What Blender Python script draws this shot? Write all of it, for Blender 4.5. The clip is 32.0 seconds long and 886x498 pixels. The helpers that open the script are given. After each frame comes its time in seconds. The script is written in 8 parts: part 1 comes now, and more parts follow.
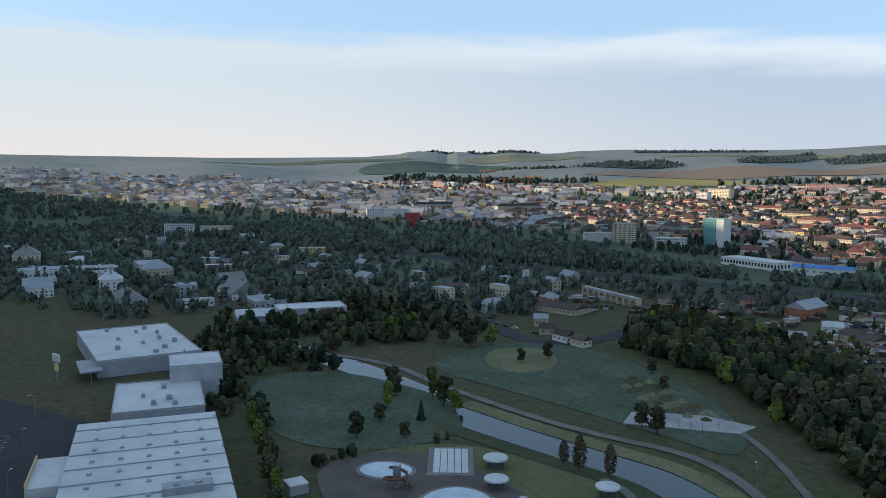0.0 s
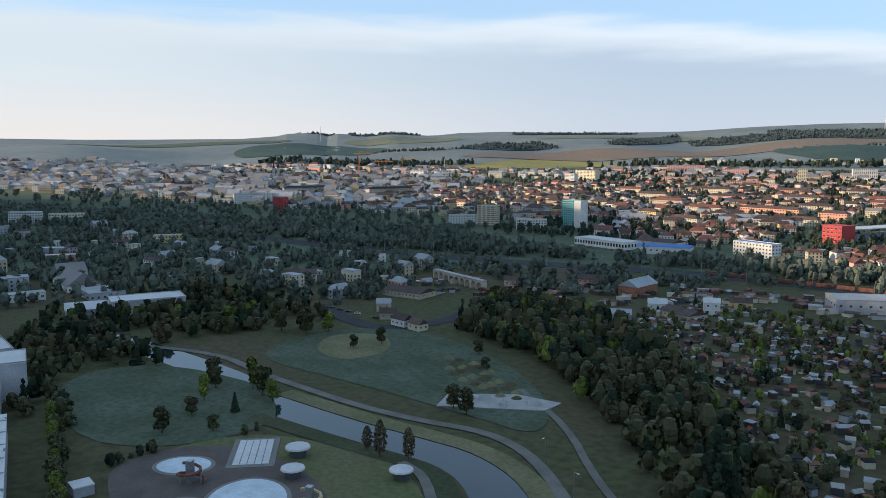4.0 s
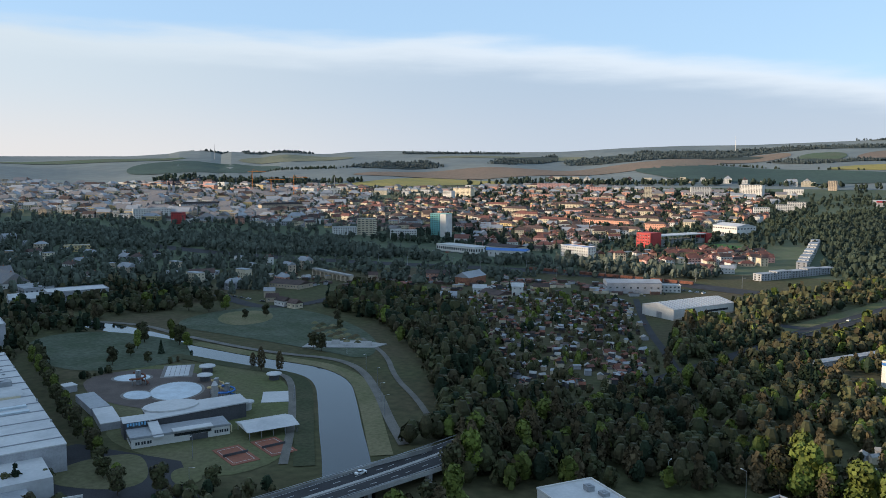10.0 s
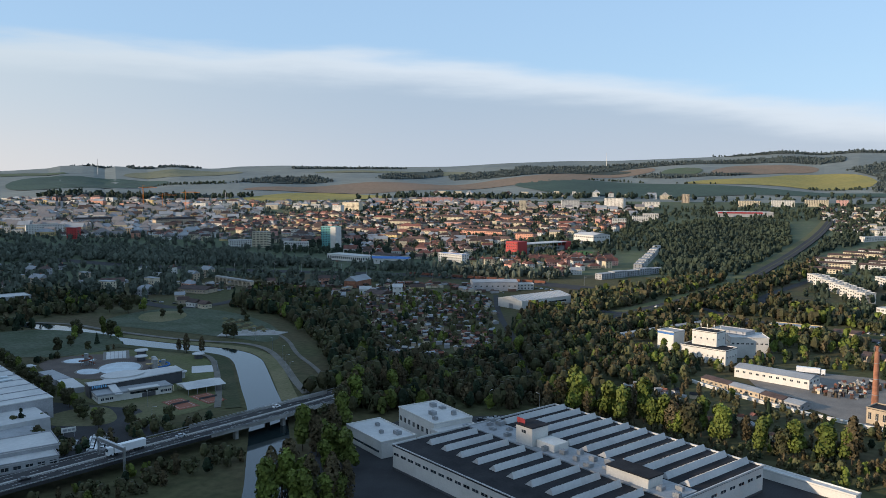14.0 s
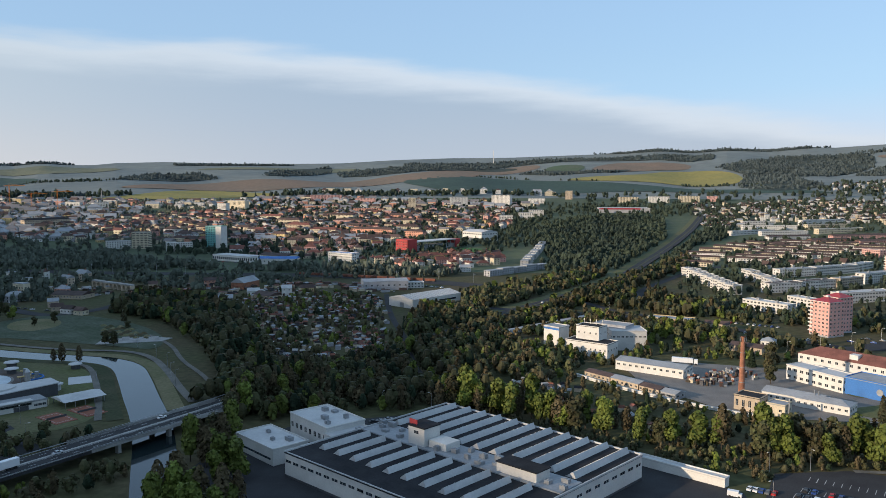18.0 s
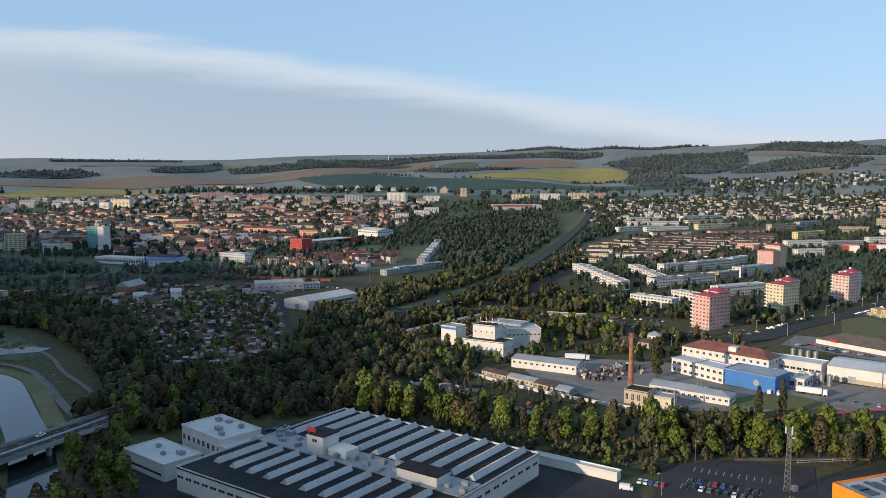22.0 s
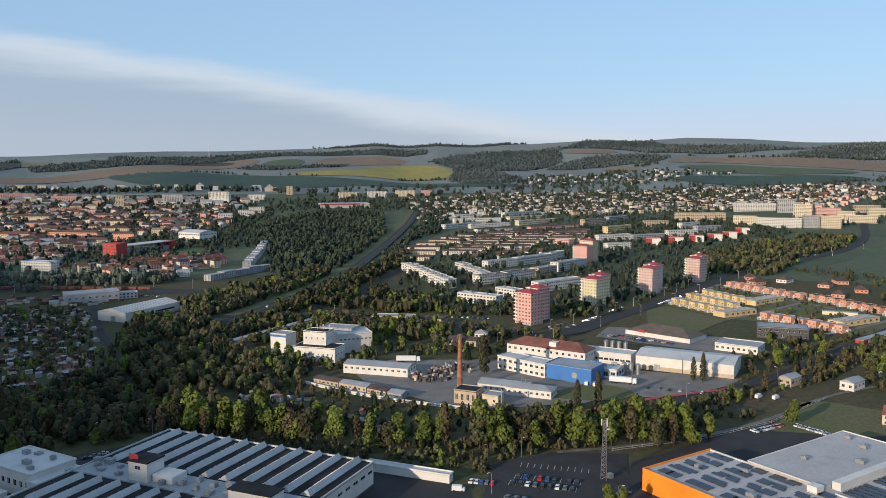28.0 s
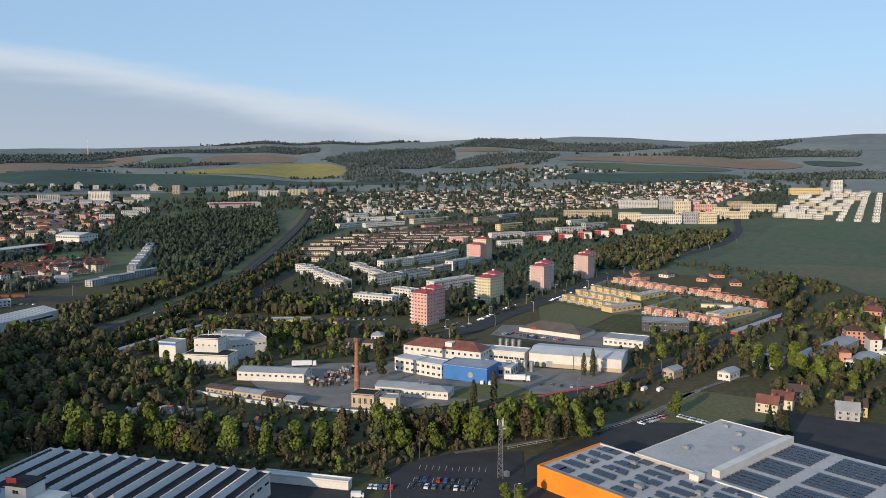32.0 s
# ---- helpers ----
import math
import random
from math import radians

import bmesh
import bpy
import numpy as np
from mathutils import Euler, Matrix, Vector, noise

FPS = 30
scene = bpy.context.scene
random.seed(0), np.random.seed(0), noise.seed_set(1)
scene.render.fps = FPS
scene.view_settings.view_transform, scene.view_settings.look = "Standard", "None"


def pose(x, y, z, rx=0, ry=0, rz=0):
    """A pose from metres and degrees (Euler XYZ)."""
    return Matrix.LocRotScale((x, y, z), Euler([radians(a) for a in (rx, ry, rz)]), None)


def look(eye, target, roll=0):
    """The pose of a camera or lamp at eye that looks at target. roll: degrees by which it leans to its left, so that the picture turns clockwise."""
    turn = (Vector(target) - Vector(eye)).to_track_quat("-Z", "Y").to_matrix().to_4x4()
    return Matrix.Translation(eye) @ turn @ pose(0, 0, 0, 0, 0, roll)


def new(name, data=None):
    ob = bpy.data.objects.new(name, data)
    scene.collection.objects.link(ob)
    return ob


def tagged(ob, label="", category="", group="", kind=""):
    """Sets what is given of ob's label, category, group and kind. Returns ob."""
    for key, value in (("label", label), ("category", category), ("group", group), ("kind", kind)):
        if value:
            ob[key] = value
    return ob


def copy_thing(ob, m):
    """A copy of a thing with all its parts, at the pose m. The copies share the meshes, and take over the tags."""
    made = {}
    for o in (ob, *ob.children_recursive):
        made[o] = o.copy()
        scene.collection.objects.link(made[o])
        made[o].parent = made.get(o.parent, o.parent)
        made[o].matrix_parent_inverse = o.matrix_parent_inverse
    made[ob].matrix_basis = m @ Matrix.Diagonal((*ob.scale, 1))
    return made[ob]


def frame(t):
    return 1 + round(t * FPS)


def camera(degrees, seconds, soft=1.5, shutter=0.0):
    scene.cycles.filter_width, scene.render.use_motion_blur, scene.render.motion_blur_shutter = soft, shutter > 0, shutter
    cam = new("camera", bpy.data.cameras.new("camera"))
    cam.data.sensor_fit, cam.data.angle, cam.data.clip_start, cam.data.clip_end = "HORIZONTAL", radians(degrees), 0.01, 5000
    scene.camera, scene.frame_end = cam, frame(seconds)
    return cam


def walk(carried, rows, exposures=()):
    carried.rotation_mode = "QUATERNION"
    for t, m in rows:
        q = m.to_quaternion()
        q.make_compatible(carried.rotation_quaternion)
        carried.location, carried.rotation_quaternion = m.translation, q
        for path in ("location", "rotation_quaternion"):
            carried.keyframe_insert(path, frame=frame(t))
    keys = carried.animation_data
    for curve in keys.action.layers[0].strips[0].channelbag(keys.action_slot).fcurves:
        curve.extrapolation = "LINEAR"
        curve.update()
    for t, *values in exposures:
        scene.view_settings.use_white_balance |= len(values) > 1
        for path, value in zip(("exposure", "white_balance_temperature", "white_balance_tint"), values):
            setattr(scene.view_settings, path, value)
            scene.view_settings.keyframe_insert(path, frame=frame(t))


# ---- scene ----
cam = camera(58.5, 32.0, soft=0.7)

# seconds, x, y, z, heading, tilt below level, lean
PATH = [
    (0.0, -185.20, 220.56, 101.17, -41.006, 5.613, 0.18),
    (0.5, -182.96, 222.40, 101.44, -40.077, 5.827, 0.17),
    (1.0, -180.20, 224.64, 101.76, -39.245, 6.025, 0.16),
    (1.5, -177.04, 227.14, 102.12, -38.346, 6.199, 0.15),
    (2.0, -173.76, 229.66, 102.50, -37.171, 6.364, 0.13),
    (2.5, -170.45, 232.13, 102.88, -35.875, 6.524, 0.11),
    (3.0, -167.10, 234.55, 103.24, -34.670, 6.676, 0.08),
    (3.5, -163.67, 236.84, 103.59, -33.651, 6.810, 0.06),
    (4.0, -159.68, 238.21, 103.89, -32.928, 6.922, 0.05),
    (4.5, -154.27, 237.21, 104.13, -32.404, 6.992, 0.04),
    (5.0, -147.00, 232.92, 104.33, -31.875, 6.996, 0.05),
    (5.5, -138.03, 225.36, 104.50, -31.325, 6.942, 0.07),
    (6.0, -128.06, 215.47, 104.67, -30.764, 6.844, 0.08),
    (6.5, -117.95, 204.44, 104.89, -30.174, 6.712, 0.10),
    (7.0, -108.07, 192.65, 105.18, -29.568, 6.561, 0.14),
    (7.5, -98.39, 180.06, 105.55, -28.992, 6.409, 0.19),
    (8.0, -88.89, 166.79, 106.01, -28.491, 6.263, 0.23),
    (8.5, -79.48, 153.11, 106.50, -27.986, 6.121, 0.27),
    (9.0, -70.12, 139.26, 107.00, -27.339, 5.970, 0.29),
    (9.5, -60.86, 125.26, 107.50, -26.491, 5.811, 0.28),
    (10.0, -51.82, 111.05, 108.00, -25.532, 5.662, 0.27),
    (10.5, -43.09, 96.52, 108.52, -24.610, 5.516, 0.24),
    (11.0, -34.74, 81.55, 109.08, -23.719, 5.366, 0.22),
    (11.5, -26.78, 66.09, 109.68, -22.762, 5.215, 0.21),
    (12.0, -19.28, 50.25, 110.31, -21.710, 5.070, 0.21),
    (12.5, -12.38, 34.48, 110.96, -20.611, 4.943, 0.22),
    (13.0, -6.43, 19.97, 111.61, -19.551, 4.828, 0.21),
    (13.5, -1.96, 8.51, 112.25, -18.565, 4.729, 0.19),
    (14.0, 0.85, 1.10, 112.89, -17.611, 4.673, 0.15),
    (14.5, 2.09, -2.27, 113.47, -16.617, 4.675, 0.11),
    (15.2, 2.35, -3.04, 114.08, -15.160, 4.728, 0.08),
    (16.0, 2.16, -2.58, 114.70, -13.490, 4.796, 0.03),
    (16.5, 2.03, -2.21, 115.10, -12.471, 4.835, 0.00),
    (17.0, 1.85, -1.80, 115.45, -11.520, 4.868, -0.01),
    (17.5, 1.60, -1.38, 115.72, -10.599, 4.897, 0.02),
    (18.0, 1.27, -0.95, 115.94, -9.635, 4.923, 0.05),
    (18.5, 0.84, -0.53, 116.12, -8.649, 4.941, 0.09),
    (19.0, 0.49, -0.08, 116.36, -7.702, 4.959, 0.11),
    (19.5, 0.37, 0.37, 116.73, -6.834, 4.989, 0.13),
    (20.0, 0.40, 0.73, 117.19, -5.977, 5.028, 0.12),
    (20.5, 0.43, 0.90, 117.66, -5.047, 5.066, 0.11),
    (21.0, 0.47, 0.88, 118.11, -4.064, 5.101, 0.09),
    (21.5, 0.50, 0.72, 118.57, -3.067, 5.140, 0.08),
    (22.0, 0.43, 0.49, 119.06, -2.062, 5.177, 0.06),
    (22.5, 0.25, 0.24, 119.55, -1.040, 5.200, 0.05),
    (23.0, 0.10, 0.06, 120.05, -0.073, 5.219, 0.04),
    (23.5, 0.11, -0.00, 120.61, 0.780, 5.245, 0.03),
    (24.0, 0.19, 0.00, 121.20, 1.622, 5.277, 0.03),
    (24.5, 0.24, -0.01, 121.75, 2.533, 5.309, 0.02),
    (25.0, 0.22, -0.04, 122.25, 3.495, 5.332, 0.01),
    (25.5, 0.18, -0.06, 122.73, 4.552, 5.351, -0.01),
    (26.2, 0.11, -0.06, 123.38, 6.193, 5.384, -0.04),
    (26.9, 0.06, -0.04, 124.03, 7.729, 5.417, -0.08),
    (27.5, 0.01, -0.02, 124.58, 9.016, 5.443, -0.10),
    (28.0, -0.05, -0.02, 125.01, 10.363, 5.478, -0.13),
    (28.5, -0.16, -0.06, 125.44, 11.803, 5.520, -0.15),
    (29.0, -0.29, -0.09, 125.89, 13.068, 5.553, -0.18),
    (29.5, -0.41, -0.12, 126.37, 14.155, 5.587, -0.20),
    (30.0, -0.53, -0.15, 126.87, 15.081, 5.622, -0.21),
    (30.5, -0.63, -0.18, 127.33, 15.908, 5.651, -0.22),
    (31.0, -0.68, -0.21, 127.69, 16.667, 5.670, -0.22),
    (31.5, -0.66, -0.25, 127.96, 17.359, 5.683, -0.20),
    (32.0, -0.54, -0.30, 128.19, 18.007, 5.695, -0.18),
]
walk(cam, [(t, pose(x, y, z, 90 - tilt, 0, -turn) @ pose(0, 0, 0, 0, 0, lean))
           for t, x, y, z, turn, tilt, lean in PATH],
     exposures=[(0, 0.34, 6450, 10), (4, 0.4, 6450, 10), (7, 0.38, 6450, 10), (10, 0.34, 6380, 10), (14, 0.2, 6350, 10), (18, 0.12, 6300, 10), (25, 0.04, 6250, 10), (32, 0.0, 6250, 10)])

# ---- light ----
SUN_AZ, SUN_EL = -126.0, 14.0
sun_from = Vector((math.sin(radians(SUN_AZ)) * math.cos(radians(SUN_EL)), math.cos(radians(SUN_AZ)) * math.cos(radians(SUN_EL)), math.sin(radians(SUN_EL))))
sun_data = bpy.data.lights.new("sun", "SUN")
sun_data.energy, sun_data.angle, sun_data.color = 4.8, radians(0.6), (1.0, 0.80, 0.58)
sun = new("sun", sun_data)
sun.matrix_world = look(sun_from * 3000, (0, 0, 0))

world = bpy.data.worlds.new("world")
scene.world = world
world.use_nodes = True


def sky_nodes():
    nt = world.node_tree
    nt.nodes.clear()
    N, L = nt.nodes.new, nt.links.new

    def math_node(op, a, b=None, c=None):
        n = N("ShaderNodeMath")
        n.operation = op
        for i, v in enumerate((a, b, c)):
            if v is None:
                continue
            if isinstance(v, (int, float)):
                n.inputs[i].default_value = v
            else:
                L(v, n.inputs[i])
        return n.outputs[0]

    sky = N("ShaderNodeTexSky")
    sky.sky_type, sky.sun_disc = "NISHITA", False
    sky.sun_elevation, sky.sun_rotation = radians(SUN_EL), radians(SUN_AZ % 360)
    sky.altitude, sky.air_density, sky.dust_density, sky.ozone_density = 300, 1.0, 1.6, 2.0
    tc = N("ShaderNodeTexCoord")
    sep = N("ShaderNodeSeparateXYZ")
    L(tc.outputs["Generated"], sep.inputs[0])
    x, y, z = sep.outputs
    az = math_node("MULTIPLY", math_node("ARCTAN2", x, y), 57.2958)
    el = math_node("MULTIPLY", math_node("ARCSINE", z), 57.2958)
    # a long bank of cloud low over the town, its upper edge falling to the east
    ramp = N("ShaderNodeMapRange")
    ramp.interpolation_type = "SMOOTHSTEP"
    ramp.inputs[1].default_value, ramp.inputs[2].default_value = -28, 40
    ramp.inputs[3].default_value, ramp.inputs[4].default_value = 8.7, 1.0
    L(az, ramp.inputs[0])
    mp = N("ShaderNodeMapping")
    mp.inputs["Scale"].default_value = (3.0, 3.0, 22.0)
    L(tc.outputs["Generated"], mp.inputs[0])
    no = N("ShaderNodeTexNoise")
    no.inputs["Scale"].default_value, no.inputs["Detail"].default_value, no.inputs["Roughness"].default_value = 2.2, 6, 0.55
    L(mp.outputs[0], no.inputs["Vector"])
    wob = math_node("MULTIPLY_ADD", no.outputs["Fac"], 2.2, -1.1)
    below = math_node("SUBTRACT", math_node("ADD", ramp.outputs[0], wob), el)
    edge = N("ShaderNodeMapRange")
    edge.interpolation_type = "SMOOTHSTEP"
    edge.inputs[1].default_value, edge.inputs[2].default_value = -1.3, 0.5
    L(below, edge.inputs[0])
    body = N("ShaderNodeMapRange")
    body.interpolation_type = "SMOOTHSTEP"
    body.inputs[1].default_value, body.inputs[2].default_value = 0.05, 2.2
    L(below, body.inputs[0])
    cc = N("ShaderNodeMix")
    cc.data_type = "RGBA"
    cc.inputs[6].default_value, cc.inputs[7].default_value = (0.64, 0.70, 0.76, 1), (0.385, 0.47, 0.57, 1)
    L(body.outputs[0], cc.inputs[0])
    # paler, warmer towards the rising sun and near the horizon
    warm = N("ShaderNodeMapRange")
    warm.interpolation_type = "SMOOTHSTEP"
    warm.inputs[1].default_value, warm.inputs[2].default_value = -14.0, -62.0
    L(az, warm.inputs[0])
    low = N("ShaderNodeMapRange")
    low.interpolation_type = "SMOOTHSTEP"
    low.inputs[1].default_value, low.inputs[2].default_value = 9.0, 0.0
    L(el, low.inputs[0])
    w2 = N("ShaderNodeMix")
    w2.data_type = "RGBA"
    L(math_node("MULTIPLY", warm.outputs[0], 0.95), w2.inputs[0])
    L(cc.outputs[2], w2.inputs[6])
    w2.inputs[7].default_value = (0.56, 0.62, 0.655, 1)
    w3 = N("ShaderNodeMix")
    w3.data_type = "RGBA"
    L(math_node("MULTIPLY", math_node("MULTIPLY", low.outputs[0], low.outputs[0]), math_node("MULTIPLY_ADD", warm.outputs[0], 0.6, 0.2)), w3.inputs[0])
    L(w2.outputs[2], w3.inputs[6])
    w3.inputs[7].default_value = (0.70, 0.635, 0.585, 1)
    gain = N("ShaderNodeMix")
    gain.data_type, gain.blend_type = "RGBA", "MULTIPLY"
    gain.inputs[0].default_value = 1
    gain.inputs[7].default_value = (0.135, 0.135, 0.135, 1)
    L(sky.outputs[0], gain.inputs[6])
    # thin high veil that whitens the open sky
    veil = N("ShaderNodeMix")
    veil.data_type = "RGBA"
    L(math_node("MULTIPLY_ADD", low.outputs[0], 0.3, 0.55), veil.inputs[0])
    L(gain.outputs[2], veil.inputs[6])
    veil.inputs[7].default_value = (0.45, 0.67, 0.95, 1)
    # pale haze low on the horizon
    thin = N("ShaderNodeMapRange")
    thin.interpolation_type = "SMOOTHSTEP"
    thin.inputs[1].default_value, thin.inputs[2].default_value, thin.inputs[4].default_value = 6.5, 1.5, 0.75
    L(el, thin.inputs[0])
    hz = N("ShaderNodeMix")
    hz.data_type = "RGBA"
    L(thin.outputs[0], hz.inputs[0])
    L(veil.outputs[2], hz.inputs[6])
    hz.inputs[7].default_value = (0.64, 0.68, 0.75, 1)
    # the bank ends to the sides and behind
    fade = N("ShaderNodeMapRange")
    fade.interpolation_type = "SMOOTHSTEP"
    fade.inputs[1].default_value, fade.inputs[2].default_value = 100, 60
    L(math_node("ABSOLUTE", math_node("ADD", az, 25)), fade.inputs[0])
    mix = N("ShaderNodeMix")
    mix.data_type = "RGBA"
    L(math_node("MULTIPLY", math_node("MULTIPLY", edge.outputs[0], fade.outputs[0]), 0.9), mix.inputs[0])
    L(hz.outputs[2], mix.inputs[6])
    L(w3.outputs[2], mix.inputs[7])
    bg = N("ShaderNodeBackground")
    bg.inputs["Strength"].default_value = 1.0
    L(mix.outputs[2], bg.inputs["Color"])
    out = N("ShaderNodeOutputWorld")
    L(bg.outputs[0], out.inputs["Surface"])


sky_nodes()

# ---- materials ----


def material(name, color, rough=0.8, metal=0.0, var=0.15, scale=0.4, fine=6.0, bump=0.0, object_var=0.0, island_var=0.0, stain=0.0, stain_color=(0.05, 0.05, 0.05), spec=0.4, second=None, hue_var=0.0):
    """A surface with two scales of variation, in metres of the world."""
    m = bpy.data.materials.new(name)
    m.use_nodes = True
    nt = m.node_tree
    N, L = nt.nodes.new, nt.links.new
    b = nt.nodes["Principled BSDF"]
    b.inputs["Roughness"].default_value, b.inputs["Metallic"].default_value = rough, metal
    b.inputs["Specular IOR Level"].default_value = spec
    geo = N("ShaderNodeNewGeometry")
    coarse, grain = N("ShaderNodeTexNoise"), N("ShaderNodeTexNoise")
    coarse.inputs["Scale"].default_value, coarse.inputs["Detail"].default_value = scale, 4
    grain.inputs["Scale"].default_value, grain.inputs["Detail"].default_value = fine, 3
    L(geo.outputs["Position"], coarse.inputs["Vector"])
    L(geo.outputs["Position"], grain.inputs["Vector"])
    base = N("ShaderNodeMix")
    base.data_type = "RGBA"
    two = second or tuple(c * (1 - 2 * var) for c in color)
    base.inputs[6].default_value, base.inputs[7].default_value = (*color, 1), (*two, 1)
    ramp = N("ShaderNodeMapRange")
    ramp.inputs[1].default_value, ramp.inputs[2].default_value = 0.38, 0.66
    L(coarse.outputs["Fac"], ramp.inputs[0])
    L(ramp.outputs[0], base.inputs[0])
    val = N("ShaderNodeHueSaturation")
    L(base.outputs[2], val.inputs["Color"])
    gmap = N("ShaderNodeMapRange")
    gmap.inputs[1].default_value, gmap.inputs[2].default_value = 0.3, 0.7
    gmap.inputs[3].default_value, gmap.inputs[4].default_value = 1 - var, 1 + var
    L(grain.outputs["Fac"], gmap.inputs[0])
    value = gmap.outputs[0]
    for amount, socket in ((object_var, None), (island_var, geo.outputs["Random Per Island"])):
        if not amount:
            continue
        if socket is None:
            oi = N("ShaderNodeObjectInfo")
            socket = oi.outputs["Random"]
        r = N("ShaderNodeMapRange")
        r.inputs[3].default_value, r.inputs[4].default_value = 1 - amount, 1 + amount
        L(socket, r.inputs[0])
        mul = N("ShaderNodeMath")
        mul.operation = "MULTIPLY"
        L(value, mul.inputs[0])
        L(r.outputs[0], mul.inputs[1])
        value = mul.outputs[0]
        if hue_var:
            h = N("ShaderNodeMapRange")
            h.inputs[3].default_value, h.inputs[4].default_value = 0.5 - hue_var, 0.5 + hue_var
            wn = N("ShaderNodeTexWhiteNoise")
            wn.noise_dimensions = "1D"
            L(socket, wn.inputs["W"])
            L(wn.outputs["Value"], h.inputs[0])
            L(h.outputs[0], val.inputs["Hue"])
    L(value, val.inputs["Value"])
    col = val.outputs["Color"]
    if stain:
        st = N("ShaderNodeTexNoise")
        st.inputs["Scale"].default_value, st.inputs["Detail"].default_value = 0.13, 7
        L(geo.outputs["Position"], st.inputs["Vector"])
        sm = N("ShaderNodeMapRange")
        sm.inputs[1].default_value, sm.inputs[2].default_value, sm.inputs[4].default_value = 0.52, 0.72, stain
        L(st.outputs["Fac"], sm.inputs[0])
        mx = N("ShaderNodeMix")
        mx.data_type = "RGBA"
        L(sm.outputs[0], mx.inputs[0])
        L(col, mx.inputs[6])
        mx.inputs[7].default_value = (*stain_color, 1)
        col = mx.outputs[2]
    L(col, b.inputs["Base Color"])
    if bump:
        bp = N("ShaderNodeBump")
        bp.inputs["Strength"].default_value, bp.inputs["Distance"].default_value = bump, 0.3
        L(grain.outputs["Fac"], bp.inputs["Height"])
        L(bp.outputs[0], b.inputs["Normal"])
    return m


M = {}
M["land"] = material("land", (0.07, 0.072, 0.034), 0.95, var=0.25, scale=0.012, fine=0.25, bump=0.3, second=(0.085, 0.068, 0.04), stain=0.5, stain_color=(0.038, 0.046, 0.02), spec=0.1)
M["hills"] = material("hills", (0.088, 0.108, 0.062), 0.95, var=0.12, scale=0.0045, fine=0.03, second=(0.066, 0.085, 0.055), stain=0.5, stain_color=(0.15, 0.13, 0.105), spec=0.1)
# distance haze mixed into the base colour, paler and greyer than "hills"
M["hazy_hills"] = material("hazy_hills", (0.18, 0.2, 0.188), 0.95, var=0.10, scale=0.0035, fine=0.02, second=(0.14, 0.165, 0.165), stain=0.4, stain_color=(0.18, 0.155, 0.135), spec=0.05)
M["leaf_far"] = material("leaf_far", (0.046, 0.06, 0.04), 0.9, var=0.2, scale=0.01, fine=0.1, island_var=0.25, second=(0.034, 0.046, 0.036), spec=0.1)
# forest leaf with haze painted in as a pale bluish tint
M["leaf_hill_haze"] = material("leaf_hill_haze", (0.08, 0.1, 0.1), 0.95, var=0.15, scale=0.006, fine=0.05, island_var=0.15, spec=0.05)
M["meadow"] = material("meadow", (0.105, 0.115, 0.05), 0.95, var=0.18, scale=0.02, fine=0.5, bump=0.2, second=(0.125, 0.115, 0.065), spec=0.1)
M["bank_grass"] = material("bank_grass", (0.05, 0.058, 0.03), 0.95, var=0.22, scale=0.05, fine=0.6, second=(0.07, 0.07, 0.04), spec=0.1)
M["dry_grass"] = material("dry_grass", (0.17, 0.15, 0.085), 0.95, var=0.2, scale=0.05, fine=0.6, second=(0.12, 0.12, 0.06), spec=0.1)
M["frost_grass"] = material("frost_grass", (0.085, 0.100, 0.070), 0.95, var=0.25, scale=0.035, fine=0.4, second=(0.055, 0.072, 0.042), stain=0.5, stain_color=(0.115, 0.12, 0.09), spec=0.1)
M["yellow_field"] = material("yellow_field", (0.27, 0.225, 0.075), 0.95, var=0.12, scale=0.006, fine=0.08, second=(0.21, 0.195, 0.075), spec=0.1)
M["brown_field"] = material("brown_field", (0.2, 0.145, 0.105), 0.95, var=0.12, scale=0.006, fine=0.08, second=(0.17, 0.135, 0.1), spec=0.1)
M["green_field"] = material("green_field", (0.075, 0.105, 0.062), 0.95, var=0.12, scale=0.006, fine=0.08, second=(0.095, 0.105, 0.07), spec=0.1)
M["pale_field"] = material("pale_field", (0.16, 0.16, 0.105), 0.95, var=0.12, scale=0.006, fine=0.08, second=(0.13, 0.14, 0.095), spec=0.1)
M["teal_field"] = material("teal_field", (0.055, 0.085, 0.070), 0.95, var=0.12, scale=0.006, fine=0.08, second=(0.048, 0.072, 0.062), spec=0.1)
M["lemon_wall"] = material("lemon_wall", (0.62, 0.55, 0.36), 0.8, var=0.08, scale=0.15, fine=1.5, stain=0.15, stain_color=(0.45, 0.40, 0.28), object_var=0.06)
M["rose_wall"] = material("rose_wall", (0.60, 0.42, 0.37), 0.8, var=0.08, scale=0.15, fine=1.5, stain=0.15, stain_color=(0.48, 0.36, 0.32), object_var=0.06)
# lighter leaf for the western trees, its paleness imitates haze
M["leaf_haze"] = material("leaf_haze", (0.1, 0.114, 0.088), 0.9, var=0.2, scale=0.01, fine=0.1, island_var=0.25, second=(0.075, 0.088, 0.07), spec=0.1)
M["slate_roof"] = material("slate_roof", (0.17, 0.165, 0.17), 0.75, var=0.2, scale=0.2, fine=2.5, second=(0.21, 0.18, 0.16))
M["dry_crop"] = material("dry_crop", (0.125, 0.118, 0.075), 0.95, var=0.15, scale=0.008, fine=0.1, second=(0.095, 0.105, 0.065), stain=0.4, stain_color=(0.15, 0.135, 0.09), spec=0.1)
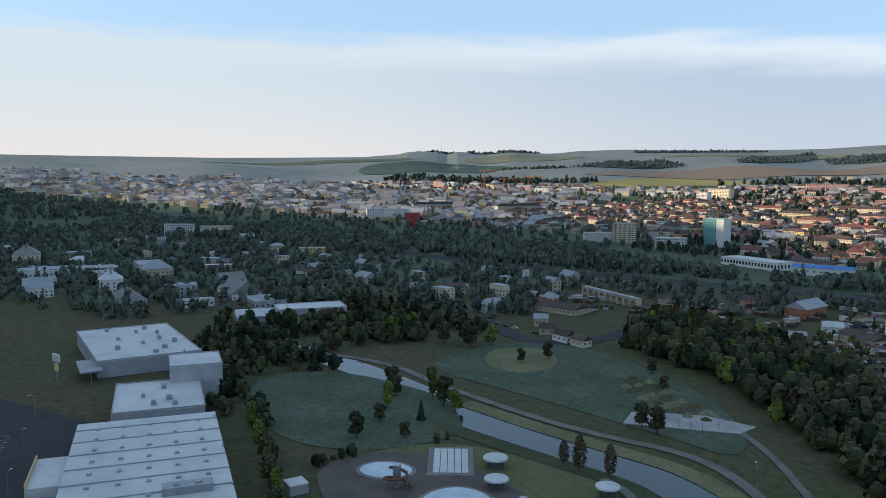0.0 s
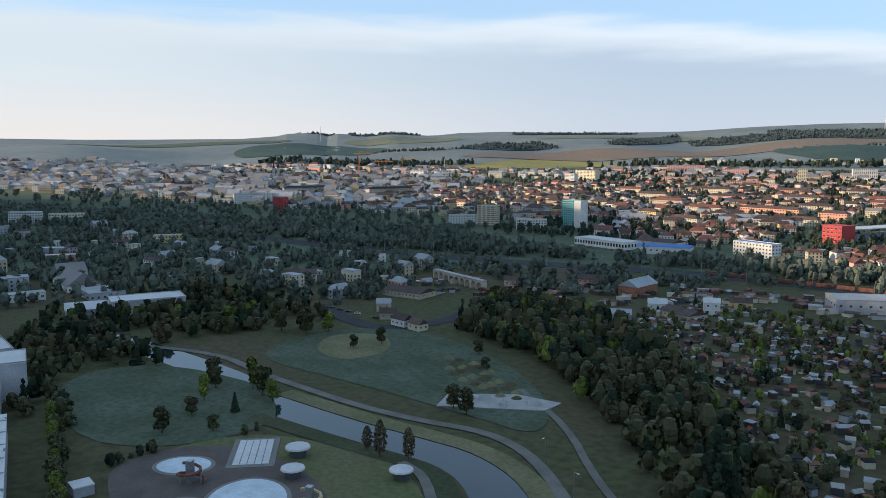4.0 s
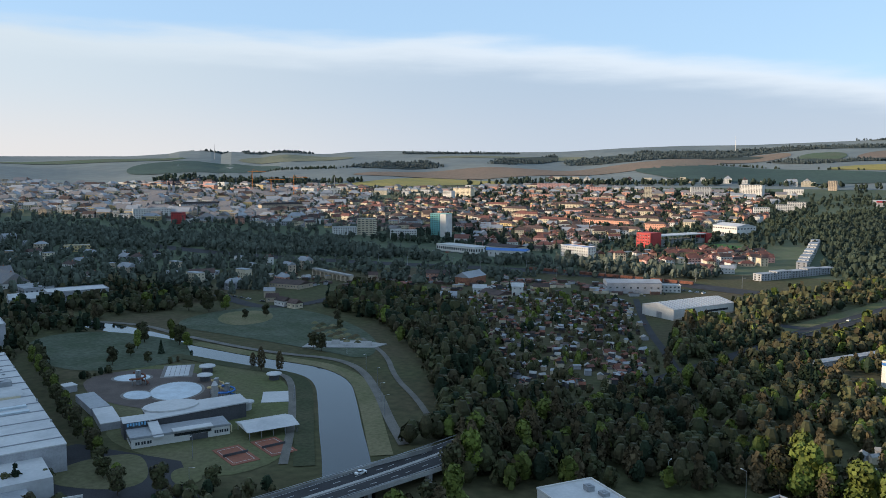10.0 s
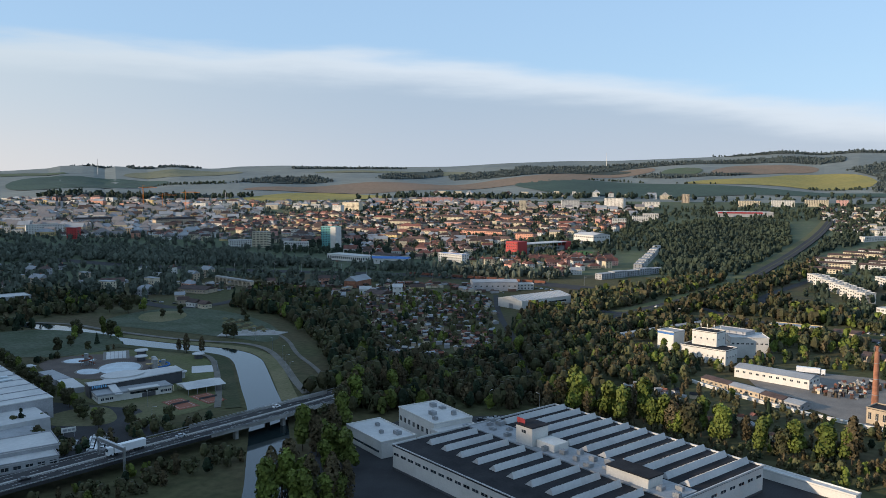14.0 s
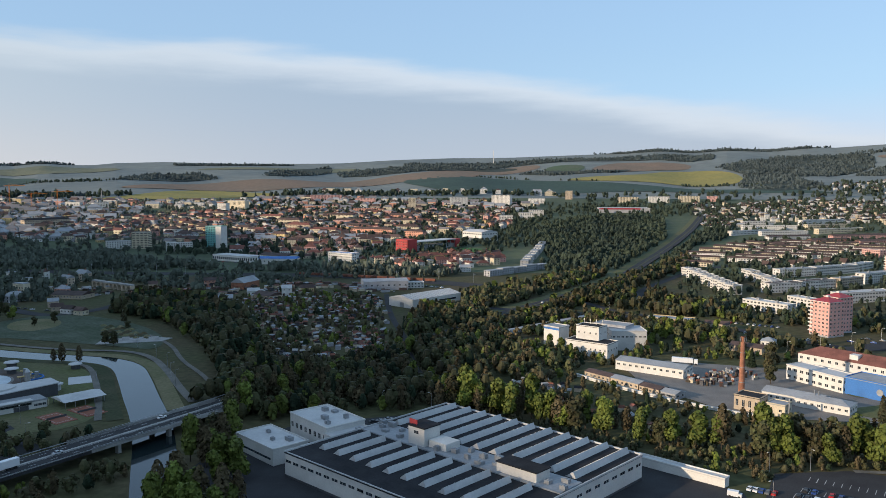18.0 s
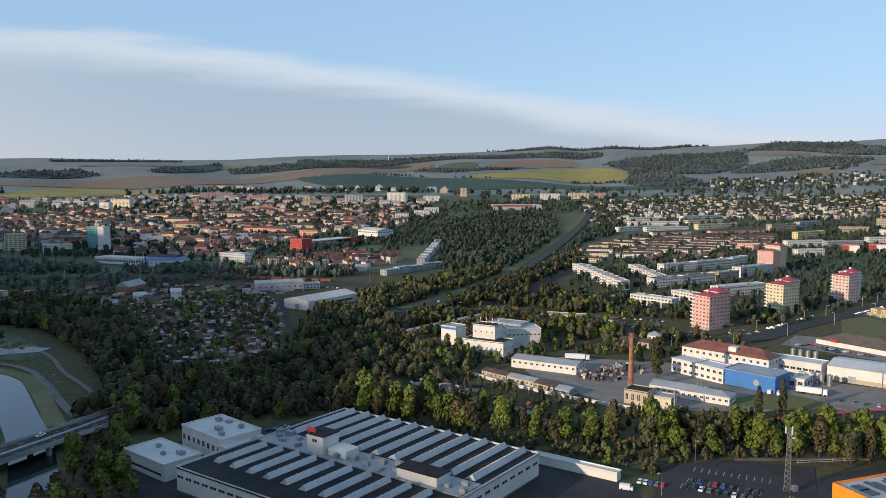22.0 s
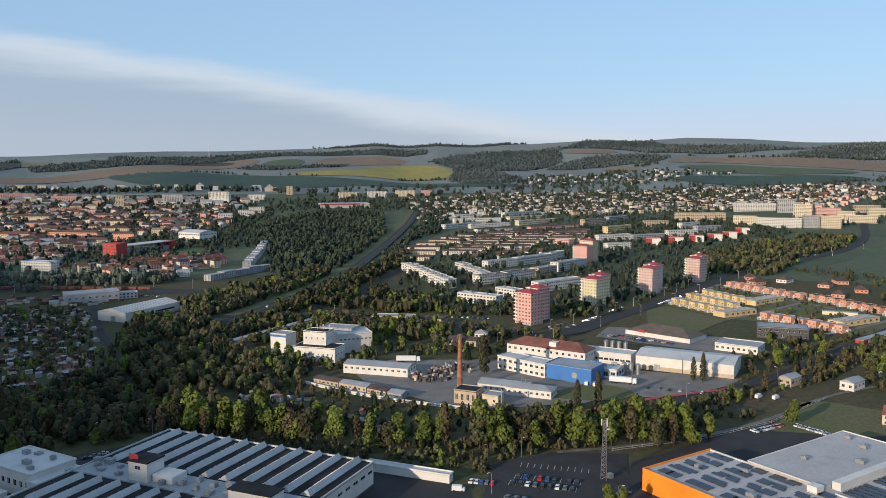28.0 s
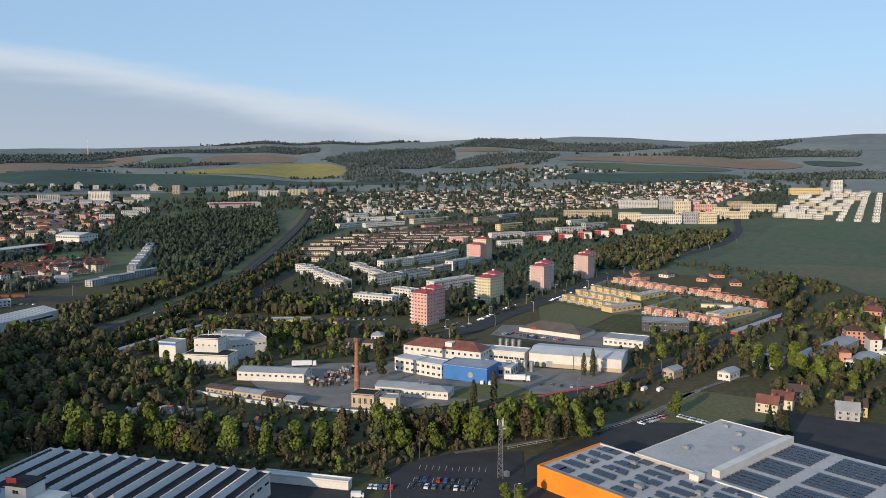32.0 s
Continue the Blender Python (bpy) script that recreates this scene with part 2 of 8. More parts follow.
# forest ground, darkened with the shade between the trees
M["forest_shade_floor"] = material("forest_shade_floor", (0.050, 0.064, 0.060), 0.95, var=0.25, scale=0.01, fine=0.1, second=(0.065, 0.070, 0.055), spec=0.05)
M["pitch"] = material("pitch", (0.055, 0.14, 0.04), 0.95, var=0.12, scale=0.02, fine=0.3, second=(0.065, 0.12, 0.045), spec=0.1)
M["umber_roof"] = material("umber_roof", (0.090, 0.074, 0.060), 0.85, var=0.2, scale=0.2, fine=2.5, second=(0.12, 0.095, 0.075))
M["asphalt"] = material("asphalt", (0.042, 0.042, 0.044), 0.9, var=0.15, scale=0.08, fine=2.0, second=(0.032, 0.031, 0.033), stain=0.25, spec=0.2)
M["terrace"] = material("terrace", (0.10, 0.075, 0.062), 0.85, var=0.15, scale=0.1, fine=1.5)
M["paving"] = material("paving", (0.19, 0.175, 0.158), 0.85, var=0.15, scale=0.1, fine=2.0, second=(0.145, 0.135, 0.124), stain=0.3, stain_color=(0.09, 0.085, 0.08), spec=0.3)
M["path"] = material("path", (0.16, 0.15, 0.13), 0.9, var=0.15, scale=0.1, fine=2.0, spec=0.2)
M["concrete"] = material("concrete", (0.34, 0.33, 0.31), 0.85, var=0.12, scale=0.15, fine=2.0, stain=0.3, stain_color=(0.15, 0.14, 0.13))
M["white_line"] = material("white_line", (0.5, 0.5, 0.48), 0.7, var=0.1, scale=0.6)
M["leaf"] = material("leaf", (0.06, 0.063, 0.027), 0.75, var=0.25, scale=0.05, fine=1.2, island_var=0.3, object_var=0.25, hue_var=0.03, second=(0.056, 0.05, 0.026), spec=0.15)
M["leaf_fresh"] = material("leaf_fresh", (0.106, 0.134, 0.026), 0.7, var=0.25, scale=0.06, fine=1.2, island_var=0.3, object_var=0.2, second=(0.085, 0.1, 0.023), spec=0.15)
M["leaf_dark"] = material("leaf_dark", (0.026, 0.040, 0.022), 0.8, var=0.25, scale=0.06, fine=1.2, island_var=0.3, object_var=0.2, spec=0.1)
M["leaf_brown"] = material("leaf_brown", (0.098, 0.078, 0.042), 0.8, var=0.25, scale=0.06, fine=1.2, island_var=0.3, object_var=0.2, spec=0.1)
M["bark"] = material("bark", (0.09, 0.07, 0.05), 0.9, var=0.25, scale=0.8, fine=8, bump=0.4, spec=0.2)
M["white_roof"] = material("white_roof", (0.5, 0.49, 0.475), 0.6, var=0.07, scale=0.06, fine=0.8, stain=0.4, stain_color=(0.30, 0.30, 0.30), second=(0.42, 0.415, 0.41))
M["store_roof"] = material("store_roof", (0.42, 0.40, 0.385), 0.7, var=0.1, scale=0.05, fine=0.8, stain=0.45, stain_color=(0.27, 0.26, 0.255), second=(0.35, 0.34, 0.33))
M["grey_roof"] = material("grey_roof", (0.30, 0.31, 0.32), 0.7, var=0.1, scale=0.08, fine=1.0, stain=0.35, stain_color=(0.16, 0.16, 0.17))
M["dark_roof"] = material("dark_roof", (0.030, 0.030, 0.033), 0.9, var=0.2, scale=0.1, fine=1.2, stain=0.3, stain_color=(0.06, 0.06, 0.06), spec=0.15)
M["brown_roof"] = material("brown_roof", (0.088, 0.055, 0.045), 0.8, var=0.2, scale=0.2, fine=2.5, object_var=0.3)
M["red_roof"] = material("red_roof", (0.18, 0.07, 0.05), 0.75, var=0.18, scale=0.2, fine=2.5, object_var=0.25)
M["red_metal"] = material("red_metal", (0.33, 0.035, 0.04), 0.5, var=0.1, scale=0.3, fine=3)
M["white_wall"] = material("white_wall", (0.61, 0.585, 0.54), 0.8, var=0.06, scale=0.15, fine=1.5, stain=0.2, stain_color=(0.4, 0.38, 0.35), object_var=0.06)
M["cream_wall"] = material("cream_wall", (0.58, 0.50, 0.36), 0.8, var=0.08, scale=0.15, fine=1.5, stain=0.2, stain_color=(0.38, 0.33, 0.26), object_var=0.1)
M["yellow_wall"] = material("yellow_wall", (0.6, 0.45, 0.22), 0.8, var=0.08, scale=0.15, fine=1.5, stain=0.15, stain_color=(0.42, 0.31, 0.15), object_var=0.1)
M["pink_wall"] = material("pink_wall", (0.62, 0.35, 0.3), 0.8, var=0.08, scale=0.15, fine=1.5, stain=0.15, stain_color=(0.5, 0.3, 0.26), object_var=0.08)
M["salmon_wall"] = material("salmon_wall", (0.58, 0.29, 0.2), 0.8, var=0.08, scale=0.15, fine=1.5, object_var=0.12)
M["grey_wall"] = material("grey_wall", (0.36, 0.36, 0.37), 0.8, var=0.1, scale=0.15, fine=1.5, stain=0.2, stain_color=(0.22, 0.22, 0.22), object_var=0.1)
M["beige_wall"] = material("beige_wall", (0.46, 0.37, 0.27), 0.85, var=0.1, scale=0.15, fine=1.5, stain=0.25, stain_color=(0.28, 0.23, 0.18), object_var=0.1)
M["teal_wall"] = material("teal_wall", (0.16, 0.42, 0.40), 0.7, var=0.08, scale=0.15, fine=1.5)
M["blue_wall"] = material("blue_wall", (0.035, 0.15, 0.42), 0.55, var=0.1, scale=0.1, fine=1.5, stain=0.15, stain_color=(0.10, 0.18, 0.32))
M["orange_wall"] = material("orange_wall", (0.80, 0.24, 0.02), 0.55, var=0.08, scale=0.1, fine=1.5)
M["red_wall"] = material("red_wall", (0.42, 0.05, 0.045), 0.7, var=0.1, scale=0.1, fine=1.5)
M["dark_wall"] = material("dark_wall", (0.075, 0.075, 0.08), 0.7, var=0.15, scale=0.1, fine=1.5)
M["brick"] = material("brick", (0.34, 0.15, 0.09), 0.9, var=0.2, scale=0.4, fine=5, stain=0.25, stain_color=(0.18, 0.09, 0.06))
M["metal"] = material("metal", (0.42, 0.43, 0.44), 0.45, metal=0.8, var=0.12, scale=0.5, fine=4)
M["grey_metal"] = material("grey_metal", (0.30, 0.31, 0.32), 0.5, metal=0.3, var=0.12, scale=0.5, fine=4)
M["glass"] = material("glass", (0.035, 0.042, 0.05), 0.12, var=0.2, scale=0.6, fine=2.0, object_var=0.5, spec=0.6)
M["skylight"] = material("skylight", (0.44, 0.50, 0.53), 0.3, var=0.08, scale=0.4, fine=1.5, stain=0.2, stain_color=(0.3, 0.34, 0.35))
M["solar"] = material("solar", (0.035, 0.04, 0.055), 0.25, var=0.2, scale=0.6, fine=1.5, spec=0.5)
M["water"] = material("water", (0.018, 0.028, 0.03), 0.05, var=0.2, scale=0.03, fine=0.6, bump=0.02, spec=0.5)
M["pool"] = material("pool", (0.46, 0.52, 0.56), 0.4, var=0.1, scale=0.15, fine=0.8)
M["sign_blue"] = material("sign_blue", (0.18, 0.42, 0.62), 0.5, var=0.05)
M["clay"] = material("clay", (0.24, 0.085, 0.05), 0.9, var=0.12, scale=0.1, fine=1.0)
M["rubber"] = material("rubber", (0.02, 0.02, 0.02), 0.8, var=0.1)
M["rust"] = material("rust", (0.20, 0.075, 0.045), 0.85, var=0.2, scale=0.4, fine=3)
for nm, c in (("white", (0.75, 0.75, 0.75)), ("silver", (0.42, 0.43, 0.45)), ("black", (0.025, 0.025, 0.028)), ("red", (0.42, 0.02, 0.02)), ("blue", (0.03, 0.07, 0.25)), ("grey", (0.14, 0.145, 0.15))):
    M["paint_" + nm] = material("paint_" + nm, c, 0.3, metal=0.1, var=0.03, spec=0.6)

# ---- helpers for meshes ----


def tri_mesh(name, V, F, mats, idx=None):
    """A mesh of triangles from arrays, with a material index for each triangle."""
    me = bpy.data.meshes.new(name)
    V, F = np.asarray(V, np.float32), np.asarray(F, np.int32)
    me.vertices.add(len(V))
    me.vertices.foreach_set("co", V.ravel())
    me.loops.add(F.size)
    me.loops.foreach_set("vertex_index", F.ravel())
    me.polygons.add(len(F))
    me.polygons.foreach_set("loop_start", np.arange(0, F.size, 3, dtype=np.int32))
    for m in mats:
        me.materials.append(M[m])
    if idx is not None:
        me.polygons.foreach_set("material_index", np.asarray(idx, np.int32))
    me.update(calc_edges=True)
    me.shade_flat()
    return me


class Heap:
    """Collects many small pieces into one mesh."""

    def __init__(self, mats):
        self.mats, self.V, self.F, self.I, self.n = list(mats), [], [], [], 0

    def add(self, V, F, mat):
        V, F = np.asarray(V, float), np.asarray(F, int)
        self.V.append(V)
        self.F.append(F + self.n)
        self.I.append(np.full(len(F), self.mats.index(mat)) if isinstance(mat, str) else np.asarray(mat))
        self.n += len(V)

    def mesh(self, name):
        return tri_mesh(name, np.concatenate(self.V), np.concatenate(self.F), self.mats, np.concatenate(self.I))


BOX_F = np.array([(0, 2, 1), (0, 3, 2), (4, 5, 6), (4, 6, 7), (0, 1, 5), (0, 5, 4), (1, 2, 6), (1, 6, 5), (2, 3, 7), (2, 7, 6), (3, 0, 4), (3, 4, 7)])


def box_v(x0, y0, z0, x1, y1, z1):
    return np.array([(x0, y0, z0), (x1, y0, z0), (x1, y1, z0), (x0, y1, z0), (x0, y0, z1), (x1, y0, z1), (x1, y1, z1), (x0, y1, z1)], float)


def gable_v(x0, y0, x1, y1, z0, z1):
    ym = (y0 + y1) / 2
    return np.array([(x0, y0, z0), (x1, y0, z0), (x1, y1, z0), (x0, y1, z0), (x0, ym, z1), (x1, ym, z1)], float)


GABLE_F = np.array([(0, 1, 5), (0, 5, 4), (2, 3, 4), (2, 4, 5), (1, 2, 5), (3, 0, 4), (0, 2, 1), (0, 3, 2)])


def hip_v(x0, y0, x1, y1, z0, z1):
    ym, k = (y0 + y1) / 2, min((y1 - y0) / 2, (x1 - x0) / 2 - 0.01)
    return np.array([(x0, y0, z0), (x1, y0, z0), (x1, y1, z0), (x0, y1, z0), (x0 + k, ym, z1), (x1 - k, ym, z1)], float)


def prism(points, z0, z1):
    """Vertices and triangles of an upright prism over a convex outline."""
    n = len(points)
    V = np.array([(x, y, z0) for x, y in points] + [(x, y, z1) for x, y in points], float)
    F = []
    for i in range(n):
        j = (i + 1) % n
        F += [(i, j, n + j), (i, n + j, n + i)]
    for i in range(1, n - 1):
        F += [(n, n + i, n + i + 1), (0, i + 1, i)]
    return V, np.array(F)


def disc(cx, cy, r, n=20, ry=None):
    return [(cx + r * math.cos(2 * math.pi * i / n), cy + (ry or r) * math.sin(2 * math.pi * i / n)) for i in range(n)]


def solid(name, mat, *shapes):
    """One mesh of several (vertices, triangles) shapes in one material."""
    h = Heap([mat])
    for V, F in shapes:
        h.add(V, F, mat)
    return h.mesh(name)


def B(x0, y0, z0, x1, y1, z1):
    return box_v(x0, y0, z0, x1, y1, z1), BOX_F


def cone(cx, cy, z0, z1, r0, r1, n=12):
    V = np.array([(cx + r0 * math.cos(2 * math.pi * i / n), cy + r0 * math.sin(2 * math.pi * i / n), z0) for i in range(n)]
                 + [(cx + r1 * math.cos(2 * math.pi * i / n), cy + r1 * math.sin(2 * math.pi * i / n), z1) for i in range(n)], float)
    F = []
    for i in range(n):
        j = (i + 1) % n
        F += [(i, j, n + j), (i, n + j, n + i)]
    for i in range(1, n - 1):
        F += [(n, n + i, n + i + 1), (0, i + 1, i)]
    return V, np.array(F)


def beam(a, b, r):
    """A thin square bar between two points."""
    a, b = np.array(a, float), np.array(b, float)
    d = b - a
    d /= np.linalg.norm(d)
    u = np.cross(d, (0, 0, 1) if abs(d[2]) < 0.9 else (1, 0, 0))
    u /= np.linalg.norm(u)
    v = np.cross(d, u)
    c = [(-1, -1), (1, -1), (1, 1), (-1, 1)]
    return np.array([a + r * (i * u + j * v) for i, j in c] + [b + r * (i * u + j * v) for i, j in c]), BOX_F


def tube(points, r, n=8):
    """One closed pipe along a line of points."""
    P = np.array(points, float)
    T = np.gradient(P, axis=0)
    T /= np.linalg.norm(T, axis=1)[:, None]
    V, F = [], []
    for p, t in zip(P, T):
        a = np.cross(t, (0, 0, 1) if abs(t[2]) < .9 else (1, 0, 0))
        a /= np.linalg.norm(a)
        b = np.cross(t, a)
        V += [p + r * (math.cos(6.2832 * k / n) * a + math.sin(6.2832 * k / n) * b) for k in range(n)]
    for i in range(len(P) - 1):
        for k in range(n):
            q, w = i * n + k, i * n + (k + 1) % n
            F += [(q, w, w + n), (q, w + n, q + n)]
    m = (len(P) - 1) * n
    F += [(0, k + 1, k) for k in range(1, n - 1)] + [(m, m + k, m + k + 1) for k in range(1, n - 1)]
    return np.array(V), np.array(F)


def thing(name, x, y, rot=0, z=None, label="", category="", group="", kind=""):
    ob = new(name)
    ob.empty_display_size = 1
    ob.matrix_world = pose(x, y, ground(x, y) if z is None else z, 0, 0, rot)
    return tagged(ob, label, category, group, kind)


def part(name, me, parent, label="", at=None):
    ob = new(name, me)
    ob.parent = parent
    if at is not None:
        ob.matrix_basis = at
    return tagged(ob, label)


# ---- the lie of the land ----
SKY_AZ = [-180, -100, -70, -56, -50, -46.4, -44, -43.2, -41.6, -40.6, -40, -38, -36.4, -35, -33.6, -32, -29, -25, -21, -17, -13, -9, -5, -1.4, 2.3, 4, 5.7, 7.6, 8.4, 10, 12.5, 14.9, 16.5, 20.6, 23.8, 27.4, 31, 35, 38.6, 42, 45.7, 60, 100, 180]
SKY_EL = [0.2, 0.3, 0.8, 0.7, 0.75, 0.79, 0.99, 1.18, 1.2, 1.02, 1.17, 1.06, 1.22, 1.09, 1.06, 1.23, 1.33, 1.25, 1.25, 1.3, 1.55, 1.7, 1.72, 1.85, 1.98, 2.12, 2.26, 2.08, 2.12, 2.24, 2.15, 2.3, 2.22, 2.45, 2.38, 2.58, 2.44, 2.13, 2.07, 2.23, 2.45, 2.2, 1, 0.2]
SHADE_RIDGE_U, SHADE_RIDGE_TO = -1400.0, 215.0


def heights(x, y):
    """Height of the ground: flat by the river, rising through the town to the hills, and a high unseen crest added in
    the south-west to shade the valley.
    """
    x, y = np.asarray(x, float), np.asarray(y, float)
    r, az = np.hypot(x, y), np.degrees(np.arctan2(x, y))
    k = np.clip((r - 1200) / 1400, 0, 1)
    z = 60 * k ** 1.3
    top = 112 + 4450 * np.tan(np.radians(np.interp(az, SKY_AZ, SKY_EL)))
    f = np.clip((r - 2600) / 1850, 0, 1)
    wave = 9 * np.sin(az * 0.55 + r * 0.0021) + 7 * np.sin(az * 0.23 - r * 0.0034 + 1.3)
    hill = 60 + (top - 60) * (f ** 1.15) + wave * np.sin(np.pi * np.clip(f, 0, 1))
    over = np.clip((r - 4450) / 450, 0, 1)
    z = np.where(r > 2600, hill - over * 60, z)
    lx, ly = -math.sin(radians(SUN_AZ)), -math.cos(radians(SUN_AZ))
    u, v = x * lx + y * ly, -x * ly + y * lx
    # unseen high ground, crest set from the sun's height to cast the valley's shade
    crest = (np.interp(v, [250, 330, 500, 700, 1100, 1300, 1500, 1900], [182, 205, 300, 325, 325, 250, SHADE_RIDGE_TO + 100, SHADE_RIDGE_TO + 150]) - SHADE_RIDGE_U) * math.tan(radians(SUN_EL))
    side = np.clip((1900 - np.abs(v)) / 400, 0, 1)
    shade_ridge = crest * np.exp(-((u - SHADE_RIDGE_U) / 300) ** 2) * side * side * (3 - 2 * side)
    behind = np.clip((-u - 400) / 700, 0, 1) * np.clip((np.abs(az + 5) - 80) / 15, 0, 1)
    return z * (1 - behind) + shade_ridge


def ground(x, y):
    return float(heights(x, y))


def land_mesh():
    rs = np.unique(np.concatenate([np.linspace(0, 1200, 25), np.linspace(1200, 2600, 36), np.linspace(2600, 4900, 70)]))
    na = 540
    a = np.radians(np.arange(na) * 360 / na)
    R, A = np.meshgrid(rs[1:], a, indexing="ij")
    X, Y = R * np.sin(A), R * np.cos(A)
    V = np.concatenate([[(0, 0, 0)], np.stack([X, Y, heights(X, Y)], -1).reshape(-1, 3)])
    F = [(0, 1 + (j + 1) % na, 1 + j) for j in range(na)]
    n = len(rs) - 1
    i, j = np.meshgrid(np.arange(n - 1), np.arange(na), indexing="ij")
    p, q = (1 + i * na + j).ravel(), (1 + i * na + (j + 1) % na).ravel()
    F = np.concatenate([np.array(F), np.stack([p, q, q + na], 1), np.stack([p, q + na, p + na], 1)])
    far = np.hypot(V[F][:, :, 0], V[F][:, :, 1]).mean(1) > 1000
    # ground beyond 2600 m takes the colour with haze painted in
    return tri_mesh("ground", V, F, ["land", "hills", "hazy_hills"], far.astype(int) + (np.hypot(V[F][:, :, 0], V[F][:, :, 1]).mean(1) > 2600))


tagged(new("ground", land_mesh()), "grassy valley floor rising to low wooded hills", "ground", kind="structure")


def inside(poly, x, y):
    """Whether points lie within a polygon."""
    x, y = np.asarray(x, float), np.asarray(y, float)
    c = np.zeros(x.shape, bool)
    for (x0, y0), (x1, y1) in zip(poly, poly[1:] + poly[:1]):
        if y0 == y1:
            continue
        c ^= ((y0 > y) != (y1 > y)) & (x < (x1 - x0) * (y - y0) / (y1 - y0) + x0)
    return c


OPEN = []  # areas without trees
def sheet(name, poly, mat, lift, label, category="ground", kind="structure", step=None, clear=True):
    """A flat piece of ground over a polygon, draped on the land."""
    if any(w in name for w in ("meadow", "lawn", "playground", "terrace", "grove", "rape", "ploughed", "stubble", "crop")):
        for _ in range(2):
            poly = [(a[0] * k + b[0] * (1 - k), a[1] * k + b[1] * (1 - k)) for a, b in zip(poly, poly[1:] + poly[:1]) for k in (.75, .25)]
    bm = bmesh.new()
    vs = [bm.verts.new((x, y, 0)) for x, y in poly]
    f = bm.faces.new(vs)
    if f.normal.z < 0 or sum((x1 - x0) * (y1 + y0) for (x0, y0), (x1, y1) in zip(poly, poly[1:] + poly[:1])) > 0:
        f.normal_flip()
    bmesh.ops.triangulate(bm, faces=bm.faces[:])
    if step:
        for _ in range(8):
            es = [e for e in bm.edges if e.calc_length() > step]
            if not es:
                break
            bmesh.ops.subdivide_edges(bm, edges=es, cuts=1)
            bmesh.ops.triangulate(bm, faces=[f for f in bm.faces if len(f.verts) > 3])
    for v in bm.verts:
        v.co.z = ground(v.co.x, v.co.y) + lift
    me = bpy.data.meshes.new(name)
    bm.to_mesh(me)
    bm.free()
    me.materials.append(M[mat])
    if clear:
        OPEN.append(poly)
    return tagged(new(name, me), label, category, kind=kind)


def ribbon(name, line, width, mat, lift, label, category="road", level=None, clear=True, thick=0.0, kind="structure"):
    """A road or path along a line."""
    P = np.array(line, float)
    # smooth the line
    for _ in range(2):
        Q = [P[0]]
        for a, b in zip(P[:-1], P[1:]):
            Q += [0.75 * a + 0.25 * b, 0.25 * a + 0.75 * b]
        P = np.array(Q + [P[-1]])
    T = np.gradient(P[:, :2], axis=0)
    T /= np.linalg.norm(T, axis=1)[:, None]
    S = np.stack([T[:, 1], -T[:, 0]], 1) * width / 2
    l, r = P[:, :2] - S, P[:, :2] + S
    zl = heights(P[:, 0], P[:, 1]) + lift if level is None else np.full(len(P), level)
    if P.shape[1] > 2:
        zl = P[:, 2] + lift
    n = len(P)
    V = np.concatenate([np.c_[l, zl], np.c_[r, zl]])
    F = [(i, n + i, n + i + 1) for i in range(n - 1)] + [(i, n + i + 1, i + 1) for i in range(n - 1)]
    if thick:
        V = np.concatenate([V, V - (0, 0, thick)])
        m = 2 * n
        F += [(i + m, i + m + 1, n + i + 1 + m) for i in range(n - 1)] + [(i + m, n + i + 1 + m, n + i + m) for i in range(n - 1)]
        for a in (0, n):
            for i in range(n - 1):
                F += [(a + i, a + i + 1, a + i + 1 + m), (a + i, a + i + 1 + m, a + i + m)]
    if clear:
        S2 = S * (1 + 3 / width)
        OPEN.extend([[tuple(a - s), tuple(b - t), tuple(b + t), tuple(a + s)] for a, b, s, t in zip(P[:-1, :2], P[1:, :2], S2[:-1], S2[1:])])
    return tagged(new(name, tri_mesh(name, V, np.array(F), [mat])), label, category, kind=kind)


# ---- river, roads and open ground ----
RIVER = [(-560, 505), (-470, 492), (-420, 480), (-392, 467), (-352, 463), (-318, 461), (-295, 459), (-274, 446), (-249, 412), (-228, 382), (-208, 355), (-190, 328), (-177, 306), (-160, 276), (-146, 252), (-128, 214)]
ribbon("river", RIVER, 18, "water", 0.12, "calm grey river between grassy banks", "river", kind="structure")
ribbon("river_bank", [(-400, 482), (-352, 475), (-318, 473), (-292, 471), (-264, 455), (-238, 421), (-217, 391), (-198, 364)], 9, "dry_grass", 0.30, "dry yellow grass bank beside the river", "bank")
ribbon("river_bank", [(-388, 452), (-352, 449), (-318, 448), (-300, 446), (-283, 434), (-259, 400), (-238, 370), (-218, 342)], 8, "bank_grass", 0.30, "dark grass bank beside the river", "bank")
ribbon("footpath", [(-531, 500), (-475, 512), (-432, 498), (-392, 490), (-354, 484), (-326, 484), (-300, 487), (-274, 474), (-242, 437), (-216, 402), (-196, 378)], 4.5, "path", 0.36, "pale gravel footpath along the river", "path")
ribbon("footpath", [(-316, 542), (-279, 510), (-249, 466), (-222, 438), (-206, 418)], 3, "path", 0.34, "narrow gravel footpath below the wood", "path")
ribbon("footpath", [(-311, 446), (-296, 440), (-270, 406), (-246, 372), (-226, 340)], 3.5, "path", 0.34, "asphalt footpath along the river wall", "path")
sheet("meadow", [(-505, 440), (-491, 485), (-414, 486), (-391, 468), (-372, 448), (-388, 408), (-430, 398)], "frost_grass", 0.2, "frosty mown meadow by the river", "meadow")
sheet("meadow", [(-455, 516), (-470, 560), (-452, 610), (-405, 612), (-344, 580), (-298, 536), (-280, 492), (-316, 500), (-393, 511)], "frost_grass", 0.2, "wide frosty meadow above the river", "meadow")
